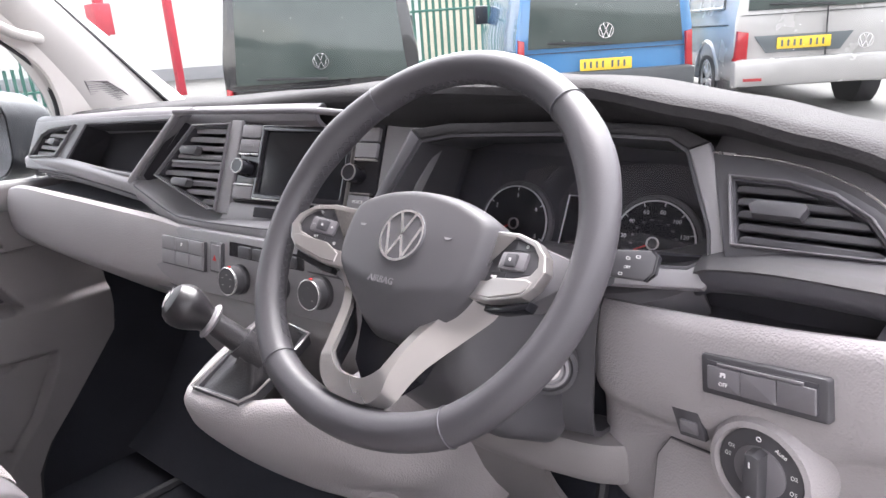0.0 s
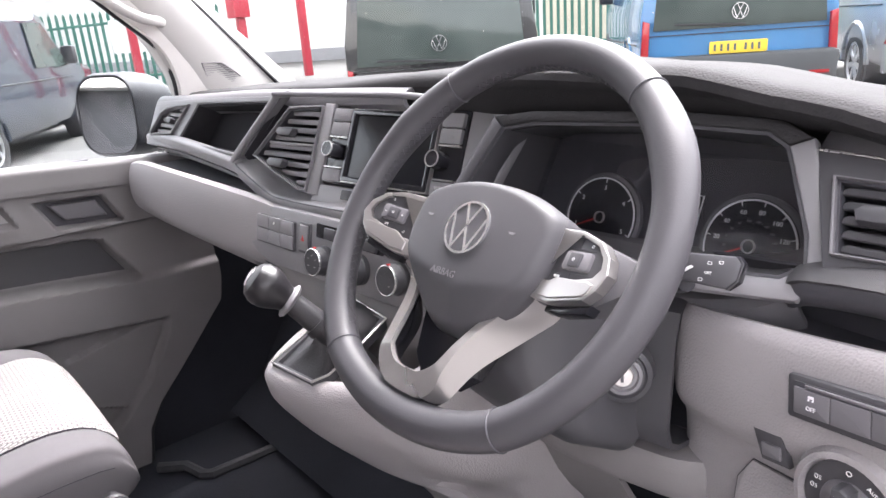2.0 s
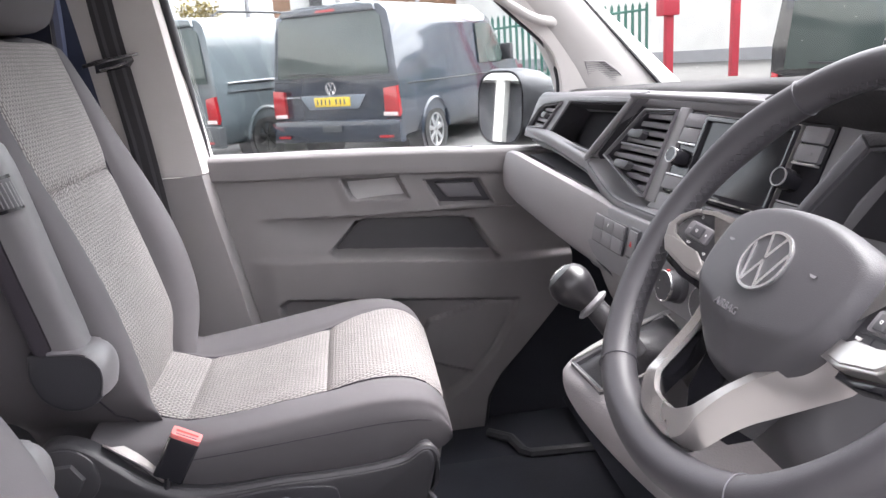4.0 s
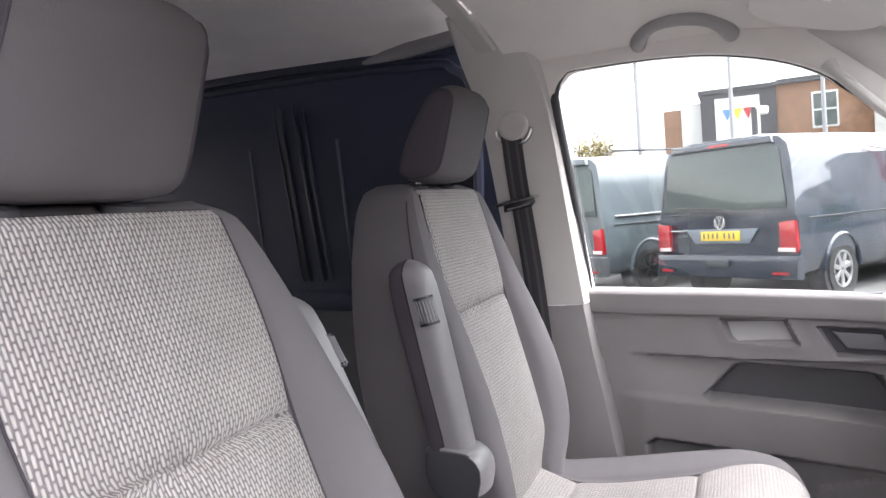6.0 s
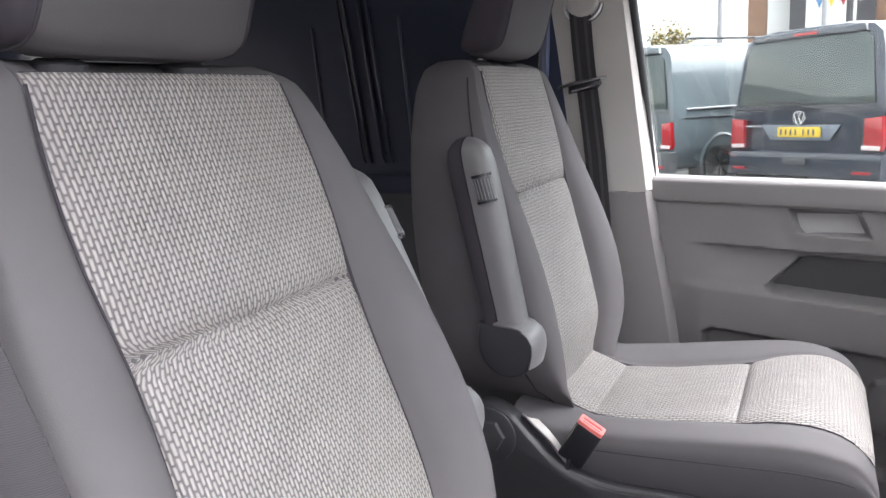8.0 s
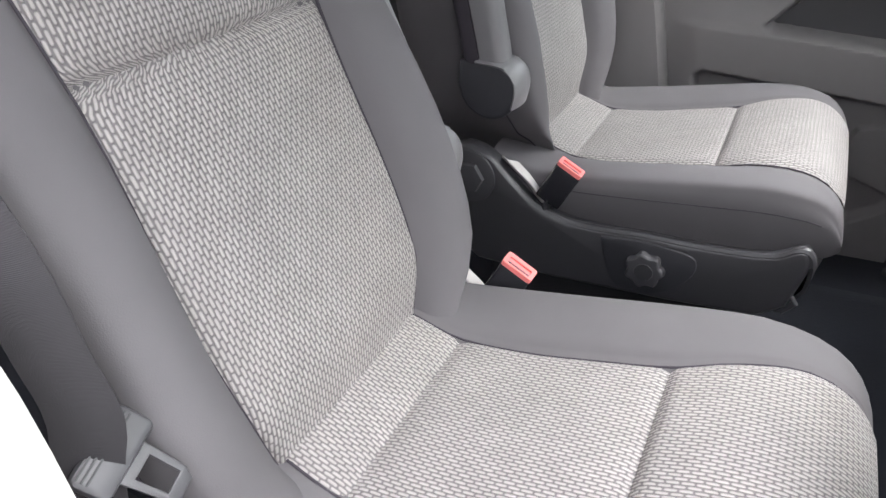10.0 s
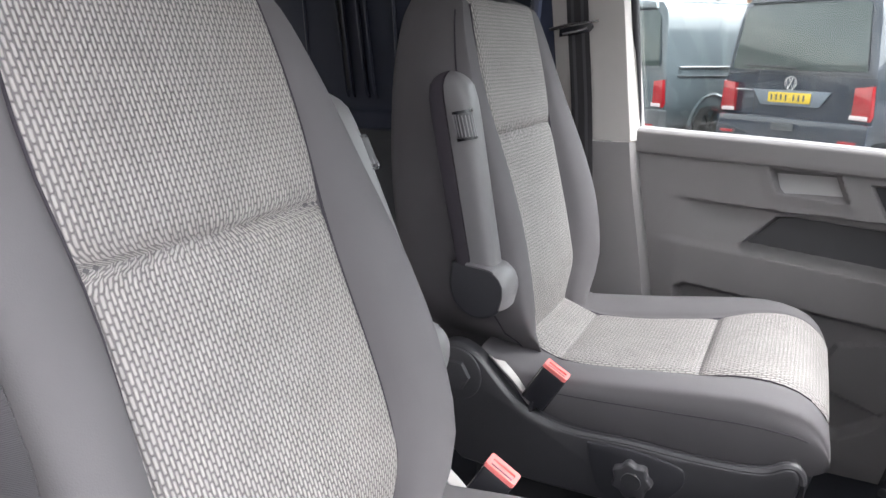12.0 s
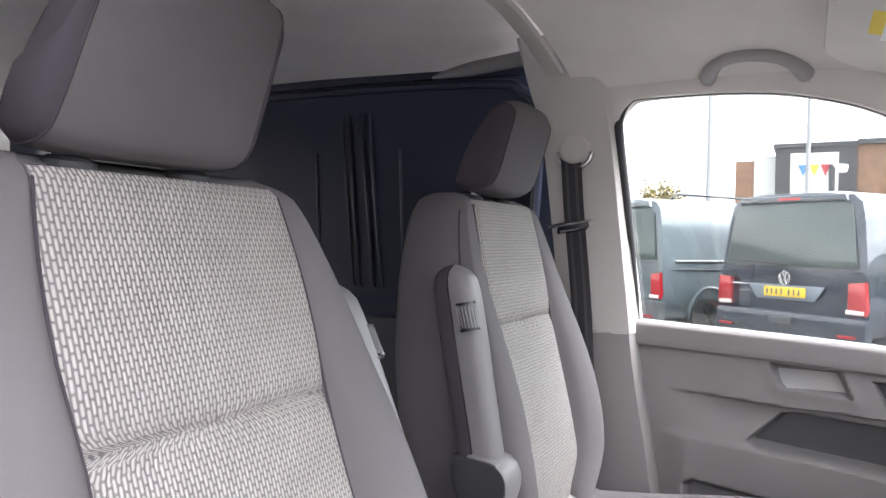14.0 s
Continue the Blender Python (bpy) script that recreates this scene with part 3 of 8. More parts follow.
def door_depth(Y, Z):
    crease = np.interp(Y, [0.05, 0.30, 0.655], [1.093, 1.078, 1.068])
    ledge = np.interp(Y, [0.085, 0.25, 0.45, 0.58, 0.655], [1.000, 0.987, 0.969, 0.954, 0.946])
    x = np.full(Y.shape, -0.755)
    swell = ramp(0.05, 0.20, Y)
    x -= swell * 0.026 * ramp(ledge - 0.01, crease, Z) * (1 - ramp(crease - 0.004, crease + 0.004, Z))
    x += ramp(0.03, 0.10, Y) * 0.013 * (1 - ramp(ledge - 0.010, ledge + 0.008, Z)) * ramp(0.5, 0.9, Z)
    x -= 0.048 * ramp(0.003, -0.010, inside(pocket, Y, Z))
    cup = inside(grip, Y, Z)
    x -= ramp(0.004, -0.006, cup) * (0.010 + 0.024 * ramp(1.112, 1.160, Z))
    x += 0.004 * ramp(0.030, 0.0, cup) * ramp(-0.002, 0.004, cup)
    x -= 0.024 * ramp(0.002, -0.005, inside(lever, Y, Z))
    x -= 0.032 * ramp(0.004, -0.012, inside(bin_cut, Y, Z))
    x += 0.016 * ramp(0.002, -0.004, inside(wedge, Y, Z)) * ramp(0.0, -0.015, inside(bin_cut, Y, Z))
    x += 0.006 * ramp(0.60, 0.53, Z)
    return x


zs = np.linspace(1.192, 0.50, 176)
left = np.interp(zs, [0.50, 0.80, 0.95, 1.10, 1.192], [0.055, 0.045, 0.022, -0.002, -0.016])
right = np.interp(zs, [0.50, 0.58, 0.64, 0.70, 0.775, 0.845, 0.90, 1.19], [0.56, 0.575, 0.61, 0.665, 0.73, 0.79, 0.80, 0.80])
U = np.linspace(0, 1, 190)
Y = left[:, None] + (right - left)[:, None] * U[None, :]
Z = np.repeat(zs[:, None], 190, 1)
X = door_depth(Y, Z)
part("moulded_panel", loft([[(X[i, j], Y[i, j], Z[i, j]) for j in range(190)] for i in range(176)], thick=0.0), "greydoor", door, "grey moulded panel with crease, ledge and bin", smooth=50)
part("backing", plate(SIDE, [(0.78, 1.19), (0.78, 0.86), (0.70, 0.76), (0.60, 0.65), (0.55, 0.51), (0.06, 0.51), (0.03, 0.95), (-0.01, 1.19)], 0.01, 0.0, -0.845), "seatplastic", door)
# cup coloured paler than the panel to carry the light falling into it
part("grip_cup", loft(fine([[(float(door_depth(np.array(y), np.array(z))) + 0.0015, y, z) for y in np.linspace(a0, b0, 5)] for z, a0, b0 in ((1.158, 0.280, 0.392), (1.144, 0.284, 0.398), (1.130, 0.290, 0.404), (1.122, 0.30, 0.408))], 10, 10), thick=-0.001), "cup", door, "smooth cup of the pull handle, painted pale as if lit")
# pocket is the panel's grey; this darker plate paints the shade inside it
part("pocket_back", plate(SIDE, [(y * 0.93 + 0.0296, z * 0.93 + 0.0704) for y, z in pocket], 0.002, 0, -0.8060), "key", door, "back of the map pocket, its shade painted dark grey")
part("lever_recess", plate(SIDE, [(y * 0.95 + 0.0268, z * 0.95 + 0.0558) for y, z in lever], 0.002, 0, -0.7780), "deep", door, "dark plate in the bottom of the release recess")
part("release_lever", plate(SIDE, [(0.482, 1.139), (0.572, 1.133), (0.590, 1.097), (0.508, 1.103)], 0.014, 0.005, -0.776), "dash", door)
# slot drawn as a flat dark plate, no opening cut
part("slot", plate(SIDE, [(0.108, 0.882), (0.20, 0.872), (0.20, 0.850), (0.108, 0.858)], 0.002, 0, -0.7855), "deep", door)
# top of the door: flat-faced sill with a slot for the demister
rows = []
for y, z in ((-0.020, 1.238), (0.10, 1.232), (0.27, 1.225), (0.45, 1.215), (0.60, 1.204), (0.66, 1.200), (0.80, 1.190)):
    rows.append([(-0.84, y, z - 0.004), (-0.79, y, z + 0.001), (-0.758, y, z + 0.001), (-0.7525, y, z - 0.0005), (-0.7500, y, z - 0.003), (-0.7495, y, z - 0.008), (-0.7485, y, z - 0.032), (-0.7490, y, z - 0.039), (-0.7510, y, z - 0.043), (-0.762, y, z - 0.045)])
part("sill_trim", loft([[tuple(q) for q in r] for r in fine(rows, 18, 18)], thick=-0.006), "greydoor", door, "flat grey capping of the door below the glass")
for y0 in (0.270, 0.505):
    z0 = 1.225 - (y0 - 0.27) * 0.062
    part("sill_joint", tube([(-0.7575, y0 - 0.006, z0), (-0.7520, y0 - 0.002, z0 - 0.0060), (-0.7462, y0 + 0.006, z0 - 0.032), (-0.7505, y0 + 0.008, z0 - 0.044)], 0.0008, 6), "deep", door)
part("sill_slot", block((-0.790, 0.50, 1.2125), (-0.776, 0.58, 1.2165), 0.002, 1), "deep", door)
part("gap", tube([(-0.752, -0.016, 1.19), (-0.748, 0.0, 1.10), (-0.744, 0.024, 0.95), (-0.740, 0.048, 0.80), (-0.738, 0.06, 0.52)], 0.003, 6), "rubber", door)
part("door_seal", tube(spline([(-0.765, 0.80, 0.86), (-0.763, 0.745, 0.79), (-0.763, 0.675, 0.71), (-0.763, 0.62, 0.65), (-0.763, 0.58, 0.58), (-0.763, 0.565, 0.50)], 20), 0.007, 8), "rubber", door)

# outside mirror on the passenger's door
mc = Vector((-1.03, 0.715, 1.272))
face = axis(mc, (0.46, -0.86, 0.075))
mirror = thing("door_mirror", (-0.90, 0.76, 1.19), "dark grey outside mirror on the passenger's door", "car mirror")
outline = [(x, y) for x, y in rounded(-0.098, -0.095, 0.090, 0.100, 0.062, 8)]
rows = []
for z, k, dx in ((0.012, 0.93, 0), (0.016, 0.98, 0), (0.0, 1.04, 0), (-0.03, 1.05, 0.004), (-0.07, 0.98, 0.015), (-0.10, 0.80, 0.03), (-0.115, 0.45, 0.04), (-0.118, 0.05, 0.045)):
    rows.append([tuple(face @ Vector((x * k + dx, y * k, z))) for x, y in outline])
part("housing", loft(rows, True, True), "seatplastic", mirror)
part("glass", plate(face, [(x * 0.92, y * 0.92) for x, y in outline], 0.002, 0, 0.0135), "mirror", mirror, "silvered mirror glass")
part("arm", tube([(-0.96, 0.80, 1.20), (-0.90, 0.82, 1.19), (-0.80, 0.80, 1.19)], [0.04, 0.035, 0.05], 10, squash=0.6), "seatplastic", mirror)

# belt on the door post
belt = thing("seat_belt", (-0.70, -0.13, 0.95), "black seat belt hanging from a pale anchor with a parked tongue", "seat belt")
rows = []
for z, y, x in ((1.62, -0.155, -0.672), (1.50, -0.150, -0.684), (1.30, -0.135, -0.702), (1.10, -0.118, -0.690), (0.92, -0.100, -0.675)):
    rows.append([(x, y - 0.024, z), (x + 0.002, y, z), (x, y + 0.024, z)])
part("webbing", loft(fine(rows, 14, 4), thick=-0.0015), "belt", belt)
bm = bmesh.new()
for off in (-0.011, 0.011):
    loft([[(x + 0.0022, y + off - 0.0035, z), (x + 0.0022, y + off + 0.0035, z)] for z, y, x in ((1.62, -0.155, -0.672), (1.50, -0.150, -0.684), (1.30, -0.135, -0.702), (1.10, -0.118, -0.690), (0.92, -0.1, -0.675))], bm=bm)
part("webbing_stripe", bm, "key", belt)
an = axis((-0.690, -0.149, 1.634), (1, 0.0, 0.06), (0, 0, 1))
part("anchor_cover", plate(an, ring_pts(0, 0.0, 0.037, 0.034, 28), 0.022, 0.010, 0.0, 4), "pale", belt, "pale round belt anchor cover")
part("anchor_loop", tube([tuple(an @ Vector((0.040 * math.cos(a), 0.036 * math.sin(a) - 0.006, 0.008))) for a in (math.pi + math.pi * i / 16 for i in range(17))], 0.006, 8), "steel", belt)
tg = axis((-0.676, -0.143, 1.455), (1, 0, 0))
part("tongue", plate(tg, [(-0.040, -0.016), (0.026, -0.006), (0.034, 0.004), (0.030, 0.016), (-0.022, 0.008), (-0.040, 0.002)], 0.012, 0.004), "gloss", belt)
part("tongue_plate", plate(tg, [(-0.062, -0.004), (-0.036, 0.000), (0.030, 0.012), (0.046, 0.014), (0.046, 0.019), (-0.03, 0.011), (-0.062, 0.003)], 0.004, 0.001, 0.008), "steel", belt)
part("tongue_bar", tube([tuple(tg @ Vector(q)) for q in ((-0.030, -0.010, 0.014), (0.0, -0.005, 0.016), (0.024, 0.002, 0.014))], 0.003, 8), "steel", belt)
tag_l = thing("warning_tag", (-0.655, -0.085, 1.075), "small yellow tag beside the seat belt", "label")
part("tag", block((-0.658, -0.100, 1.065), (-0.656, -0.092, 1.088)), "yellow", tag_l)

# handle and sun visor under the roof lining
handle = thing("roof_grab_handle", (-0.60, 0.245, 1.75), "light grey moulded grab handle above the passenger's door", "grab handle")
hp = spline([(-0.690, 0.138, 1.776), (-0.668, 0.140, 1.778), (-0.640, 0.150, 1.782), (-0.612, 0.168, 1.788), (-0.597, 0.194, 1.792), (-0.594, 0.228, 1.792), (-0.603, 0.264, 1.788), (-0.625, 0.290, 1.782), (-0.656, 0.310, 1.775), (-0.686, 0.321, 1.769), (-0.706, 0.323, 1.765)], 40)
part("bar", tube(hp, [0.021 - 0.0075 * float(ramp(0.10, 0.34, i / (len(hp) - 1))) + 0.0075 * float(ramp(0.66, 0.90, i / (len(hp) - 1))) for i in range(len(hp))], 14, squash=0.85), "grey", handle)
for k in (2, 37):
    part("foot", tube([hp[k] + Vector((0.030, 0, 0.012)), hp[k] + Vector((0.010, 0, 0.006)), hp[k] + Vector((-0.010, 0, 0.000))], [0.013, 0.018, 0.016], 12, squash=0.6), "grey", handle)
visor = thing("sun_visor", (-0.42, 0.55, 1.78), "pale folded sun visor with a yellow and white warning label", "sun visor")
VS = Matrix(((1, 0, 0, 0), (0, 1, 0, 0), (0, -0.30, 1, 1.885), (0, 0, 0, 1)))
part("board", plate(VS, rounded(-0.650, 0.352, -0.10, 0.56, 0.10, 10), 0.020, 0.008, -0.002, 3), "roof", visor)
part("board_lip", tube([tuple(VS @ Vector((x, y, 0.004))) for x, y in rounded(-0.650, 0.352, -0.10, 0.56, 0.10, 10)], 0.0022, 6, closed=True), "pale", visor)
part("warning_label", plate(VS, [(-0.43, 0.428), (-0.43, 0.470), (-0.29, 0.470), (-0.29, 0.428)], 0.001, 0, -0.0032), "white", visor, "white warning label")
part("label_band", plate(VS, [(-0.40, 0.409), (-0.40, 0.4275), (-0.28, 0.4275), (-0.28, 0.409)], 0.001, 0, -0.0032), "yellow", visor, "yellow band of the label")
bm = bmesh.new()
for k in range(4):
    plate(VS, [(-0.40 + 0.03 * (k % 2), 0.434 + k * 0.008), (-0.40 + 0.03 * (k % 2), 0.437 + k * 0.008), (-0.31, 0.437 + k * 0.008), (-0.31, 0.434 + k * 0.008)], 0.0005, 0, -0.0038, bm=bm)
part("label_lines", bm, "key", visor)
part("label_sign", plate(VS, ring_pts(-0.415, 0.449, 0.011, 0.011, 20), 0.0005, 0, -0.0038, holes=[ring_pts(-0.415, 0.449, 0.008, 0.008, 20)]), "redprint", visor)

# ---- dashboard ----
dash = thing("dashboard", (0.0, 0.95, 0.60), "two-tone dashboard, charcoal above and light grey below", "dashboard")


def along(xs, ys):
    """A smooth value by x through given pairs."""
    def f(x):
        for i in range(len(xs) - 1):
            if x <= xs[i + 1] or i == len(xs) - 2:
                t = max(0.0, min(1.0, (x - xs[i]) / (xs[i + 1] - xs[i])))
                t = t * t * (3 - 2 * t) * 0.5 + t * 0.5
                return ys[i] + (ys[i + 1] - ys[i]) * t
    return f


top_z = along((-0.82, -0.50, -0.20, 0.11, 0.30, 0.454, 0.572, 0.672, 0.78), (1.316, 1.334, 1.350, 1.372, 1.381, 1.382, 1.363, 1.341, 1.306))
edge_y = along((-0.82, -0.22, 0.06, 0.50, 0.78), (0.800, 0.800, 0.795, 0.790, 0.785))
lip_z = along((-0.82, -0.28, 0.10, 0.45, 0.57, 0.64, 0.78), (1.316, 1.343, 1.355, 1.359, 1.342, 1.328, 1.292))
lip_y = along((-0.82, -0.60, 0.10, 0.45, 0.60, 0.78), (0.755, 0.765, 0.780, 0.800, 0.806, 0.785))
fall = along((-0.82, -0.25, 0.0, 0.46, 0.60, 0.78), (0.6, 0.6, 1.0, 1.0, 0.5, 0.5))
xs = [-0.80 + 1.58 * i / 60 for i in range(61)]
rows = []
for x in xs:
    z, e = top_z(x), edge_y(x)
    bow_y = 0.10 * (abs(x) / 0.8) ** 2.5
    dip = float(ramp(0.15, 0.50, x))
    rows.append(spline([(x, 1.22 - bow_y, z - 0.075 - 0.030 * dip), (x, 1.10 - bow_y, z - 0.016 - 0.045 * dip), (x, 1.0, z - 0.002 - 0.024 * dip), (x, 0.92, z - 0.001 - 0.010 * dip), (x, e + 0.05, z - 0.002 * dip), (x, e + 0.012, z - 0.001), (x, e + 0.002, z - 0.006), (x, e + 0.007 + 0.012 * dip, z - 0.015), (x, e + 0.020 + 0.022 * dip, z - 0.040 * fall(x)), (x, e + 0.05 + 0.015 * dip, z - 0.050 * fall(x))], 36))
part("top_pad", loft(rows, thick=-0.008), "pad", dash, "grained charcoal pad along the dashboard top")


def pad_top(x, y):
    return top_z(x) + float(np.interp(y, [0.84, 0.92, 1.0, 1.10], [-0.002, -0.011, -0.026, -0.061]))


# demister outlet in the pad ahead of the driver
out = [(0.46 + 0.20 * k / 10, 1.085 - 0.195 * (k / 10) ** 1.2) for k in range(11)]
demister = part("demister_frame", loft([[(x + dx, y + dy, pad_top(x + dx, y + dy) + dz) for x, y in out] for dx, dy, dz in ((-0.004, -0.018, 0.000), (-0.003, -0.016, 0.003), (0.003, 0.012, 0.003), (0.004, 0.014, 0.000))], thick=-0.004), "dash", dash, "grey frame of the demister outlet")
part("outlet_slot", loft([[(x + dx, y + dy, pad_top(x + dx, y + dy) + 0.0036) for x, y in out[1:-1]] for dx, dy in ((-0.002, -0.011), (0.002, 0.007))], thick=-0.001), "deep", demister)
for dx, dy in ((-0.0012, -0.0065), (0.0002, -0.002), (0.0012, 0.0030)):
    part("outlet_slat", tube([(x + dx, y + dy, pad_top(x + dx, y + dy) + 0.0045) for x, y in out[1:-1]], 0.0011, 6), "dash", demister)
rows = []
for x in xs:
    z, y = lip_z(x), lip_y(x)
    rows.append(spline([(x, y + 0.12, z - 0.006), (x, y + 0.03, z - 0.002), (x, y + 0.010, z), (x, y, z - 0.006), (x, y + 0.001, z - 0.016), (x, y + 0.02, z - 0.030)], 12))
part("upper_lip", loft(rows[:34], thick=-0.006), "dash", dash)
# passenger side: vent, open tray and the padded band below them
TL = facing((0.0, 0.745, 1.33), 0.45)
def tl(x, z):
    return (x, (z - 1.33) * 1.0966)
tray = [tl(-0.548, 1.319), tl(-0.238, 1.335), tl(-0.308, 1.249), tl(-0.600, 1.252)]
lvent = [tl(-0.718, 1.291), tl(-0.690, 1.302), tl(-0.588, 1.314), tl(-0.640, 1.261), tl(-0.752, 1.252)]
face_l = [tl(-0.770, 1.316), tl(-0.55, 1.330), tl(-0.215, 1.345), tl(-0.230, 1.335), tl(-0.332, 1.238), tl(-0.335, 1.225), tl(-0.60, 1.232), tl(-0.775, 1.230)]
part("tray_surround", plate(TL, face_l, 0.012, 0.003, -0.012, holes=[tray, lvent]), "dash", dash)
sunk = [(x, y - (0.035 if i > 1 else 0.0)) for i, (x, y) in enumerate(tray)]
# one matte near-black skin over the tray's walls and back
part("tray_box", loft([[tuple(TL @ Vector((x, y, z))) for x, y in ring + ring[:1]] for ring, z in ((tray, -0.004), (sunk, -0.055))], thick=0.003), "flock", dash, "dark open tray ahead of the passenger")
part("tray_back", plate(TL, sunk, 0.004, 0, -0.058), "flock", dash)
part("tray_floor_lip", plate(TL, [tl(-0.600, 1.252), tl(-0.308, 1.249), tl(-0.312, 1.243), tl(-0.606, 1.246)], 0.016, 0.003, -0.012), "dash", dash)


def air_vent(m, hole, count, frame_w, tabs, mid_bar=None, lean=0.25, slats="fascia"):
    """A louvred outlet: a frame, slats that follow the opening's sides, and sliding tabs."""
    cx, cy = sum(p[0] for p in hole) / len(hole), sum(p[1] for p in hole) / len(hole)
    big = [(cx + (x - cx) * (1 + frame_w / max(0.02, math.hypot(x - cx, y - cy))), cy + (y - cy) * (1 + frame_w / max(0.02, math.hypot(x - cx, y - cy)))) for x, y in hole]
    vent = part("air_vent", plate(m, big, 0.010, 0.0025, -0.004, holes=[hole]), "dash", dash, "charcoal louvred air vent")
    part("duct", loft([[tuple(m @ Vector((x, y, z))) for x, y in hole + hole[:1]] for z in (0.0, -0.06)], thick=0.002), "deep", vent)
    part("duct_back", plate(m, hole, 0.002, 0, -0.062), "deep", vent)
    y0, y1 = min(p[1] for p in hole), max(p[1] for p in hole)
    th = 0.30 * (y1 - y0) / (count + 0.25)
    for i in range(count):
        y = y0 + (y1 - y0) * (i + 0.62) / (count + 0.25)
        cross = []
        for k in range(len(hole)):
            (ax, ay), (bx, by) = hole[k - 1], hole[k]
            if (ay - y) * (by - y) <= 0 and abs(by - ay) > 1e-6:
                cross.append(ax + (bx - ax) * (y - ay) / (by - ay))
        x0, x1 = min(cross) + 0.0015, max(cross) - 0.0015
        if x1 - x0 < 0.012:
            continue
        s = m @ Matrix.Translation((0, y, -0.004)) @ Matrix.Rotation(lean, 4, "X")
        part("slat", plate(s, [(x0, -th), (x1, -th), (x1 - 0.002, th * 0.4), (x1 - 0.006, th), (x0 + 0.005, th), (x0 + 0.001, th * 0.4)], 0.022, 0.0012, -0.024, 1), slats, vent)
    if mid_bar:
        part("divider", plate(m, [(mid_bar[0], mid_bar[2] - 0.002), (mid_bar[1], mid_bar[2] - 0.002), (mid_bar[1], mid_bar[2] + 0.002), (mid_bar[0], mid_bar[2] + 0.002)], 0.008, 0.001, -0.008), "fascia", vent)
    for x, y, w in tabs:
        part("tab", plate(m, [(x - w / 2, y + 0.002), (x - w / 2 + 0.006, y + 0.007), (x + w / 2 - 0.002, y + 0.007), (x + w / 2, y + 0.003), (x + w / 2 - 0.004, y - 0.006), (x - w / 2 + 0.004, y - 0.006)], 0.012, 0.002, -0.002), "key", vent)
    return vent


air_vent(TL, lvent, 5, 0.008, [(-0.655, tl(0, 1.282)[1], 0.03)])
band_path = spline([(-0.800, 0.712, 1.236), (-0.74, 0.706, 1.240), (-0.60, 0.702, 1.243), (-0.345, 0.698, 1.231), (-0.305, 0.696, 1.221), (-0.215, 0.694, 1.194), (-0.165, 0.694, 1.188), (-0.05, 0.700, 1.190), (0.10, 0.712, 1.196), (0.30, 0.735, 1.204)], 60)
rows = []
for i, p in enumerate(band_path):
    h = 0.0135
    inward = min(1.0, max(0.0, (p.x + 0.345) / 0.03))
    rows.append([p + Vector((0, 0.034 + 0.026 * inward, h - 0.016 + 0.033 * inward)), p + Vector((0, 0.014, h)), p + Vector((0, 0.003, h - 0.003)), p + Vector((0, -0.001, 0.004)), p + Vector((0, 0.001, -0.010)), p + Vector((0, 0.010, -h)), p + Vector((0, 0.07, -h - 0.002))])
part("padded_band", loft([spline(r, 14) for r in rows], thick=-0.004), "fascia", dash, "padded charcoal band below the tray and vents")
part("band_groove", tube([p + Vector((0, 0.000, 0.009)) for p in band_path[24:]], 0.0010, 6), "deep", dash)
part("frame_bar", tube(spline([(-0.185, 0.7475, 1.3495), (-0.222, 0.7455, 1.3465), (-0.236, 0.7425, 1.336), (-0.28, 0.722, 1.290), (-0.323, 0.702, 1.245), (-0.328, 0.700, 1.236)], 24), 0.0058, 10, up=(0, -1, 0.4)), "fascia", dash, "slanting grey frame of the centre vents")
part("top_bar", tube(spline([(-0.230, 0.742, 1.348), (-0.10, 0.752, 1.350), (0.06, 0.764, 1.353), (0.12, 0.775, 1.350)], 20), 0.0045, 10), "dash", dash)

# centre stack, turned a little to the driver
U = facing((-0.09, 0.765, 1.33), 0.45, 0.15)
cvent = [(-0.100, -0.006), (-0.022, -0.002), (-0.024, -0.126), (-0.040, -0.126), (-0.166, -0.084)]
part("centre_backing", plate(U, [(-0.19, 0.012), (0.29, 0.012), (0.285, -0.150), (-0.02, -0.150), (-0.19, -0.09)], 0.006, 0, -0.075), "deep", dash)
air_vent(U, cvent, 9, 0.004, [(-0.096, -0.043, 0.040), (-0.104, -0.092, 0.040)], (-0.140, -0.022, -0.059))
part("divider_strip", plate(U, [(-0.020, 0.006), (0.003, 0.006), (0.003, -0.132), (-0.022, -0.132)], 0.020, 0.003, -0.018), "fascia", dash)
unit = part("infotainment_unit", plate(U, rounded(0.004, -0.112, 0.256, 0.004, 0.004), 0.014, 0.002, -0.016), "gloss", dash, "gloss black touch-screen radio unit")
part("bezel", plate(U, rounded(0.050, -0.106, 0.213, -0.003, 0.003), 0.008, 0.002, -0.002, holes=[rounded(0.057, -0.099, 0.206, -0.010, 0.002)]), "gloss", unit)
part("bezel_edge", plate(U, rounded(0.0485, -0.1075, 0.2145, -0.0015, 0.003), 0.0065, 0.0005, -0.002, holes=[rounded(0.0505, -0.1055, 0.2125, -0.0035, 0.003)]), "silver", unit, "thin silver edge of the display")
part("display", plate(U, rounded(0.056, -0.100, 0.207, -0.009, 0.002), 0.003, 0, -0.001), "screen", unit, "unlit black touch display")
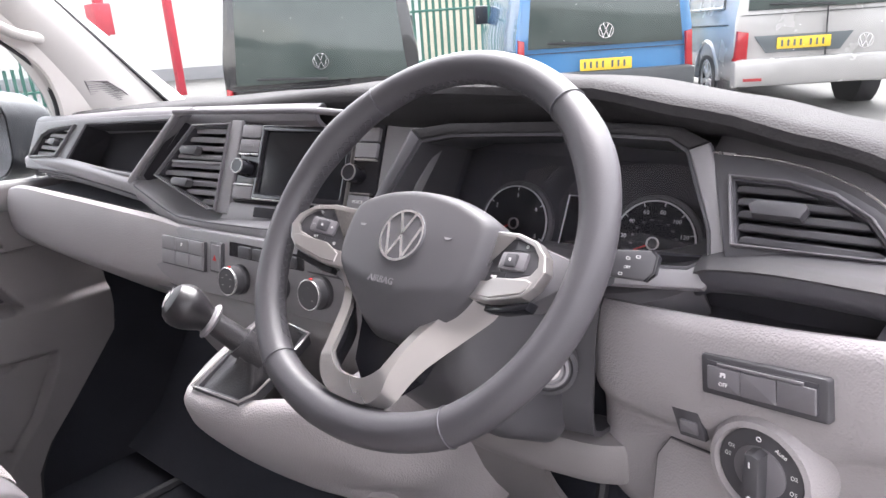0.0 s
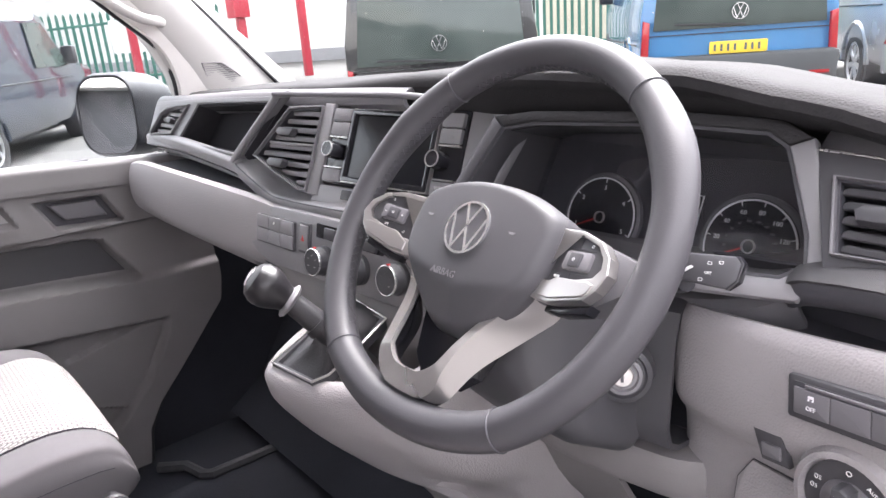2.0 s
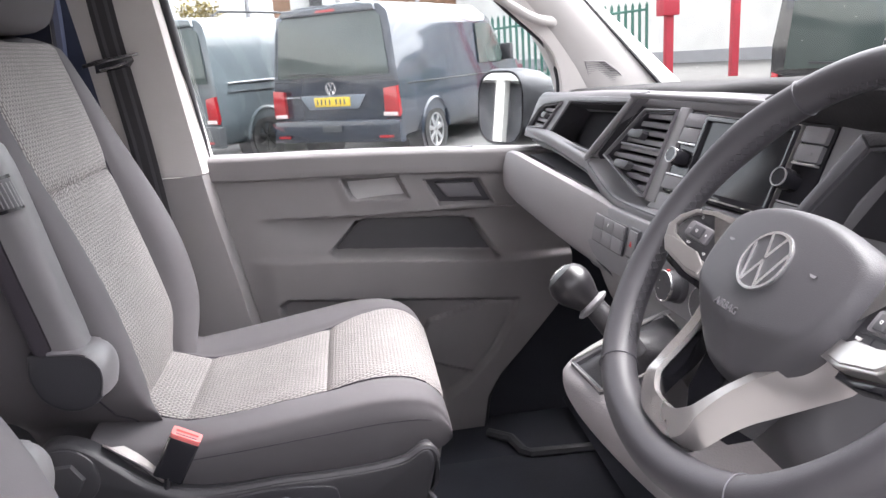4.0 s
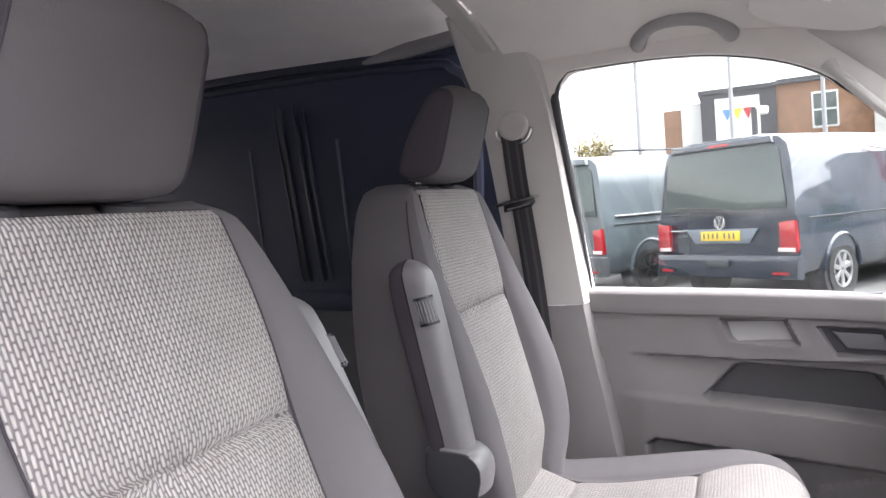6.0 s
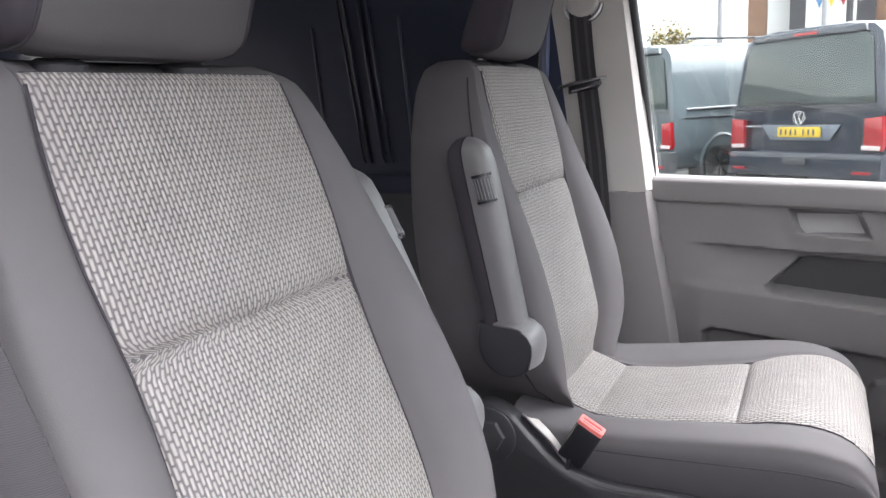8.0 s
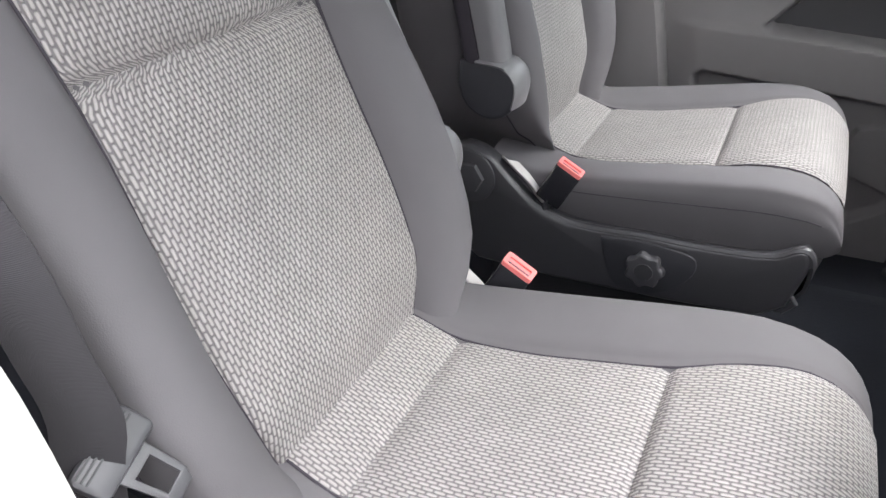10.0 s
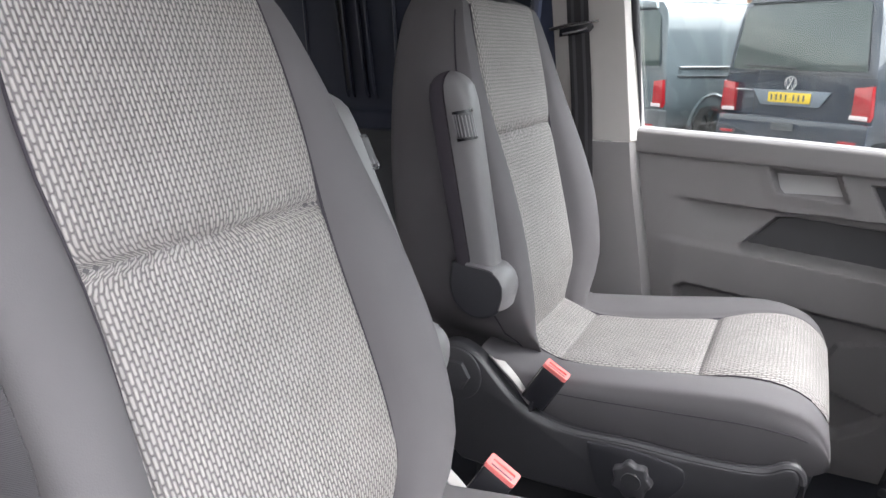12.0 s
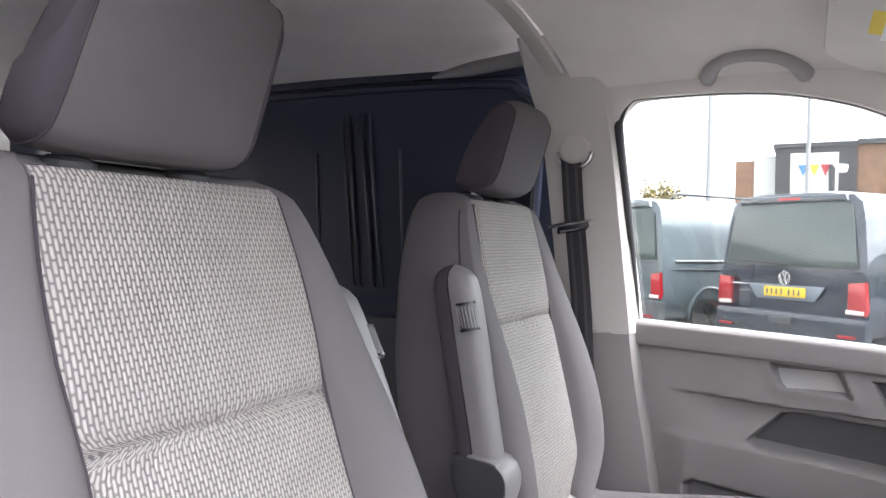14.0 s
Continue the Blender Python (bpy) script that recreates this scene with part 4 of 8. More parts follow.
for x0, x1 in ((0.008, 0.046), (0.218, 0.252)):
    for y0, y1 in ((-0.020, -0.002), (-0.041, -0.022), (-0.108, -0.090)):
        b = part("button", plate(U, rounded(x0, y0, x1, y1, 0.002), 0.006, 0.001, -0.002), "fascia", unit)
        part("lettering_bar", plate(U, [(x0 + 0.011, (y0 + y1) / 2 - 0.0015), (x1 - 0.011, (y0 + y1) / 2 - 0.0015), (x1 - 0.011, (y0 + y1) / 2 + 0.0015), (x0 + 0.011, (y0 + y1) / 2 + 0.0015)], 0.0004, 0, 0.0042), "fascia", b)
    part("button_chrome", plate(U, [(x0, -0.0445), (x1, -0.0445), (x1, -0.0425), (x0, -0.0425)], 0.0065, 0, -0.002), "silver", unit)
    part("button_chrome", plate(U, [(x0, -0.0885), (x1, -0.0885), (x1, -0.0868), (x0, -0.0868)], 0.0065, 0, -0.002), "silver", unit)
part("voice_label", words(U @ Matrix.Translation((0.235, -0.099, 0.0045)), "VOICE", 0.006), "white", unit)
for x in (0.026, 0.226):
    k = part("knob", lathe(U @ Matrix.Translation((x, -0.064, -0.001)), [(0.0125, 0), (0.0120, 0.014), (0.0105, 0.020), (0.0098, 0.021)], 24), "gloss", unit, "black rotary knob with a silver ring")
    part("knob_ring", plate(U @ Matrix.Translation((x, -0.064, 0.019)), ring_pts(0, 0, 0.0108, n=24), 0.002, 0, holes=[ring_pts(0, 0, 0.0097, n=24)]), "silver", k)
part("lower_trim", plate(U, [(0.004, -0.114), (0.258, -0.114), (0.262, -0.140), (-0.014, -0.140)], 0.018, 0.002, -0.018), "fascia", dash)
part("card_slot", plate(U, rounded(0.055, -0.132, 0.150, -0.118, 0.002), 0.002, 0, 0.0005), "gloss", dash)
part("stack_panel", plate(U, [(0.258, 0.006), (0.345, 0.000), (0.300, -0.118), (0.258, -0.14)], 0.014, 0.002, -0.016), "fascia", dash)

# instrument cluster under its cowl
C = facing((0.45, 0.795, 1.33), 0.5, 0.1)
hole = [(-0.200, -0.008), (-0.160, 0.000), (0.0, 0.006), (0.085, 0.003), (0.104, -0.008), (0.134, -0.080), (0.138, -0.105), (0.120, -0.118), (-0.05, -0.130), (-0.255, -0.130), (-0.236, -0.085)]
rim = [(-0.215, 0.004), (-0.165, 0.012), (0.0, 0.018), (0.095, 0.014), (0.122, 0.0), (0.153, -0.078), (0.160, -0.112), (0.136, -0.134), (-0.05, -0.150), (-0.28, -0.150), (-0.252, -0.085)]
CL = facing((0.414, 0.875, 1.22), 0.35)
# rim tones carry the shading: near black on top, paler on the right
for a, b, material in ((0, 4, "pad"), (4, 8, "fascia"), (8, 11, "key")):
    ring = list(range(a, b + 1))
    part("cowl_rim", plate(C, [rim[i % 11] for i in ring] + [hole[i % 11] for i in reversed(ring)], 0.018, 0.004, -0.014), material, dash, "rim round the instruments, light and shade painted by side")
inner = [(-0.185, 0.075), (-0.150, 0.085), (-0.03, 0.092), (0.10, 0.088), (0.135, 0.078), (0.150, 0.01), (0.148, -0.05), (0.140, -0.070), (-0.03, -0.075), (-0.205, -0.075), (-0.20, 0.0)]
part("cowl_tunnel", loft([[tuple(C @ Vector((x, y, 0))) for x, y in hole + hole[:1]], [tuple(CL @ Vector((x, y, 0.004))) for x, y in inner + inner[:1]]], thick=0.003), "key", dash, "deep grey walls of the instrument tunnel")
cluster = part("instrument_panel", plate(CL, [(-0.22, 0.095), (0.165, 0.095), (0.165, -0.085), (-0.22, -0.085)], 0.006, 0, -0.008), "deep", dash, "black instrument cluster with two round dials")
for cx, cy, r, big, small, name in ((-0.100, -0.016, 0.0475, ("1", "2", "3", "4", "5"), (), "tachometer"), (0.081, -0.016, 0.0475, ("20", "40", "60", "80", "100", "120", "140", "160"), ("20", "40", "60", "80", "100", "120", "140", "160", "180", "200", "220", "240"), "speedometer")):
    base = CL @ Matrix.Translation((cx, cy, 0))
    d = part(name, plate(base, ring_pts(0, 0, r + 0.006, n=40), 0.006, 0.002, 0.0), "dash", cluster)
    part("dial_face", plate(base, ring_pts(0, 0, r + 0.001, n=40), 0.0015, 0, 0.0062), "gloss", d)
    arc = plate(base, ring_pts(0, 0, r, n=40, a0=-35, a1=215) + ring_pts(0, 0, r - 0.0018, n=40, a0=215, a1=-35), 0.001, 0, 0.0078)
    marks = len(big)
    for i, word in enumerate(big):
        a = radians((200 - 220 * i / (marks - 1)) if name == "tachometer" else (173 - 217 * i / (marks - 1)))
        words(base @ Matrix.Translation(((r - 0.0125) * math.cos(a), (r - 0.0125) * math.sin(a), 0.008)), word, 0.0075 if name == "tachometer" else 0.0068, arc)
        t = base @ Matrix.Rotation(a, 4, "Z")
        plate(t, [(r - 0.006, -0.0005), (r, -0.0005), (r, 0.0005), (r - 0.006, 0.0005)], 0.001, 0, 0.0078, bm=arc)
    part("markings", arc, "white", d)
    if small:
        arc = bmesh.new()
        for i, word in enumerate(small):
            a = radians(186 - 232 * i / 11)
            words(base @ Matrix.Translation(((r - 0.022) * math.cos(a), (r - 0.022) * math.sin(a), 0.008)), word, 0.0036, arc)
        part("inner_scale", arc, "fascia", d, "dim grey inner scale")
    part("hub_ring", plate(base, ring_pts(0, 0, 0.0072, n=24), 0.003, 0, 0.0075, holes=[ring_pts(0, 0, 0.0058, n=24)]), "silver", d)
    ang = radians(205)
    nd = base @ Matrix.Rotation(ang, 4, "Z")
    part("needle", plate(nd, [(0.007, -0.0009), (r - 0.012, -0.0004), (r - 0.012, 0.0004), (0.007, 0.0009)], 0.001, 0, 0.009), "redprint", d, "red needle")
for cx, r in ((-0.103, 0.015), (0.090, 0.016)):
    base = CL @ Matrix.Translation((cx, -0.050, 0))
    g = part("small_gauge", plate(base, ring_pts(0, 0, r, n=24), 0.003, 0.001, 0.0075), "dash", cluster)
    part("gauge_scale", plate(base, ring_pts(0, 0, r - 0.002, n=24, a0=-60, a1=90) + ring_pts(0, 0, r - 0.0032, n=24, a0=90, a1=-60), 0.0008, 0, 0.0106), "white", g)
disp = part("trip_display", plate(CL, [(-0.034, -0.034), (0.018, -0.034), (0.022, 0.026), (-0.029, 0.026)], 0.004, 0.001, 0.002), "screen", cluster, "unlit display between the dials")
part("display_edge", plate(CL, [(-0.035, -0.035), (0.019, -0.035), (0.023, 0.027), (-0.030, 0.027)], 0.0025, 0, 0.0045, holes=[[(-0.0342, -0.0342), (0.0182, -0.0342), (0.0222, 0.0262), (-0.0292, 0.0262)]]), "white", disp)
part("cluster_lens", plate(CL, [(-0.205, 0.07), (0.145, 0.07), (0.145, -0.07), (-0.205, -0.07)], 0.0008, 0, 0.016), glass("cluster lens", (0.95, 0.95, 0.96), 0.05), dash)

# driver's outer vent and the ribbed trim round it
R = facing((0.59, 0.78, 1.29), 0.7)
rhole = [(0.008, 0.016), (0.055, 0.014), (0.090, 0.006), (0.118, -0.010), (0.138, -0.034), (0.132, -0.042), (0.024, -0.0445)]
part("vent_surround", plate(R, [(-0.016, 0.040), (0.05, 0.034), (0.10, 0.018), (0.135, -0.006), (0.162, -0.040), (0.155, -0.056), (0.018, -0.056)], 0.012, 0.003, -0.012, holes=[rhole]), "key", dash, "dark surround of the driver's air vent")
air_vent(R, rhole, 5, 0.003, [(0.052, -0.012, 0.046)], slats="key")
part("vent_chrome", tube([tuple(R @ Vector((p.x, p.y, 0.001))) for p in spline([(-0.014, 0.039, 0), (0.05, 0.0335, 0), (0.10, 0.0178, 0), (0.135, -0.006, 0), (0.160, -0.038, 0)], 16)], 0.0012, 6), "silver", dash)
rows = []
for x, y, z in ((0.580, 0.825, 1.340), (0.61, 0.812, 1.335), (0.66, 0.803, 1.322), (0.72, 0.787, 1.300), (0.765, 0.762, 1.262)):
    rows.append([(x, y + 0.05, z - 0.004), (x, y + 0.01, z + 0.001), (x, y, z - 0.006), (x - 0.006, y - 0.004, z - 0.022), (x - 0.010, y + 0.010, z - 0.034)])
part("upper_ribbed_trim", loft(fine(rows, 18, 8), thick=-0.006), "band", dash, "finely ribbed trim above the driver's vent")
rows = []
for x, y, z in ((0.578, 0.760, 1.222), (0.588, 0.750, 1.231), (0.605, 0.742, 1.238), (0.66, 0.730, 1.246), (0.76, 0.715, 1.249)):
    rows.append([(x, y + 0.05, z + 0.004), (x, y + 0.010, z + 0.001), (x, y - 0.001, z - 0.006), (x, y + 0.002, z - 0.018), (x, y + 0.016, z - 0.031), (x, y + 0.055, z - 0.036)])
part("lower_ribbed_trim", loft(fine([r[:3] for r in rows], 22, 6), thick=-0.004), "band", dash, "finely ribbed trim below the driver's vent")
part("trim_face", loft(fine([r[2:] for r in rows], 22, 8), thick=-0.004), "deep", dash, "dark face below the ribbed trim")
rows = []
for x, y, z in ((0.18, 0.740, 1.170), (0.30, 0.755, 1.166), (0.45, 0.768, 1.170), (0.53, 0.772, 1.184), (0.585, 0.772, 1.212)):
    rows.append([(x, y + 0.10, z + 0.02), (x, y + 0.02, z + 0.008), (x, y, z - 0.008), (x, y + 0.02, z - 0.035)])
part("cowl_foot", loft(fine(rows, 16, 8), thick=-0.006), "dash", dash)
# open tray above the driver's lower panel
part("driver_tray", loft([[(x, y0 + 0.007, z - 0.001), (x, y0 + 0.013, z - 0.001), (x, y0 + 0.018, z - dep), (x, y0 + 0.075, z - dep + 0.002), (x, y0 + 0.085, z + 0.015), (x, y0 + 0.06, z + 0.045)] for x, y0, z, dep in ((0.475, 0.775, 1.162, 0.001), (0.545, 0.750, 1.174, 0.001), (0.575, 0.740, 1.180, 0.014), (0.65, 0.722, 1.191, 0.020), (0.728, 0.70, 1.205, 0.022))], thick=0.003), "deep", dash, "dark open tray beside the wheel")
part("tray_wall", loft([[(0.724, 0.703, 1.178), (0.730, 0.80, 1.178)], [(0.734, 0.703, 1.207), (0.740, 0.80, 1.215)]], thick=0.006), "deep", dash)

# light grey lower half
rows = []
for x, y, z, h in ((-0.735, 0.652, 1.192, 0.070), (-0.66, 0.650, 1.202, 0.082), (-0.50, 0.655, 1.200, 0.085), (-0.35, 0.664, 1.195, 0.085), (-0.236, 0.675, 1.189, 0.082), (-0.2285, 0.6765, 1.1885, 0.081)):
    rows.append([(x, y + 0.012, z - 0.004), (x, y + 0.006, z + 0.0003), (x, y + 0.001, z - 0.003), (x, y - 0.006, z - h * 0.45), (x, y - 0.004, z - h), (x, y + 0.015, z - h - 0.025), (x, y + 0.07, z - h - 0.07), (x, y + 0.16, z - h - 0.14)])
part("passenger_lower_panel", loft(fine(rows, 24, 20), thick=-0.008), "grey", dash, "light grey grained panel below the passenger's tray")
part("passenger_slot", block((-0.72, 0.70, 1.188), (-0.15, 0.82, 1.192)), "deep", dash)
part("passenger_slot_back", block((-0.76, 0.78, 1.16), (0.10, 0.79, 1.27)), "deep", dash)
for k in range(3):
    part("slot_fin", tube(spline([(-0.74, 0.716 + 0.012 * k, 1.222 - 0.009 * k), (-0.60, 0.712 + 0.012 * k, 1.225 - 0.009 * k), (-0.36, 0.708 + 0.012 * k, 1.214 - 0.009 * k), (-0.25, 0.706 + 0.012 * k, 1.199 - 0.005 * k)], 16), 0.0028, 6, squash=2.0), "dash", dash)
part("glovebox_catch", plate(facing((-0.22, 0.690, 1.075), -0.5, 0.05), rounded(-0.055, -0.008, 0.03, 0.008, 0.003), 0.004, 0.001), "dash", dash)
part("glovebox_joint", tube(spline([(-0.228, 0.676, 1.186), (-0.236, 0.670, 1.125), (-0.215, 0.672, 1.098), (-0.15, 0.685, 1.075), (-0.06, 0.70, 1.05)], 20), 0.0016, 6), "deep", dash)

# centre switch and heater panel
P2 = facing((-0.22, 0.677, 1.187), 0.2, 0.06)
panel = part("heater_panel", plate(P2, [(-0.008, 0.002), (0.44, 0.006), (0.44, -0.085), (0.06, -0.088), (0.018, -0.078), (-0.010, -0.062)], 0.016, 0.003, -0.014), "fascia", dash, "charcoal panel of switches and heater dials")
sw = part("switch_block", plate(P2, rounded(0.020, -0.058, 0.127, -0.013, 0.003), 0.005, 0.001, 0.0), "key", panel)
for i in range(3):
    for j in range(2):
        x0, y0 = 0.023 + i * 0.0342, -0.0555 + j * 0.0212
        part("key", plate(P2, rounded(x0, y0, x0 + 0.0332, y0 + 0.0200, 0.001), 0.003, 0.0008, 0.0045), "fascia", sw)
part("key_label", words(P2 @ Matrix.Translation((0.074, -0.0235, 0.008)), "P", 0.007), "white", sw)
hz = part("hazard_switch", plate(P2, rounded(0.140, -0.054, 0.168, -0.010, 0.002), 0.006, 0.001, 0.0), "key", panel)
part("hazard_key", plate(P2, rounded(0.1435, -0.0505, 0.1645, -0.0135, 0.001), 0.003, 0.001, 0.005), "fascia", hz)
part("hazard_mark", plate(P2, [(0.150, -0.036), (0.158, -0.036), (0.154, -0.028)], 0.0006, 0, 0.0083), "redprint", hz, "red warning triangle")
slot = part("button_slot", plate(P2, rounded(0.180, -0.026, 0.330, -0.006, 0.002), 0.002, 0, 0.001), "gloss", panel)
for i in range(4):
    part("slot_button", plate(P2, rounded(0.203 + i * 0.03, -0.024, 0.228 + i * 0.03, -0.009, 0.0015), 0.005, 0.001, 0.002), "key", slot)
rk = part("button_row", plate(P2, rounded(0.338, -0.026, 0.420, -0.004, 0.002), 0.003, 0.0005, 0.001), "key", panel)
for i in range(3):
    part("row_button", plate(P2, rounded(0.341 + i * 0.026, -0.023, 0.365 + i * 0.026, -0.007, 0.0015), 0.004, 0.001, 0.003), "fascia", rk)
for x, y in ((0.203, -0.056), (0.283, -0.052), (0.362, -0.048)):
    b = P2 @ Matrix.Translation((x, y, 0.0))
    d = part("heater_dial", lathe(b, [(0.0215, 0.0), (0.0210, 0.008), (0.0195, 0.010), (0.0190, 0.022), (0.0175, 0.024)], 32), "key", panel, "black heater dial with a chrome ring")
    part("dial_chrome", plate(b, ring_pts(0, 0, 0.0194, n=32), 0.003, 0.0006, 0.0215, holes=[ring_pts(0, 0, 0.0178, n=32)]), "chrome", d)
    part("dial_cap", plate(b, ring_pts(0, 0, 0.0178, n=32), 0.001, 0, 0.0235), "key", d)
    bm = bmesh.new()
    for a in (30, 90, 150, 215, 325):
        words(b @ Matrix.Translation((0.0095 * math.cos(radians(a)), 0.0095 * math.sin(radians(a)), 0.0249)), "-", 0.007, bm)
    part("dial_marks", bm, "silver", d)
    part("dial_pointer", plate(b, [(-0.0016, 0.0190), (0.0016, 0.0190), (0.0016, 0.0207), (-0.0016, 0.0207)], 0.004, 0.0004, 0.0190), "redprint", d)

# console that carries the gear lever and runs down to the floor, and the knee panel
rows = []
for x, ytop, ztop, bulge in ((-0.26, 0.700, 1.098, 0.0), (-0.10, 0.690, 1.082, 0.004), (0.02, 0.686, 1.078, 0.01), (0.20, 0.700, 1.088, 0.01), (0.40, 0.735, 1.08, 0.0)):
    rows.append([(x, ytop + 0.02, ztop + 0.03), (x, ytop, ztop + 0.012), (x, ytop - bulge, ztop - 0.02), (x, ytop + 0.03, ztop - 0.10), (x, ytop + 0.10, ztop - 0.22), (x, ytop + 0.20, ztop - 0.34)])
part("centre_lower_panel", loft(fine(rows, 20, 16), thick=-0.008), "greydoor", dash, "grey panel below the heater dials")
rows = []
for k, (wl, wr, yf, yb) in enumerate(((0.030, 0.235, 0.548, 0.70), (0.026, 0.245, 0.545, 0.70), (0.028, 0.255, 0.555, 0.71), (0.050, 0.265, 0.585, 0.74), (0.085, 0.270, 0.63, 0.77), (0.115, 0.265, 0.69, 0.80), (0.12, 0.26, 0.74, 0.84))):
    dz = (0.0, -0.012, -0.045, -0.10, -0.165, -0.24, -0.34)[k]
    def top(x, y):
        return 1.030 + 0.42 * (y - 0.545) + dz * (1.0 if k < 2 else 1.0)
    ring = [(wl + 0.01, yb), (wl - 0.004, (yf + yb) / 2), (wl, yf + 0.02), (wl + 0.02, yf), (wl + 0.09, yf + 0.006), (wr - 0.06, yf + 0.026), (wr, yf + 0.055), (wr + 0.03, (yf + yb) / 2 + 0.04), (wr + 0.035, yb + 0.02)]
    rows.append([(x, y, top(x, y)) for x, y in ring])
rows = [[tuple(Vector(p) * 0.9 + Vector((0.13, 0.63, 1.06)) * 0.1 - Vector((0, 0, -0.001))) for p in rows[0]]] + rows
part("gear_console", loft(fine(rows, 28, 24), thick=-0.008), "grey", dash, "light grey console swelling out below the gear lever")
rows = []
for x, y, z in ((0.22, 0.735, 1.055), (0.30, 0.748, 1.005), (0.37, 0.752, 0.997), (0.44, 0.757, 1.000), (0.49, 0.765, 1.003), (0.535, 0.795, 1.006)):
    rows.append([(x, y + 0.05, z + 0.004), (x, y + 0.008, z), (x, y, z - 0.006), (x, y + 0.002, z - 0.033), (x, y + 0.02, z - 0.042), (x, y + 0.14, z - 0.08)])
# darker grey than the panels beside it: column shade put into the colour
part("knee_panel", loft(fine(rows, 18, 14), thick=-0.008), "greydoor", dash, "grey knee panel under the steering column, toned darker for shade")

# driver's lower right panel with switches
rows = []
for x, y, z, f in ((0.482, 0.790, 1.158, 0.065), (0.488, 0.768, 1.166, 0.078), (0.52, 0.752, 1.172, 0.084), (0.60, 0.731, 1.183, 0.085), (0.68, 0.711, 1.196, 0.078), (0.745, 0.696, 1.207, 0.070), (0.775, 0.70, 1.20, 0.068)):
    rows.append([(x, y + 0.009, z - 0.010), (x, y + 0.007, z - 0.001), (x, y + 0.001, z - 0.003), (x, y - 0.003, z - f * 0.5), (x, y - 0.001, z - f), (x, y + 0.016, z - f - 0.022), (x, y + 0.024, z - f - 0.055), (x, y + 0.03, z - f - 0.13), (x, y + 0.09, z - f - 0.20)])
part("driver_lower_panel", loft(fine(rows, 30, 30), thick=-0.008), "grey", dash, "light grey grained panel right of the steering wheel")
L = facing((0.62, 0.722, 1.16), 0.1, -0.25)
tiltL = Matrix.Rotation(radians(9.0), 4, "Z")
S3 = L @ Matrix.Translation((0.042, -0.003, 0.009)) @ Matrix.Rotation(radians(-3), 4, "Y") @ tiltL
sp = part("switch_panel", plate(S3, rounded(-0.0545, -0.0175, 0.0545, 0.0175, 0.003), 0.008, 0.0025, -0.004), "key", dash, "black panel of three switches")
part("switch_gap", plate(S3, rounded(-0.0475, -0.0125, 0.0475, 0.0130, 0.001), 0.0015, 0, 0.0035), "deep", sp)
for i in range(3):
    part("switch", plate(S3, rounded(-0.0465 + i * 0.0312, -0.0115, -0.0160 + i * 0.0312, 0.0090, 0.001), 0.006, 0.0012, 0.001), "dash", sp)
part("slim_bar", plate(S3, [(-0.037, 0.0098), (0.037, 0.0098), (0.037, 0.0122), (-0.037, 0.0122)], 0.004, 0.0006, 0.003), "dash", sp)
bm = words(S3 @ Matrix.Translation((-0.031, -0.005, 0.0073)), "OFF", 0.0048)
for x in (-0.0328, -0.0292):
    plate(S3, [(x - 0.001, 0.001), (x + 0.0005, 0.001), (x + 0.001, 0.003), (x - 0.0005, 0.003)], 0.0004, 0, 0.0071, bm=bm)
plate(S3, rounded(-0.0336, 0.0030, -0.0284, 0.0052, 0.001, 2), 0.0004, 0, 0.0071, bm=bm)
part("switch_print", bm, "white", sp)
K = facing((0.620, 0.742, 1.09), 0.0, -0.25)
LS = K @ Matrix.Translation((0.051, -0.009, 0.024)) @ Matrix.Scale(0.86, 4) @ Matrix.Rotation(radians(4), 4, "Z")
ls = part("light_switch", lathe(LS, [(0.060, -0.035), (0.056, 0.000), (0.051, 0.010), (0.0455, 0.0115), (0.0435, 0.004), (0.040, 0.004)], 40), "grey", dash, "round headlamp switch in a light grey ring")
part("switch_face", plate(LS, ring_pts(0, 0, 0.0425, n=40), 0.003, 0.0008, 0.004), "key", ls)
part("switch_disc", lathe(LS, [(0.0265, 0.006), (0.0260, 0.0085), (0.0240, 0.0095)], 32), "dash", ls)
part("turn_grip", plate(LS @ Matrix.Rotation(radians(-4), 4, "Z"), [(-0.0075, 0.024), (0.0, 0.0262), (0.0075, 0.024), (0.0095, -0.022), (0.006, -0.0265), (-0.006, -0.0265), (-0.0095, -0.022)], 0.018, 0.004, 0.007), "key", ls, "black turning grip")
bm = words(LS @ Matrix.Translation((-0.001, 0.0335, 0.0073)), "O", 0.0075)
words(LS @ Matrix.Translation((0.021, 0.0265, 0.0073)) @ Matrix.Rotation(radians(-25), 4, "Z"), "Auto", 0.0062, bm)
for a in (150, 168, 12, -16):
    m4 = LS @ Matrix.Scale(0.8, 4) @ Matrix.Translation((0.0425 * math.cos(radians(a)), 0.0425 * math.sin(radians(a)), 0.0090))
    plate(m4, ring_pts(-0.0015, 0, 0.0022, 0.003, 12), 0.0004, 0, holes=[ring_pts(-0.0015, 0, 0.0015, 0.0022, 12)], bm=bm)
    for q in (-0.002, 0.0, 0.002):
        plate(m4, [(0.0018, q - 0.0003), (0.0045, q - 0.0003), (0.0045, q + 0.0003), (0.0018, q + 0.0003)], 0.0004, 0, bm=bm)
plate(LS, [(-0.0008, 0.012), (0.0008, 0.012), (0.0008, 0.018), (-0.0008, 0.018)], 0.0004, 0, 0.0252, bm=bm)
plate(LS, ring_pts(0, -0.021, 0.0028, n=12), 0.0004, 0, 0.0252, bm=bm)
part("switch_symbols", bm, "white", ls)
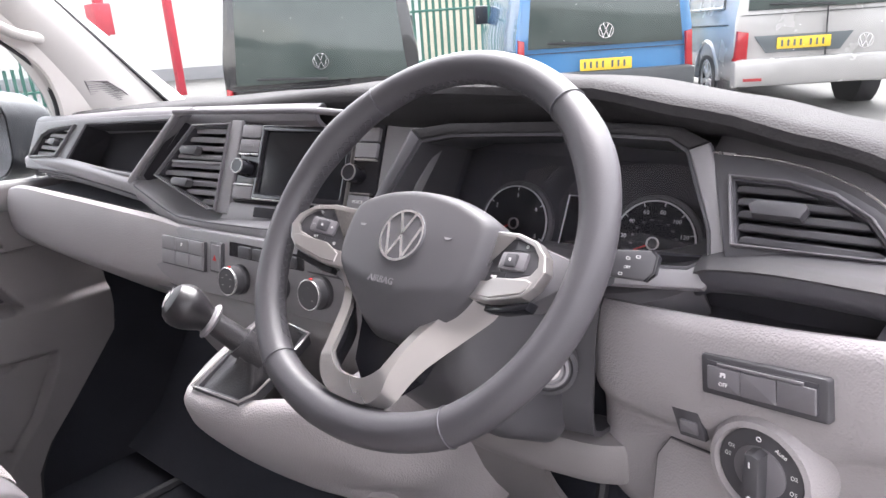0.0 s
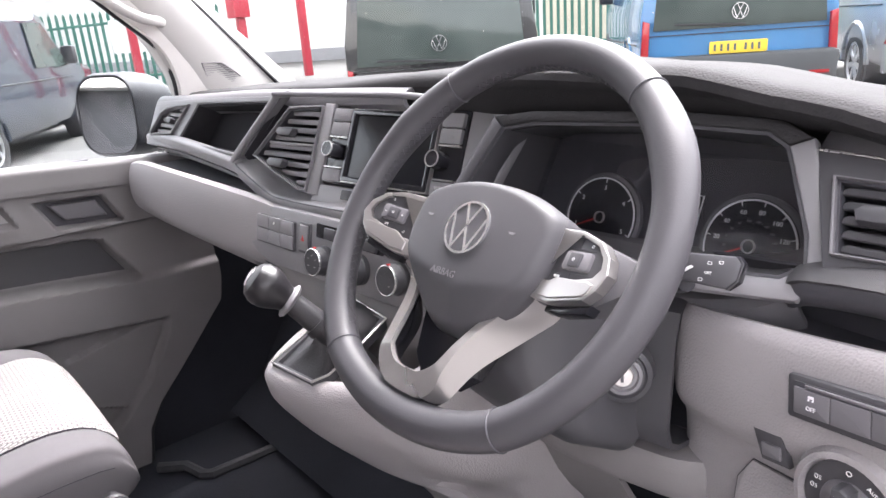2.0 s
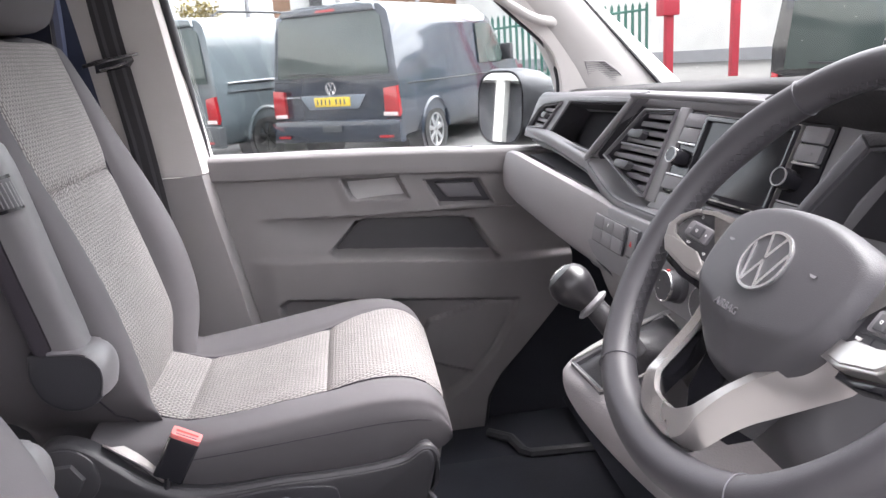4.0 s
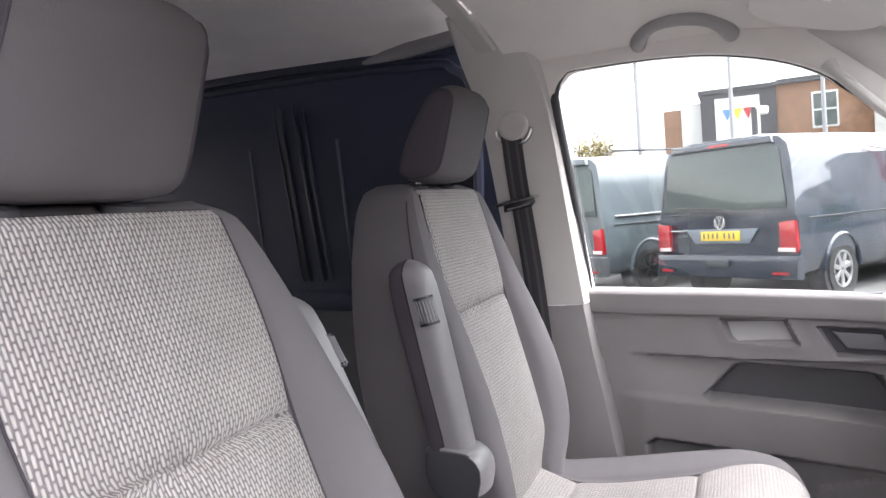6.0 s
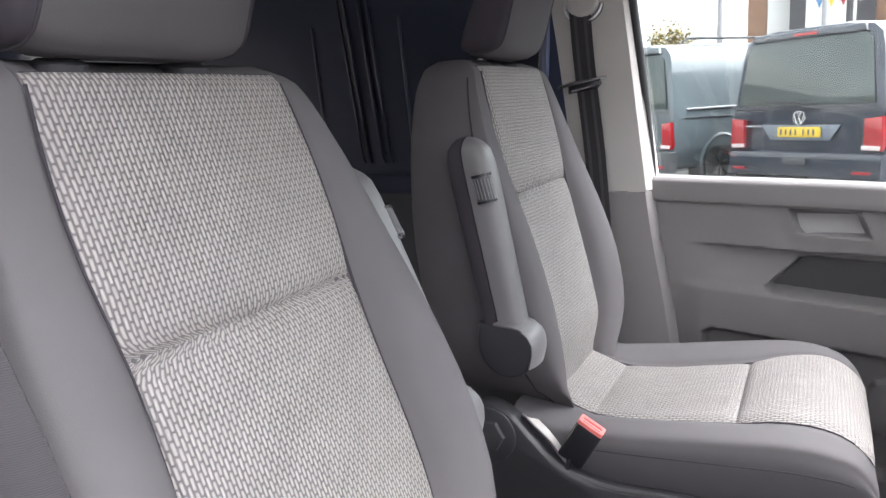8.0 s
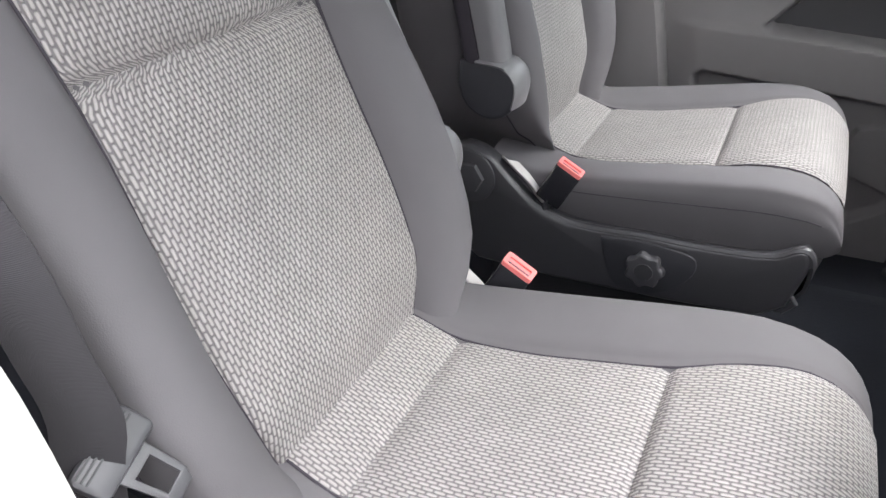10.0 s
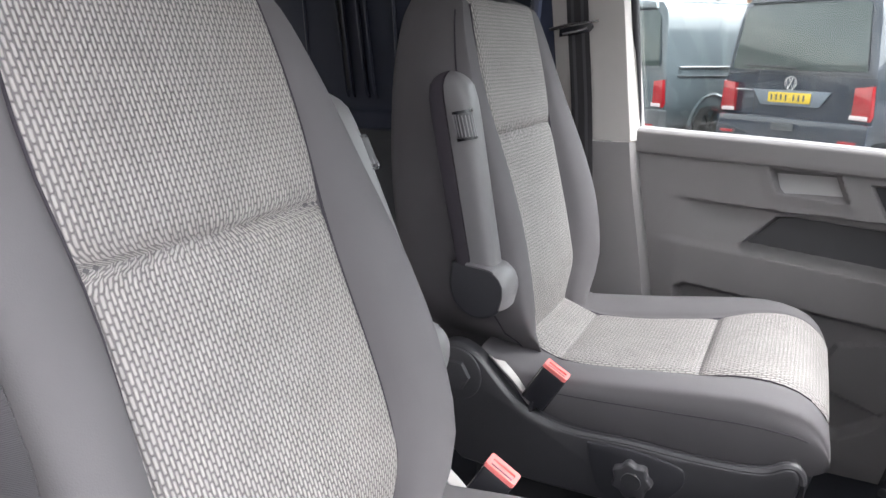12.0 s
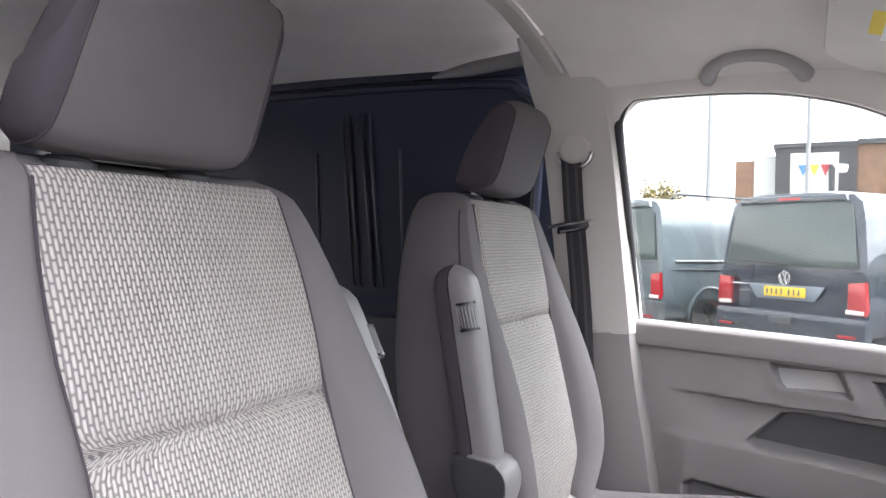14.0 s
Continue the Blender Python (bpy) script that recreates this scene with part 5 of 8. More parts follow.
dm = part("dimmer_switch", plate(K @ Matrix.Translation((-0.022, 0.0, 0.020)) @ tiltL, [(-0.015, 0.014), (0.013, 0.014), (0.018, -0.012), (-0.008, -0.012)], 0.006, 0.001), "key", dash, "small dark dimmer wheel switch")
part("dimmer_wheel", plate(K @ Matrix.Translation((-0.020, -0.001, 0.022)) @ tiltL, rounded(-0.008, -0.006, 0.010, 0.006, 0.001), 0.006, 0.002), "dash", dm)
FL = K @ Matrix.Translation((-0.012, -0.052, 0.004)) @ tiltL @ Matrix.Rotation(radians(-14), 4, "X")
lid_edge = [(-0.038, 0.020), (0.04, 0.014), (0.045, -0.06), (-0.055, -0.06), (-0.052, 0.0)]
part("fuse_joint", plate(FL, [(x * 1.03, y * 1.04) for x, y in lid_edge], 0.004, 0, 0.001), "deep", dash)
part("fuse_lid", plate(FL, lid_edge, 0.006, 0.0012, 0.001), "grey", dash, "light grey lid under the dimmer")

# ---- gear lever ----
gear = thing("gear_lever", (0.14, 0.60, 1.04), "short black gear lever with a grained knob and a leather boot", "gear lever")
frame_xy = [(0.054, 0.556), (0.126, 0.562), (0.138, 0.578), (0.139, 0.610), (0.123, 0.660), (0.044, 0.668)]
def boot_ring(g, dz):
    cx, cy = 0.090, 0.612
    return [(x + math.copysign(g, x - cx), y + math.copysign(g, y - cy), 1.036 + 0.42 * (y - 0.545) + dz) for x, y in frame_xy + frame_xy[:1]]
part("boot_frame", loft([boot_ring(g, dz) for g, dz in ((0.009, -0.008), (0.008, 0.005), (0.003, 0.005), (0.001, -0.006))], thick=0.002), "key", gear, "dark frame of the boot")
part("boot_chrome", tube(boot_ring(0.0085, 0.0055)[:-1], 0.0016, 6, closed=True), "silver", gear)
base = [(v.x, v.y) for v in spline([(x, y, 0) for x, y in frame_xy + frame_xy[:1]], 25)][:-1]
tip = Vector((0.112, 0.582, 1.108))
rows = []
for k in range(15):
    t = k / 14
    s = 0.21 + 0.79 * (1 - t) ** 1.9
    ring = []
    for i, (x, y) in enumerate(base):
        wave = 1 + 0.13 * math.sin(i * 1.31 + t * 5.0) * math.sin(math.pi * min(1.0, t * 1.25)) ** 2
        ring.append((tip.x + (x - tip.x) * s * wave + 0.012 * math.sin(math.pi * t), tip.y + (y - tip.y) * s * wave + 0.006 * math.sin(math.pi * t), (1.038 + 0.42 * (y - 0.545)) * (1 - t) + tip.z * t))
    rows.append(ring)
part("boot", loft(rows, True, True), "boot", gear, "soft black leather boot", smooth=60)
KN = axis((0.096, 0.560, 1.139), (-0.42, -0.62, 0.66))
part("shaft", tube([(0.128, 0.600, 1.082), (0.116, 0.586, 1.104), (0.094, 0.558, 1.142)], [0.0165, 0.0155, 0.0130], 16), "boot", gear)
part("boot_ring", tube([(0.1165, 0.5865, 1.102), (0.1125, 0.5820, 1.109)], 0.0185, 20), "boot", gear)
part("collar", lathe(KN, [(0.012, -0.005), (0.019, -0.003), (0.0220, 0.000), (0.0210, 0.002), (0.015, 0.005)], 24), "fascia", gear, "grey reverse collar")
part("knob", lathe(KN, [(0.0145, 0.002), (0.0165, 0.008), (0.0215, 0.018), (0.0250, 0.027), (0.0258, 0.034), (0.0245, 0.042), (0.0200, 0.049), (0.012, 0.0535), (0.001, 0.055)], 28), "knob", gear, "grained black gear knob")
part("knob_cap", lathe(KN, [(0.0262, 0.0345), (0.0252, 0.0420), (0.0208, 0.0497), (0.013, 0.0542), (0.006, 0.0560), (0.001, 0.0564)], 28), "knob", gear)
bm = bmesh.new()
for x in (-0.007, 0.0, 0.007):
    plate(KN @ Matrix.Translation((x, 0, 0.0556)), [(-0.0004, -0.006), (0.0004, -0.006), (0.0004, 0.006), (-0.0004, 0.006)], 0.0012, bm=bm)
plate(KN @ Matrix.Translation((0, 0, 0.0558)), [(-0.007, -0.0004), (0.007, -0.0004), (0.007, 0.0004), (-0.007, 0.0004)], 0.0014, bm=bm)
for i, n in enumerate("135"):
    words(KN @ Matrix.Translation((-0.007 + 0.007 * i, 0.009, 0.0553)), n, 0.005, bm)
for i, n in enumerate("246"):
    words(KN @ Matrix.Translation((-0.007 + 0.007 * i, -0.009, 0.0553)), n, 0.005, bm)
part("shift_pattern", bm, "white", gear)

# ---- steering wheel and column ----
W = facing((0.383, 0.6105, 1.256), 0.79)
RW = facing((0.3834, 0.6056, 1.2677), 0.767)
wheel = thing("steering_wheel", (0.383, 0.70, 1.18), "black leather flat-bottomed steering wheel with satin silver spokes", "steering wheel")


def rim_point(a, r=0.1752):
    x, y = r * math.cos(a), r * math.sin(a)
    if y < -0.1406:
        y = -0.1406 - (-0.1406 - y) * 0.785
    return Vector((x, y, 0.0))


def grip(a):
    d = math.degrees(a) % 360
    bump = max(math.exp(-((d - 32) / 12) ** 2), math.exp(-((d - 148) / 12) ** 2))
    low = math.exp(-((d - 270) / 45) ** 2)
    return 0.0156 + 0.0018 * bump + 0.0006 * low


turns = [2 * math.pi * i / 120 for i in range(120)]
part("rim", tube([RW @ rim_point(a) for a in turns], [grip(a) for a in turns], 20, closed=True, up=tuple(RW.to_3x3() @ Vector((0, 0, 1)))), "leather", wheel, "black leather rim with sewn joints")
for deg in (51, 129, 234, 306):
    a = radians(deg)
    c, t = rim_point(a), (rim_point(a + 0.02) - rim_point(a - 0.02)).normalized()
    n = Vector((t.y, -t.x, 0))
    r = grip(a) + 0.0004
    part("rim_joint", tube([RW @ (c + r * (math.cos(q) * n + math.sin(q) * Vector((0, 0, 1)))) for q in (2 * math.pi * i / 28 for i in range(28))], 0.0008, 6, closed=True), "deep", wheel)
bm = bmesh.new()
for deg in list(range(60, 122, 3)) + list(range(134, 229, 3)) + list(range(-48, 46, 3)):
    a = radians(deg)
    c, n = rim_point(a), Vector((-math.cos(a), -math.sin(a), 0))
    t = Vector((-math.sin(a), math.cos(a), 0))
    r = grip(a) + 0.0005
    for s in (1, -1):
        tube([RW @ (c + r * (n * math.cos(0.25) + Vector((0, 0, s * math.sin(0.25)))) + t * 0.003), RW @ (c + r * (n * math.cos(0.25) - Vector((0, 0, s * math.sin(0.25)))) - t * 0.003)], 0.0005, 4, bm=bm)
tagged(part("stitching", bm, "key", wheel), kind="stuff")

hub_half = [(0.0, 0.0492), (0.018, 0.0486), (0.036, 0.0462), (0.054, 0.0420), (0.0715, 0.0355), (0.0785, 0.0305), (0.0825, 0.0240), (0.0838, 0.010), (0.0832, -0.008), (0.0812, -0.020), (0.0770, -0.0300), (0.0690, -0.0410), (0.0565, -0.0555), (0.0420, -0.0705), (0.0280, -0.0815), (0.0200, -0.0845), (0.010, -0.0855), (0.0, -0.0857)]
hub_out = [(-x, y) for x, y in hub_half[:0:-1]] + hub_half[:-1]
edge = [(p.x + 0.0065, p.y) for p in spline([(*p, 0) for p in hub_out + hub_out[:1]], 96)][:-1]


def hub_z(x, y, k):
    """Height of the cover: a slight dome, a rounded edge and a facet that falls away below a crease."""
    crease = max(0.0, -y - 0.049 + 0.24 * abs(x - 0.012))
    return 0.0300 - 1.10 * ((x - 0.004) ** 2 + y * y) - 0.42 * crease - 0.0125 * max(0.0, (k - 0.86) / 0.14) ** 2.2


rows = [[tuple(W @ Vector((x, y, -0.014))) for x, y in edge]]
for k in (1.0, 0.99, 0.975, 0.955, 0.93, 0.90, 0.86, 0.82, 0.78, 0.74, 0.70, 0.66, 0.62, 0.58, 0.54, 0.48, 0.40, 0.30, 0.18, 0.03):
    rows.append([tuple(W @ Vector((x * k, (y + 0.01) * k - 0.01, hub_z(x * k, (y + 0.01) * k - 0.01, k)))) for x, y in edge])
cover = part("airbag_cover", loft(rows, True, True), "soft", wheel, "charcoal airbag cover with fine texture", smooth=40)
part("emblem_disc", lathe(W @ Matrix.Translation((0.005, 0.001, 0.0294)), [(0.0245, 0), (0.0235, 0.0015), (0.001, 0.0018)], 32), "soft", cover)
part("emblem", emblem(W @ Matrix.Translation((0.005, 0.001, 0.0306)), 0.0240, tube_r=0.0012), "chrome", cover, "round chrome emblem")
part("lettering", words(W @ Matrix.Translation((-0.002, -0.0405, 0.0281)), "AIRBAG", 0.0085, depth=0.0008), "dash", cover)
for s in (-1, 1):
    part("horn_mark", plate(W @ Matrix.Translation((s * 0.050 + 0.002, 0.006, 0.0276)), [(-0.004, 0.001), (0.004, 0.001), (0.002, -0.001), (-0.002, -0.001)], 0.0004), "fascia", cover)
part("hub_back", plate(W, [(x * 1.01, y * 1.01) for x, y in hub_out], 0.018, 0.004, -0.032), "dash", wheel)


def mirrored(pts, s):
    return [(s * x, y) for x, y in pts]


for s in (-1, 1):
    arm = part("spoke", plate(W, mirrored([(0.060, 0.020), (0.120, 0.022), (0.156, 0.014), (0.158, -0.010), (0.134, -0.029), (0.090, -0.036), (0.06, -0.034)], s), 0.022, 0.006, -0.016), "dash", wheel)
    # the pads rise outwards
    PW = W @ Matrix.Translation((s * 0.085 + 0.003, -0.0025, 0.000)) @ Matrix.Rotation(-0.25 * s, 4, "Y") @ Matrix.Translation((-s * 0.085, 0, 0))
    frame_o = [(0.060, 0.0285), (0.112, 0.0262), (0.134, 0.0200), (0.1475, 0.0085), (0.1520, -0.0040), (0.1465, -0.0170), (0.1375, -0.0255), (0.100, -0.0330), (0.075, -0.0315)]
    frame_i = [(0.061, 0.0240), (0.1115, 0.0222), (0.1320, 0.0160), (0.1415, 0.0070), (0.1440, -0.0010), (0.1390, -0.0080), (0.122, -0.0118), (0.100, -0.0168), (0.076, -0.0172)]
    part("bezel", plate(PW, mirrored(frame_o, s), 0.010, 0.0012, 0.002, holes=[mirrored(frame_i, s)]), "silver", arm, "satin silver frame of the button pad", smooth=12)
    part("button_pad", plate(PW, mirrored(frame_i, s), 0.007, 0.001, 0.002), "key", arm, "black pad of wheel buttons")
    part("rocker", plate(PW, mirrored(rounded(0.101, -0.0050, 0.130, 0.0100, 0.003), s), 0.004, 0.0015, 0.0085), "dash", arm)
    part("rocker_key", plate(PW, mirrored(rounded(0.109, -0.0030, 0.1215, 0.0080, 0.0015), s), 0.003, 0.001, 0.0118), "key", arm)
    bm = bmesh.new()
    for x0, y0, x1, y1 in ((0.083, 0.0125, 0.138, 0.0130), (0.084, -0.0070, 0.139, -0.0065), (0.111, 0.0125, 0.1114, 0.0205), (0.110, -0.0145, 0.1104, -0.0065)):
        plate(PW, mirrored([(x0, y0), (x1, y0), (x1, y1), (x0, y1)], s), 0.0005, 0, 0.0090, bm=bm)
    part("button_joints", bm, "deep", arm)
    bm = bmesh.new()
    if s < 0:
        words(PW @ Matrix.Translation((-0.097, 0.0165, 0.0094)), "RES", 0.0032, bm)
        words(PW @ Matrix.Translation((-0.121, -0.0092, 0.0094)), "SET", 0.0032, bm)
        words(PW @ Matrix.Translation((-0.126, 0.0025, 0.0128)), "-", 0.0045, bm)
        words(PW @ Matrix.Translation((-0.105, 0.0025, 0.0128)), "+", 0.0045, bm)
    else:
        words(PW @ Matrix.Translation((0.097, -0.0110, 0.0094)), "VIEW", 0.0028, bm)
    for x, y, z in ((0.124, 0.0158, 0.0093), (0.098, -0.0115, 0.0093), (0.1152, 0.0025, 0.0150)):
        plate(PW @ Matrix.Translation((s * x, y, z)), ring_pts(0, 0, 0.0013, n=10), 0.0003, 0, holes=[ring_pts(0, 0, 0.0009, n=10)], bm=bm)
    part("button_print", bm, "white", arm)
    part("lower_button", plate(PW, mirrored([(0.088, -0.0205), (0.103, -0.0128), (0.138, -0.0118), (0.1435, -0.0135), (0.1410, -0.0195), (0.136, -0.0235), (0.103, -0.0300), (0.088, -0.0292)], s), 0.003, 0.0008, 0.0105), "silver", arm, smooth=12)
    part("lower_button_edge", plate(PW, mirrored([(0.092, -0.0325), (0.112, -0.0315), (0.140, -0.0258), (0.138, -0.0325), (0.112, -0.0380), (0.092, -0.0385)], s), 0.010, 0.002, -0.006), "gloss", arm)
    # silver leg of the lower spoke: a narrow bright ridge and a broad face that falls back steeply
    rows = []
    for (ax_, ay_, az_), (bx_, by_, bz_), (cx_, cy_, cz_) in (
            ((0.083, -0.022, 0.006), (0.086, -0.024, 0.006), (0.098, -0.036, -0.014)),
            ((0.072, -0.031, 0.004), (0.0757, -0.033, 0.005), (0.089, -0.043, -0.020)),
            ((0.0595, -0.0435, 0.002), (0.0635, -0.0458, 0.003), (0.0745, -0.058, -0.021)),
            ((0.050, -0.058, 0.005), (0.0545, -0.060, 0.006), (0.062, -0.071, -0.021)),
            ((0.0434, -0.071, 0.0087), (0.0480, -0.0726, 0.010), (0.0525, -0.083, -0.019)),
            ((0.037, -0.090, 0.015), (0.0420, -0.091, 0.016), (0.045, -0.097, -0.013)),
            ((0.033, -0.108, 0.020), (0.0387, -0.109, 0.020), (0.041, -0.112, -0.006)),
            ((0.030, -0.1145, 0.021), (0.0378, -0.118, 0.021), (0.0385, -0.124, -0.002)),
            ((0.022, -0.122, 0.021), (0.034, -0.131, 0.018), (0.035, -0.134, 0.000)),
            ((0.013, -0.1265, 0.021), (0.022, -0.1405, 0.016), (0.023, -0.1435, 0.000)),
            ((0.0, -0.1275, 0.021), (0.0, -0.1425, 0.015), (0.0, -0.1455, 0.000))):
        rows.append([tuple(W @ Vector((s * x, y, z))) for x, y, z in ((ax_ - 0.0005, ay_ + 0.0005, az_ - 0.0025), (ax_, ay_, az_), (bx_, by_, bz_), (bx_ * 0.5 + cx_ * 0.5, by_ * 0.5 + cy_ * 0.5, bz_ * 0.5 + cz_ * 0.5 + 0.001), (cx_, cy_, cz_))])
    dense = list(zip(*[spline(col, 36) for col in zip(*rows)]))
    part("spoke_lining", loft([[tuple(Vector(q) - W.to_3x3() @ Vector((0, 0, 0.002))) for q in (r[0], r[0] * 0.6 + r[4] * 0.4, r[4] * 0.97 + r[0] * 0.03)] for r in dense]), "gloss", wheel, "black inner side of the lower spoke")
    part("silver_spoke", loft([[tuple(q) for q in r] for r in dense], thick=-0.0025), "silver", wheel, "broad satin silver lower spoke", smooth=24)
part("spoke_boss", loft([[tuple(W @ Vector((x, y, z))) for x, y in ((-0.060, -0.045), (0.060, -0.045), (0.043, -0.075), (0.033, -0.110), (0.016, -0.126), (-0.016, -0.126), (-0.033, -0.110), (-0.043, -0.075))] for z in (-0.034, -0.012)], True, True), "gloss", wheel, "black panel between the lower spokes")

# column shroud, ignition lock and wiper stalk
column = thing("steering_column", (0.383, 0.76, 1.05), "charcoal steering column shroud with ignition lock and wiper stalk", "steering column")
rows = []
for z, hw, y0, y1 in ((-0.036, 0.052, -0.075, 0.044), (-0.05, 0.060, -0.095, 0.048), (-0.09, 0.068, -0.120, 0.050), (-0.16, 0.072, -0.130, 0.050), (-0.24, 0.074, -0.12, 0.050)):
    rows.append([tuple(W @ Vector((x, y, z))) for x, y in rounded(-hw, y0, hw, y1, 0.024, 5)])
part("shroud", loft(rows, True, True), "key", column)
part("lower_cover", loft(fine([[(x, 0.80, 1.17), (x, 0.735 + abs(x - 0.385) * 0.25, 1.165), (x, 0.728 + abs(x - 0.385) * 0.2, 1.09), (x, 0.735 + abs(x - 0.385) * 0.15, 1.032), (x, 0.80, 1.018)] for x in (0.245, 0.30, 0.385, 0.45, 0.487)], 14, 12), thick=-0.006), "key", column, "charcoal cover under the column")
IG = axis((0.4620, 0.7030, 1.1180), (0.55, -0.80, 0.25))
part("lock_bezel", lathe(IG, [(0.032, -0.045), (0.027, 0.0), (0.0225, 0.003), (0.0205, 0.0)], 28), "key", column)
part("lock_ring", lathe(IG, [(0.0185, -0.01), (0.0180, 0.006), (0.0150, 0.008), (0.0135, 0.004)], 28), "fascia", column)
part("lock_barrel", lathe(IG, [(0.0105, 0.0), (0.0100, 0.0075), (0.0092, 0.0085)], 24), "silver", column, "bright ignition lock barrel")
part("key_slot", plate(IG, [(-0.0014, -0.0055), (0.0014, -0.0055), (0.0014, 0.0055), (-0.0014, 0.0055)], 0.0006, 0, 0.0084), "deep", column)
ST = axis((0.538, 0.702, 1.240), (0.16, -0.90, 0.40)) @ Matrix.Scale(0.86, 4)
stalk = part("wiper_stalk", plate(ST, [(-0.038, -0.013), (0.024, -0.015), (0.032, -0.006), (0.034, 0.010), (0.028, 0.016), (-0.036, 0.012)], 0.014, 0.004, -0.010), "key", column, "black wiper stalk with white symbols")
part("stalk_edge", plate(ST, [(0.024, -0.0155), (0.033, -0.007), (0.0355, 0.0105), (0.029, 0.017), (0.026, 0.0165), (0.031, 0.010), (0.0295, -0.006), (0.0225, -0.0145)], 0.014, 0.002, -0.0115), "gloss", stalk)
part("stalk_arm", tube([(0.43, 0.745, 1.185), (0.48, 0.722, 1.208), (0.52, 0.706, 1.228)], [0.012, 0.011, 0.013], 10, squash=0.8), "seatplastic", stalk)
bm = words(ST @ Matrix.Translation((0.006, -0.003, 0.0043)), "OFF", 0.0038)
plate(ST, [(-0.016, -0.006), (-0.008, 0.000), (-0.010, 0.002), (-0.018, -0.003)], 0.0004, 0, 0.0041, bm=bm)
for x, y in ((-0.022, 0.004), (0.006, 0.006), (0.016, 0.008), (0.0, -0.010)):
    plate(ST @ Matrix.Translation((x, y, 0.0041)), rounded(-0.0020, -0.0014, 0.0020, 0.0016, 0.0006, 2), 0.0003, 0, holes=[rounded(-0.0015, -0.0009, 0.0015, 0.0011, 0.0005, 2)], bm=bm)
part("stalk_print", bm, "white", stalk)
# pedals in the dark of the footwell
for x, w in ((0.28, 0.03), (0.40, 0.035), (0.54, 0.028)):
    p = thing("pedal", (x, 0.84, 0.62), "black rubber foot pedal on a steel arm", "pedal", "driver's pedals")
    part("pad", block((x - w, 0.835, 0.62), (x + w, 0.85, 0.69), 0.004), "rubber", p)
    part("arm", tube([(x, 0.85, 0.66), (x, 0.93, 0.80), (x, 0.97, 0.95)], 0.009, 8), "seatplastic", p)

# ---- seats ----
def curve(pairs):
    """A smooth value through (place, value) pairs."""
    pts = spline([(a, b, 0) for a, b in pairs], 12 * (len(pairs) - 1))
    px_, py_ = [p.x for p in pts], [p.y for p in pts]
    return lambda v: float(np.interp(v, px_, py_))


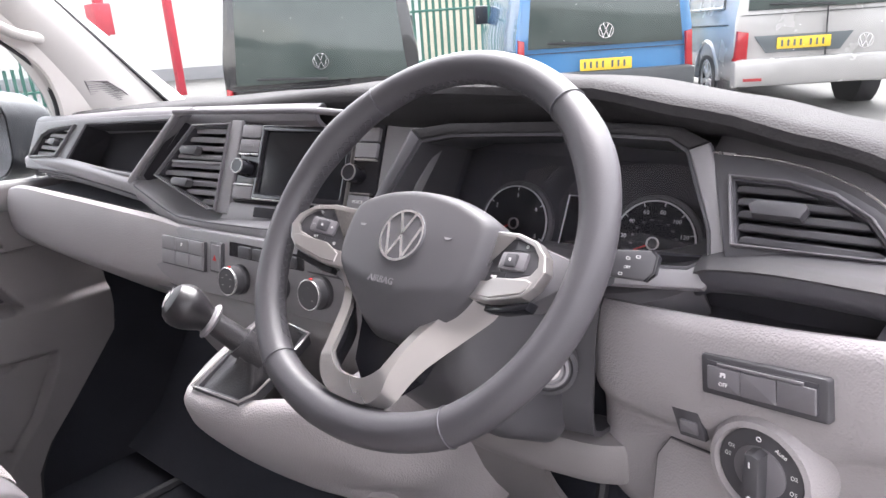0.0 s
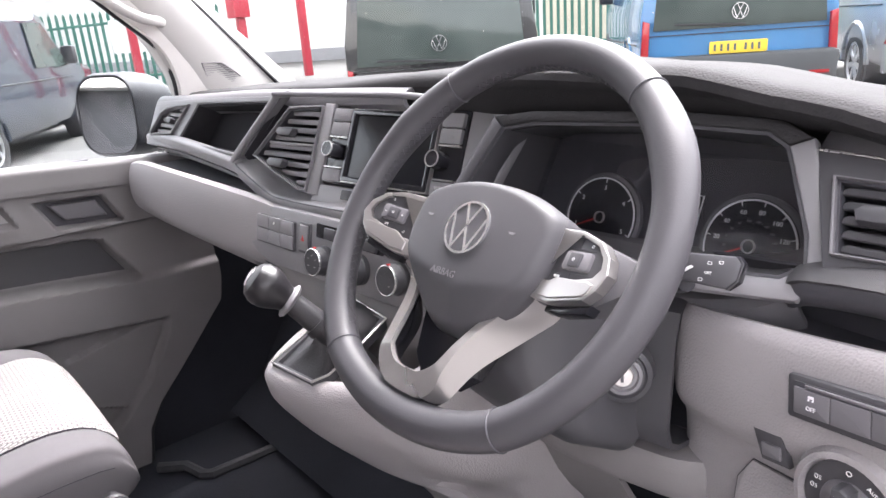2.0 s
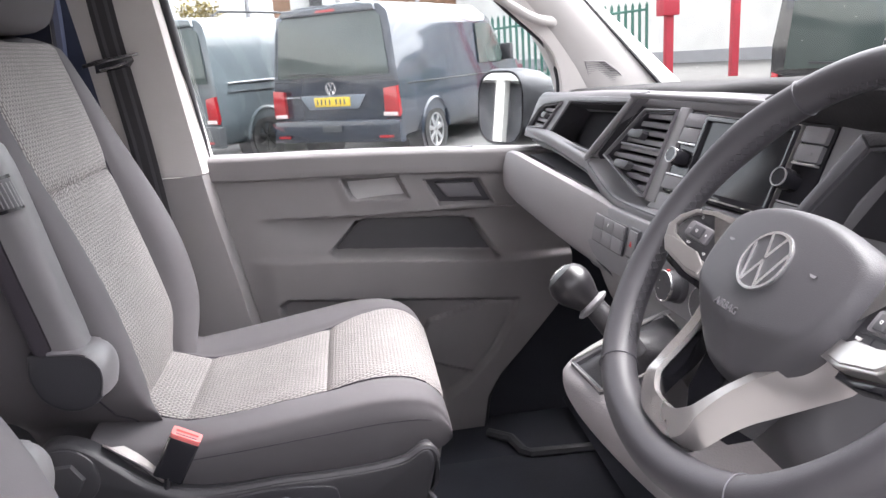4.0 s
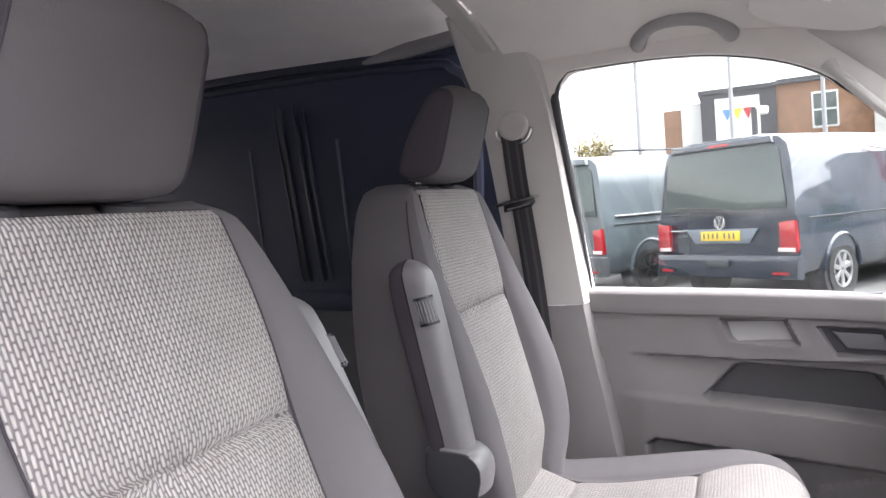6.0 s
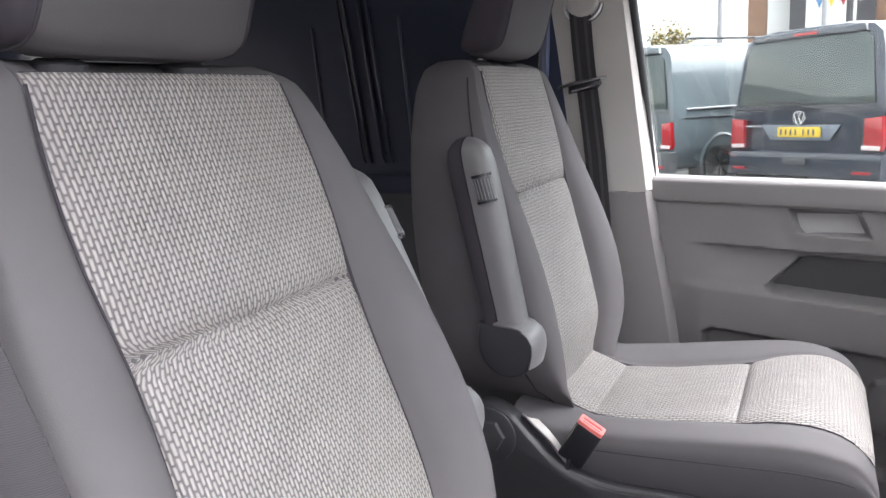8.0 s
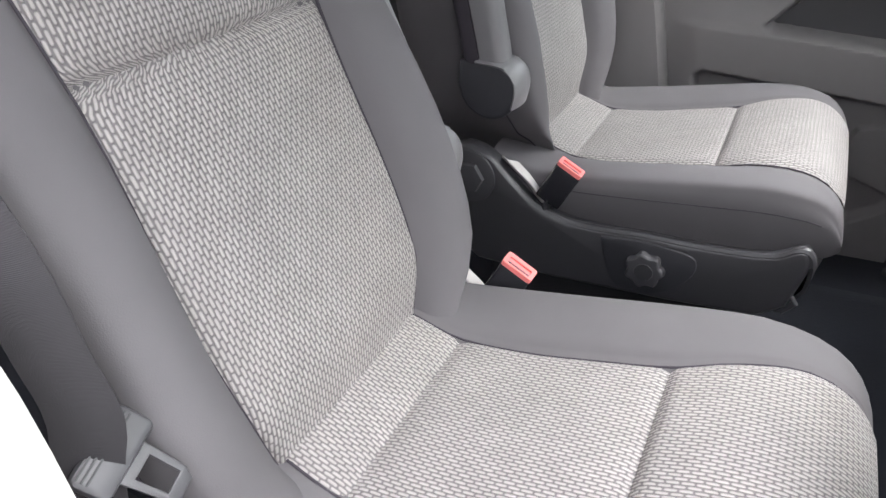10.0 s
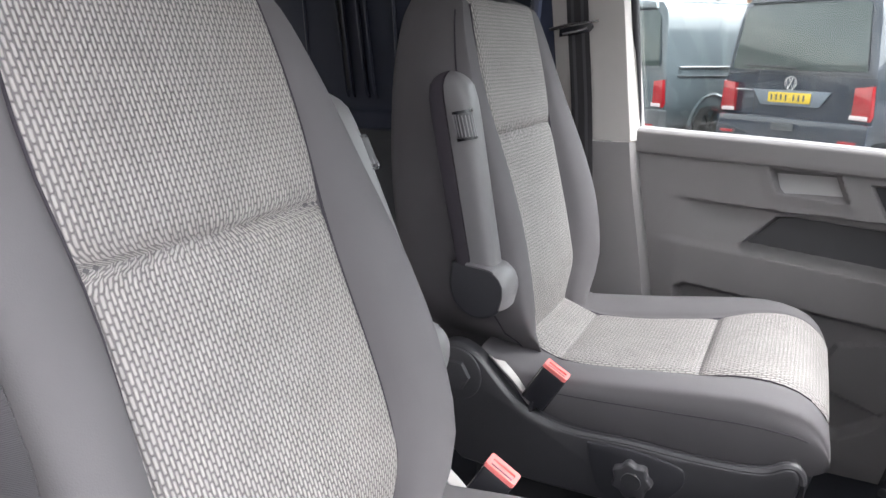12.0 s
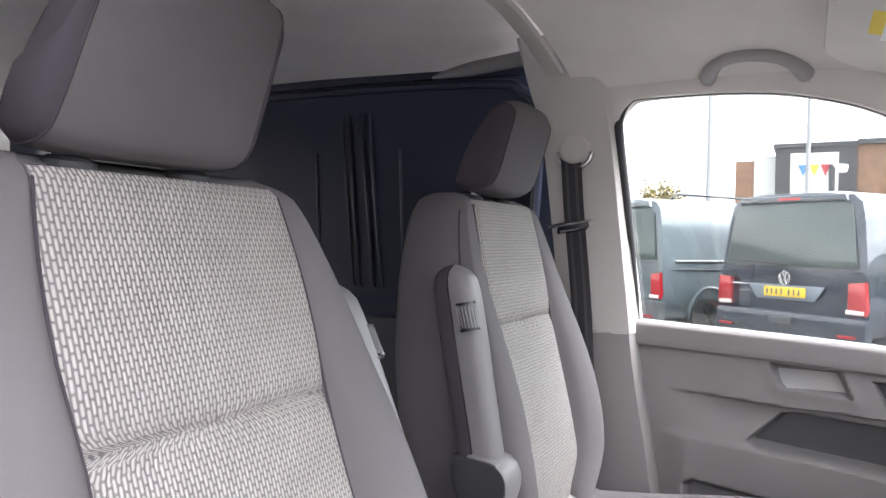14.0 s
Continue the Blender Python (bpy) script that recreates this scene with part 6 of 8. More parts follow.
def seat(cx, inner, name_label, lean=0.33, back0=-0.146, rise=0.0, slide=0.0, head_y=0.0, thick=1.0, arm_lean=0.0, head_x=0.018, head_deep=1.0, head_tip=0.0, head_taper=0.0):
    """A single front seat; inner: the side of the seat (+1 or -1 in x) that carries the armrest and buckle. rise: its height; slide: how far the cushion sits forward."""
    st = thing("front_seat", (cx, 0.12, 0.50), name_label, "car seat", "two front seats")

    def back_y(z):
        return back0 - lean * (z - rise - 1.25)
    hw = curve(((0.80, 0.120), (0.86, 0.140), (0.885, 0.165), (0.91, 0.202), (0.94, 0.232), (0.99, 0.248), (1.08, 0.251), (1.18, 0.247), (1.28, 0.235), (1.36, 0.220), (1.42, 0.202), (1.455, 0.186), (1.475, 0.170), (1.486, 0.150)))
    iw = curve(((0.86, 0.122), (0.90, 0.132), (0.95, 0.145), (1.03, 0.153), (1.10, 0.152), (1.18, 0.147), (1.248, 0.1475), (1.33, 0.154), (1.40, 0.152), (1.472, 0.143), (1.49, 0.140)))
    bol = curve(((0.80, 0.0), (0.86, 0.020), (0.92, 0.034), (1.00, 0.046), (1.09, 0.050), (1.19, 0.040), (1.30, 0.020), (1.40, 0.007), (1.46, 0.001), (1.49, -0.004)))
    dep = curve(((0.80, 0.17), (1.10, 0.160), (1.30, 0.135), (1.42, 0.110), (1.46, 0.098), (1.478, 0.082), (1.488, 0.050)))
    zs = [0.80, 0.83, 0.86, 0.89, 0.92, 0.96, 1.00, 1.04, 1.08, 1.12, 1.16, 1.20, 1.24, 1.28, 1.32, 1.36, 1.39, 1.42, 1.44, 1.455, 1.466, 1.475, 1.481, 1.485, 1.488]
    rows = []
    for z in zs:
        h, w, b, d = hw(z), iw(z), bol(z), dep(z) * thick
        roll = 0.030 * max(0.0, (z - 1.462) / 0.026) ** 2
        y, tuck = back_y(z + rise) - roll, 0.030 * (1 - ramp(0.86, 0.98, z))
        w = min(w, h * 0.90)
        f = [(-h * 0.95, -d * 0.70), (-h, -d * 0.38), (-h * 0.995, -d * 0.12), (-h * 0.97, b * 0.50), (-(h * 0.80 + w * 0.20), b * 0.93), (-(h * 0.52 + w * 0.48), b), (-w - (h - w) * 0.20, b * 0.62), (-w - 0.004, b * 0.10 - 0.001), (-w, -0.004)]
        f = [(v.x, v.y) for v in spline([(*q, 0) for q in f], 32)] + [(-w * 0.5, -0.010), (0, -0.012)]
        f = f + [(-x, q) for x, q in f[-2::-1]]
        r = [(h * 0.90, -d * 0.88), (h * 0.80, -d), (0, -d - 0.010), (-h * 0.80, -d), (-h * 0.90, -d * 0.88)]
        rows.append([(cx + x, y + q - tuck * min(1.0, max(0.0, (h - abs(x)) / (h - w + 1e-4))) * (q > -d * 0.6), z + rise) for x, q in f + r])
    back = part("backrest", loft(rows, True, True), "side", st, "charcoal cloth backrest with side bolsters", smooth=70)

    # woven insert in two fields, gathered at the seam between them
    def field(z0, z1, puff, n, seam_top):
        grid = []
        for i in range(n + 1):
            z = z0 + (z1 - z0) * i / n
            gap = (z1 - z) if seam_top else (z - z0)
            e = 1 - math.exp(-gap / 0.012)
            row = []
            w = iw(z) + 0.001
            for j in range(65):
                u = -1 + 2 * j / 64
                edge = min(1.0, (1 - abs(u)) / 0.07)
                roll = 0.030 * max(0.0, (z - 1.462) / 0.026) ** 2
                tuck = 0.0022 * math.sin(j * 2.4 + 1.3 * math.sin(j * 0.7)) * math.exp(-gap / 0.011)
                row.append((cx + u * w, back_y(z + rise) - roll - 0.030 * (1 - ramp(0.86, 0.98, z)) - 0.004 + 0.0065 * edge ** 0.5 + puff * (1 - u * u) * (0.4 + 0.6 * e) - 0.011 * (1 - e) * (0.3 + 0.7 * edge) + tuck * edge, z + rise))
            grid.append(row)
        return grid
    part("upper_insert", loft(field(1.2495, 1.474, 0.006, 30, False), thick=-0.002, uv=True), "cloth", back, "pale woven cloth with staggered stitches", smooth=70)
    part("lower_insert", loft(field(0.860, 1.2485, 0.006, 44, True), thick=-0.002, uv=True), "cloth", back, "pale woven cloth with staggered stitches", smooth=70)
    for s in (-1, 1):
        part("piping", tube([(cx + s * (iw(z) + 0.0015), back_y(z + rise) - 0.0005 - 0.030 * (1 - ramp(0.86, 0.98, z)), z + rise) for z in zs[3:21]], 0.0017, 6), "sidedark", back)
        part("bolster_seam", tube([(cx + s * (hw(z) * 0.9965), back_y(z + rise) - dep(z) * 0.10, z + rise) for z in zs[2:20]], 0.0014, 6), "sidedark", back)
    part("top_seam", tube([(cx + u * 0.141, back_y(1.475 + rise) - 0.0075 - 0.002 * u * u, 1.4755 + rise) for u in [-1 + k / 8 for k in range(17)]], 0.0013, 6), "sidedark", back)

    # headrest: a wedge that leans forward, its face wrapped over the top, with darker end panels
    hx, hy, hz = cx + head_x, head_y, rise
    prof = [(-0.200, 1.4885), (-0.180, 1.500), (-0.167, 1.530), (-0.1545, 1.575), (-0.143, 1.618), (-0.139, 1.640), (-0.146, 1.655), (-0.162, 1.662), (-0.182, 1.655), (-0.203, 1.628), (-0.229, 1.585), (-0.250, 1.535), (-0.259, 1.505), (-0.252, 1.492), (-0.232, 1.4865)]
    ring = [(p.x, p.y) for p in spline([(*q, 0) for q in prof + prof[:1]], 60)][:-1]
    pcx, pcz = -0.196, 1.570

    def slice_at(x, k, kz):
        x *= 0.92 if not head_tip else 0.985
        kz = kz if not head_tip else kz * 0.45 + 0.55 * k
        return [(hx + x * (1 - head_taper * (z - pcz) / 0.085), hy + pcx + (y - pcx) * k * head_deep + head_tip * (z - pcz) - 0.012 * (x / 0.12) ** 2, hz + pcz + (z - pcz) * kz) for y, z in ring]
    spans = ((0.0, 1.0, 1.0), (0.045, 1.0, 0.995), (0.070, 0.995, 0.975), (0.086, 0.985, 0.945), (0.097, 0.970, 0.905), (0.105, 0.95, 0.865))
    caps = ((0.105, 0.95, 0.865), (0.110, 0.925, 0.83), (0.1145, 0.87, 0.77), (0.1178, 0.75, 0.66), (0.1195, 0.52, 0.46), (0.120, 0.2, 0.2))
    head = part("headrest", loft([slice_at(-x, k, kz) for x, k, kz in spans[:0:-1]] + [slice_at(x, k, kz) for x, k, kz in spans], True), "headface", st, "padded charcoal cloth headrest with darker ends", smooth=70)
    for s in (-1, 1):
        part("end_panel", loft([slice_at(s * x, k, kz) for x, k, kz in caps], True, True), "sidedark", head, "dark cloth end of the headrest", smooth=70)
        part("headrest_seam", tube([tuple(p) for p in slice_at(s * 0.1055, 0.953, 0.869)], 0.0015, 6, closed=True), "sidedark", head)
        part("post", tube([(hx + s * 0.066, hy - 0.252, 1.46 + hz), (hx + s * 0.066, hy - 0.232, 1.52 + hz)], 0.0065, 12), "steel", head)
        part("post_guide", lathe(axis((hx + s * 0.066, hy - 0.249, 1.478 + hz), (0, 0.12, 1)), [(0.023, -0.004), (0.023, 0.006), (0.017, 0.010), (0.010, 0.011)], 20), "seatplastic", head)

    # cushion: side bolsters, a dip at the back and a full, rounded front edge
    cz = curve(((-0.12, 0.912), (-0.06, 0.892), (-0.004, 0.873), (0.08, 0.876), (0.16, 0.888), (0.235, 0.900), (0.29, 0.916), (0.345, 0.922), (0.385, 0.913), (0.412, 0.892), (0.428, 0.862), (0.434, 0.835)))
    bz = curve(((-0.12, 0.880), (0.0, 0.890), (0.10, 0.901), (0.22, 0.917), (0.31, 0.926), (0.36, 0.919), (0.40, 0.894), (0.425, 0.855), (0.434, 0.830)))
    ch = curve(((-0.12, 0.228), (0.05, 0.240), (0.25, 0.247), (0.34, 0.243), (0.39, 0.232), (0.42, 0.218), (0.434, 0.205)))
    cw = curve(((-0.12, 0.120), (0.0, 0.127), (0.12, 0.133), (0.22, 0.141), (0.30, 0.154), (0.36, 0.163), (0.41, 0.160), (0.434, 0.150)))
    rows = []
    for y in (-0.12, -0.08, -0.04, 0.0, 0.04, 0.08, 0.12, 0.16, 0.20, 0.24, 0.28, 0.31, 0.34, 0.365, 0.385, 0.400, 0.412, 0.421, 0.428, 0.4325, 0.434):
        z, b, h, w = cz(y), bz(y), ch(y), min(cw(y), ch(y) * 0.92)
        b = max(b, z)
        low = 0.800 if y < 0.36 else 0.800 + 0.010 * ((y - 0.36) / 0.07) ** 2
        f = [(-h * 0.945, low), (-h * 0.985, low + (b - low) * 0.35), (-h, low + (b - low) * 0.66), (-h * 0.985, b - 0.016), (-(h * 0.88 + w * 0.12), b - 0.003), (-(h * 0.55 + w * 0.45), b), (-w - (h - w) * 0.18, b - (b - z) * 0.55), (-w, z - 0.002), (-w * 0.5, z - 0.008), (0.0, z - 0.010)]
        f = [(v.x, v.y) for v in spline([(*p, 0) for p in f], 36)]
        rows.append([(cx + x, y + slide, zz) for x, zz in f + [(-x, zz) for x, zz in f[-2::-1]]])
    rows.append([(cx + (x - cx) * 0.985, 0.428 + slide, min(z, 0.812)) for x, y, z in rows[-1]])
    rows.append([(cx + (x - cx) * 0.96, 0.405 + slide, min(z, 0.800)) for x, y, z in rows[-1]])
    cush = part("cushion", loft(rows), "side", st, "charcoal cloth seat cushion", smooth=70)
    part("cushion_underside", block((cx - 0.21, -0.10 + slide, 0.785), (cx + 0.21, 0.40 + slide, 0.801)), "seatplastic", st)
    for s in (-1, 1):
        ys = [-0.10 + 0.02 * k for k in range(26)]
        part("bolster_seam", tube([(cx + s * (ch(y) * 0.9995), y + slide, 0.800 + (max(bz(y), cz(y)) - 0.800) * 0.66) for y in ys], 0.0008, 6), "sidedark", cush)
        part("insert_seam", tube([(cx + s * min(cw(y), ch(y) * 0.92), y + slide, cz(y) - 0.0005) for y in ys], 0.0014, 6), "sidedark", cush)

    def pad(y0, y1, puff, n, ends=(1, 1)):
        grid = []
        for i in range(n + 1):
            y = y0 + (y1 - y0) * i / n
            e = min(1.0, i / 1.6 if ends[0] else 1.0, (n - i) / 1.6 if ends[1] else 1.0)
            w = min(cw(y), ch(y) * 0.92)
            row = []
            for j in range(25):
                u = -1 + 2 * j / 24
                edge = min(1.0, (1 - abs(u)) / 0.08)
                row.append((cx + u * w, y + slide + 0.002 * ramp(0.40, 0.43, y), cz(y) - 0.003 + 0.0050 * edge ** 0.5 + puff * (1 - u * u) * (0.3 + 0.7 * e) - 0.005 * (1 - e ** 0.5)))
            grid.append(row)
        return grid
    part("rear_insert", loft(pad(-0.115, -0.0035, 0.004, 12), thick=-0.002, uv=True), "cloth", cush, "pale woven cloth with staggered stitches", smooth=70)
    part("middle_insert", loft(pad(-0.0025, 0.2345, 0.002, 22), thick=-0.002, uv=True), "cloth", cush, "pale woven cloth with staggered stitches", smooth=70)
    part("front_insert", loft(pad(0.2355, 0.424, 0.006, 30, (1, 0)), thick=-0.002, uv=True), "cloth", cush, "pale woven cloth with staggered stitches", smooth=70)

    # plastic side shields, with recliner hub, height knob and slide lever on the inner side
    outline = [(p.x, p.y) for p in spline([(*q, 0) for q in ((-0.200, 0.885), (-0.180, 0.916), (-0.150, 0.925), (-0.112, 0.910), (-0.075, 0.872), (-0.035, 0.836), (0.020, 0.813), (0.080, 0.808), (0.150, 0.812), (0.230, 0.811), (0.300, 0.813), (0.350, 0.820), (0.378, 0.836), (0.394, 0.832), (0.398, 0.806), (0.380, 0.735))], 60)] + [(0.34, 0.706), (0.20, 0.698), (0.0, 0.694), (-0.14, 0.70), (-0.205, 0.76)]
    for s in (-1, 1):
        x = cx + s * 0.236
        side = Matrix(((0, 0, s, x), (1, 0, 0, slide), (0, 1, 0, 0), (0, 0, 0, 1)))
        sh = part("side_shield", plate(side, outline, 0.030, 0.010, -0.008, 3), "shield", st, "dark moulded side shield")
        part("shield_lip", tube([tuple(side @ Vector((y, z - 0.0045, 0.011))) for y, z in outline[14:56]], [0.003 + 0.0055 * min(1.0, k / 12) for k in range(42)], 10), "shield", sh)
        if s == inner:
            part("recliner_hub", lathe(side @ Matrix.Translation((-0.150, 0.868, 0.018)), [(0.050, 0), (0.048, 0.006), (0.044, 0.008)], 32), "shield", sh, "round dark hub of the recliner")
            bm = lathe(side @ Matrix.Translation((-0.150, 0.868, 0.026)), [(0.030, 0), (0.0275, 0.006), (0.020, 0.007)], 6)
            part("recliner_dial", bm, "key", sh, "six-sided recliner dial")
            part("knob_plate", plate(side, [(p.x, p.y) for p in spline([(*q, 0) for q in ((0.088, 0.800), (0.150, 0.804), (0.225, 0.797), (0.242, 0.782), (0.236, 0.755), (0.205, 0.722), (0.165, 0.706), (0.120, 0.712), (0.100, 0.745), (0.088, 0.800))], 40)][:-1], 0.006, 0.003, 0.020, 2), "seatplastic", sh, "flat plate round the height knob")
            lobes = [((0.030 + 0.0028 * math.cos(7 * q)) * math.cos(q), (0.030 + 0.0028 * math.cos(7 * q)) * math.sin(q)) for q in (2 * math.pi * k / 56 for k in range(56))]
            part("height_knob", plate(side @ Matrix.Translation((0.165, 0.758, 0.026)), lobes, 0.014, 0.005, 0.0, 3), "key", sh, "black lobed height knob")
            part("knob_dimple", lathe(side @ Matrix.Translation((0.165, 0.758, 0.0395)), [(0.016, 0), (0.015, 0.0016), (0.004, 0.0016)], 20), "shield", sh)
            part("slide_lever", tube([tuple(side @ Vector(p)) for p in ((0.345, 0.722, 0.004), (0.362, 0.738, 0.010), (0.384, 0.752, 0.012), (0.390, 0.742, 0.012), (0.374, 0.722, 0.010))], 0.006, 10, closed=True), "key", sh)
    part("front_skirt", loft(fine([[(cx + u * 0.222, 0.418 + slide - 0.025 * abs(u) ** 4, 0.806), (cx + u * 0.222, 0.424 + slide - 0.025 * abs(u) ** 4, 0.796), (cx + u * 0.215, 0.395 + slide, 0.74), (cx + u * 0.21, 0.36 + slide, 0.71)] for u in (-1, -0.6, 0, 0.6, 1)], 12, 8), thick=-0.006), "shield", st)
    part("pedestal", block((cx - 0.19, -0.16, 0.495), (cx + 0.19, 0.28, 0.71), 0.01), "rubber", st, "black steel seat box")
    for s in (-1, 1):
        part("slide_rail", block((cx + s * 0.185 - 0.018, -0.20, 0.690), (cx + s * 0.185 + 0.018, 0.36, 0.712), 0.003), "seatplastic", st)
        part("rail_edge", tube([(cx + s * 0.206, -0.20, 0.704), (cx + s * 0.206, 0.355, 0.700)], 0.0022, 6), "steel", st)

    # folded-up armrest on the inner side: a soft pad behind, a hard shell ahead
    ax, tz = cx + inner * 0.276, rise - 0.02
    mid = [(ax, -0.1170, 1.070), (ax, -0.1235, 1.110), (ax, -0.1370, 1.180), (ax, -0.1500, 1.250), (ax, -0.1610, 1.310), (ax, -0.1665, 1.340), (ax, -0.1690, 1.360), (ax, -0.1702, 1.370), (ax, -0.1710, 1.377), (ax, -0.1714, 1.381)]
    mid = [(x, y - arm_lean * max(0.0, z - 1.10), z) for x, y, z in mid]
    half = (0.0335, 0.0340, 0.0350, 0.0360, 0.0365, 0.0355, 0.0310, 0.0240, 0.0150, 0.0040)

    def half_shell(side_y, wx, seg, grow):
        rows_ = []
        for (x, y, z), w in zip(mid, half):
            split = y - w * 0.12
            far = y + side_y * w
            depth = abs(far - split)
            out = []
            for k in range(seg + 1):
                q = math.pi * k / seg
                cxx = math.copysign(abs(math.cos(q)) ** (2 / 3.6), math.cos(q))
                cyy = abs(math.sin(q)) ** (2 / 3.6)
                out.append((x + wx * min(1.0, (w / 0.030)) * cxx, split + side_y * depth * cyy + side_y * grow, z + tz))
            rows_.append(out)
        return rows_
    arm = part("armrest", loft([[tuple(p) for p in r] for r in half_shell(1, 0.0255, 24, 0.0007)], True, True), "arm", st, "folded-up charcoal plastic armrest", smooth=50)
    part("armrest_pad", loft([[tuple(p) for p in r] for r in half_shell(-1, 0.0265, 24, 0.0016)], True, True), "sidedark", arm, "soft padded back of the armrest", smooth=50)
    fx = ax + inner * 0.010
    lo, hi = Vector((fx + inner * 0.010, -0.134 - arm_lean * 0.184, 1.284 + tz)), Vector((fx + inner * 0.010, -0.142 - arm_lean * 0.22, 1.320 + tz))
    part("armrest_wheel", tube([lo, hi], 0.0156, 20), "key", arm, "ribbed grey adjuster wheel of the armrest")
    bm = bmesh.new()
    for i in range(18):
        q = 2 * math.pi * i / 18
        off = Vector((0.0158 * math.cos(q), 0.0158 * math.sin(q), 0))
        tube([lo + off + Vector((0, 0, 0.002)), hi + off - Vector((0, 0, 0.002))], 0.0009, 6, bm=bm)
    part("wheel_ribs", bm, "fascia", arm)
    for e, d in ((lo, -0.004), (hi, 0.004)):
        part("wheel_rim", tube([e, e + Vector((0, -d * 0.2, d))], 0.0162, 20), "gloss", arm)
    hinge = [(p.x, p.y) for p in spline([(*q, 0) for q in ((-0.158, 1.084), (-0.163, 1.050), (-0.152, 1.015), (-0.125, 0.996), (-0.096, 0.996), (-0.072, 1.014), (-0.063, 1.045), (-0.068, 1.068), (-0.086, 1.080), (-0.120, 1.086), (-0.158, 1.084))], 48)][:-1]
    turn_in = Matrix(((0, 0, inner, ax - inner * 0.028), (1, 0, 0, 0), (0, 1, 0, tz), (0, 0, 0, 1)))
    part("armrest_hinge", plate(turn_in, hinge, 0.056, 0.012, 0.0, 4), "seatplastic", arm, "dark rounded armrest hinge", smooth=60)
    cap = [(p.x, p.y) for p in spline([(*q, 0) for q in ((-0.128, 1.0875), (-0.086, 1.0825), (-0.0655, 1.070), (-0.0600, 1.045), (-0.066, 1.018))], 24)]
    rows = []
    for y, z in cap:
        rows.append([(ax + 0.031 * math.sin(q), y - 0.010 * (1 - math.cos(q)) * (0.3 if z > 1.08 else 1.0), z + tz - 0.006 * (1 - math.cos(q)) * (1.0 if z > 1.06 else 0.2)) for q in (-1.3 + 2.6 * k / 12 for k in range(13))])
    part("hinge_cap", loft(rows, thick=-0.003), "arm", arm, "smooth grey cap over the armrest hinge", smooth=60)
    return st


seat(0.403, -1, "driver's seat in charcoal cloth with pale woven inserts", slide=0.018, arm_lean=0.25, head_x=0.032, head_y=0.006, head_deep=0.74, head_tip=0.19, head_taper=0.066)
seat(-0.395, 1, "passenger's seat in charcoal cloth with pale woven inserts", lean=0.225, back0=-0.154, rise=0.020, slide=-0.018, head_y=0.012, thick=1.25)

# belt buckles beside the seats
for x, y, z, group_y in ((-0.155, 0.008, 0.905, -0.075), (0.155, 0.040, 0.908, -0.045)):
    bk = thing("belt_buckle", (x, y - 0.05, z - 0.10), "black belt buckle with a red press button on a pale sleeve", "seat belt buckle", "belt buckles")
    up = Vector((0, 0.50, 0.866))
    run = Vector((0, 0.866, -0.50))
    m = Matrix(((1, run.x, up.x, x), (0, run.y, up.y, y), (0, run.z, up.z, z), (0, 0, 0, 1)))
    part("case", plate(m, rounded(-0.013, -0.023, 0.013, 0.023, 0.006), 0.070, 0.004, -0.074), "gloss", bk)
    part("button_frame", plate(m, rounded(-0.012, -0.0225, 0.012, 0.0225, 0.004), 0.007, 0.002, -0.0045, holes=[rounded(-0.0045, -0.017, 0.0055, 0.017, 0.002)]), "red", bk, "red press button")
    part("press_button", plate(m, rounded(-0.0045, -0.017, 0.0055, 0.017, 0.002), 0.004, 0, -0.0045), "red", bk)
    part("tongue_slot", plate(m, rounded(0.0060, -0.016, 0.0085, 0.016, 0.001), 0.0008, 0, 0.0022), "deep", bk)
    part("sleeve", loft(fine([[(x - 0.012, group_y + a - 0.016, z + b - 0.006), (x + 0.006, group_y + a, z + b), (x - 0.012, group_y + a + 0.016, z + b - 0.010)] for a, b in ((-0.030, 0.000), (-0.010, -0.018), (0.015, -0.040), (0.040, -0.072))], 10, 8), thick=-0.003), "pale", bk, "pale grey plastic sleeve")
    part("stalk", tube([tuple(m @ Vector((0, 0, -0.07))), (x, y - 0.06, z - 0.14)], [0.014, 0.012], 10, squash=0.5), "seatplastic", bk)
# driver's belt with its tongue, low on the door post
db = thing("driver_seat_belt", (0.69, -0.10, 0.75), "black driver's seat belt with a dark tongue beside the seat", "seat belt")
rows = [[(xa, ya, z), (xa * 0.5 + xb * 0.5 + 0.003, ya * 0.5 + yb * 0.5, z), (xb, yb, z)] for z, xa, ya, xb, yb in ((1.60, 0.700, -0.190, 0.680, -0.150), (1.40, 0.700, -0.150, 0.675, -0.115), (1.22, 0.695, -0.080, 0.668, -0.050), (1.14, 0.693, -0.072, 0.668, -0.035), (1.085, 0.692, -0.070, 0.667, -0.028), (1.00, 0.702, -0.092, 0.674, -0.052), (0.75, 0.705, -0.13, 0.680, -0.10))]
part("webbing", loft(fine(rows, 24, 4), thick=-0.0015), "belt", db)
tm = axis((0.670, -0.055, 1.045), (0.15, 0.75, 0.62), (0.35, 0, 0.9))
part("tongue_body", plate(tm, rounded(-0.030, -0.014, 0.030, 0.016, 0.006), 0.012, 0.004), "key", db)
for k in range(3):
    part("grip_rib", plate(tm, [(-0.026, 0.004 + 0.004 * k), (0.026, 0.004 + 0.004 * k), (0.026, 0.0055 + 0.004 * k), (-0.026, 0.0055 + 0.004 * k)], 0.002, 0, 0.0115), "rubber", db)
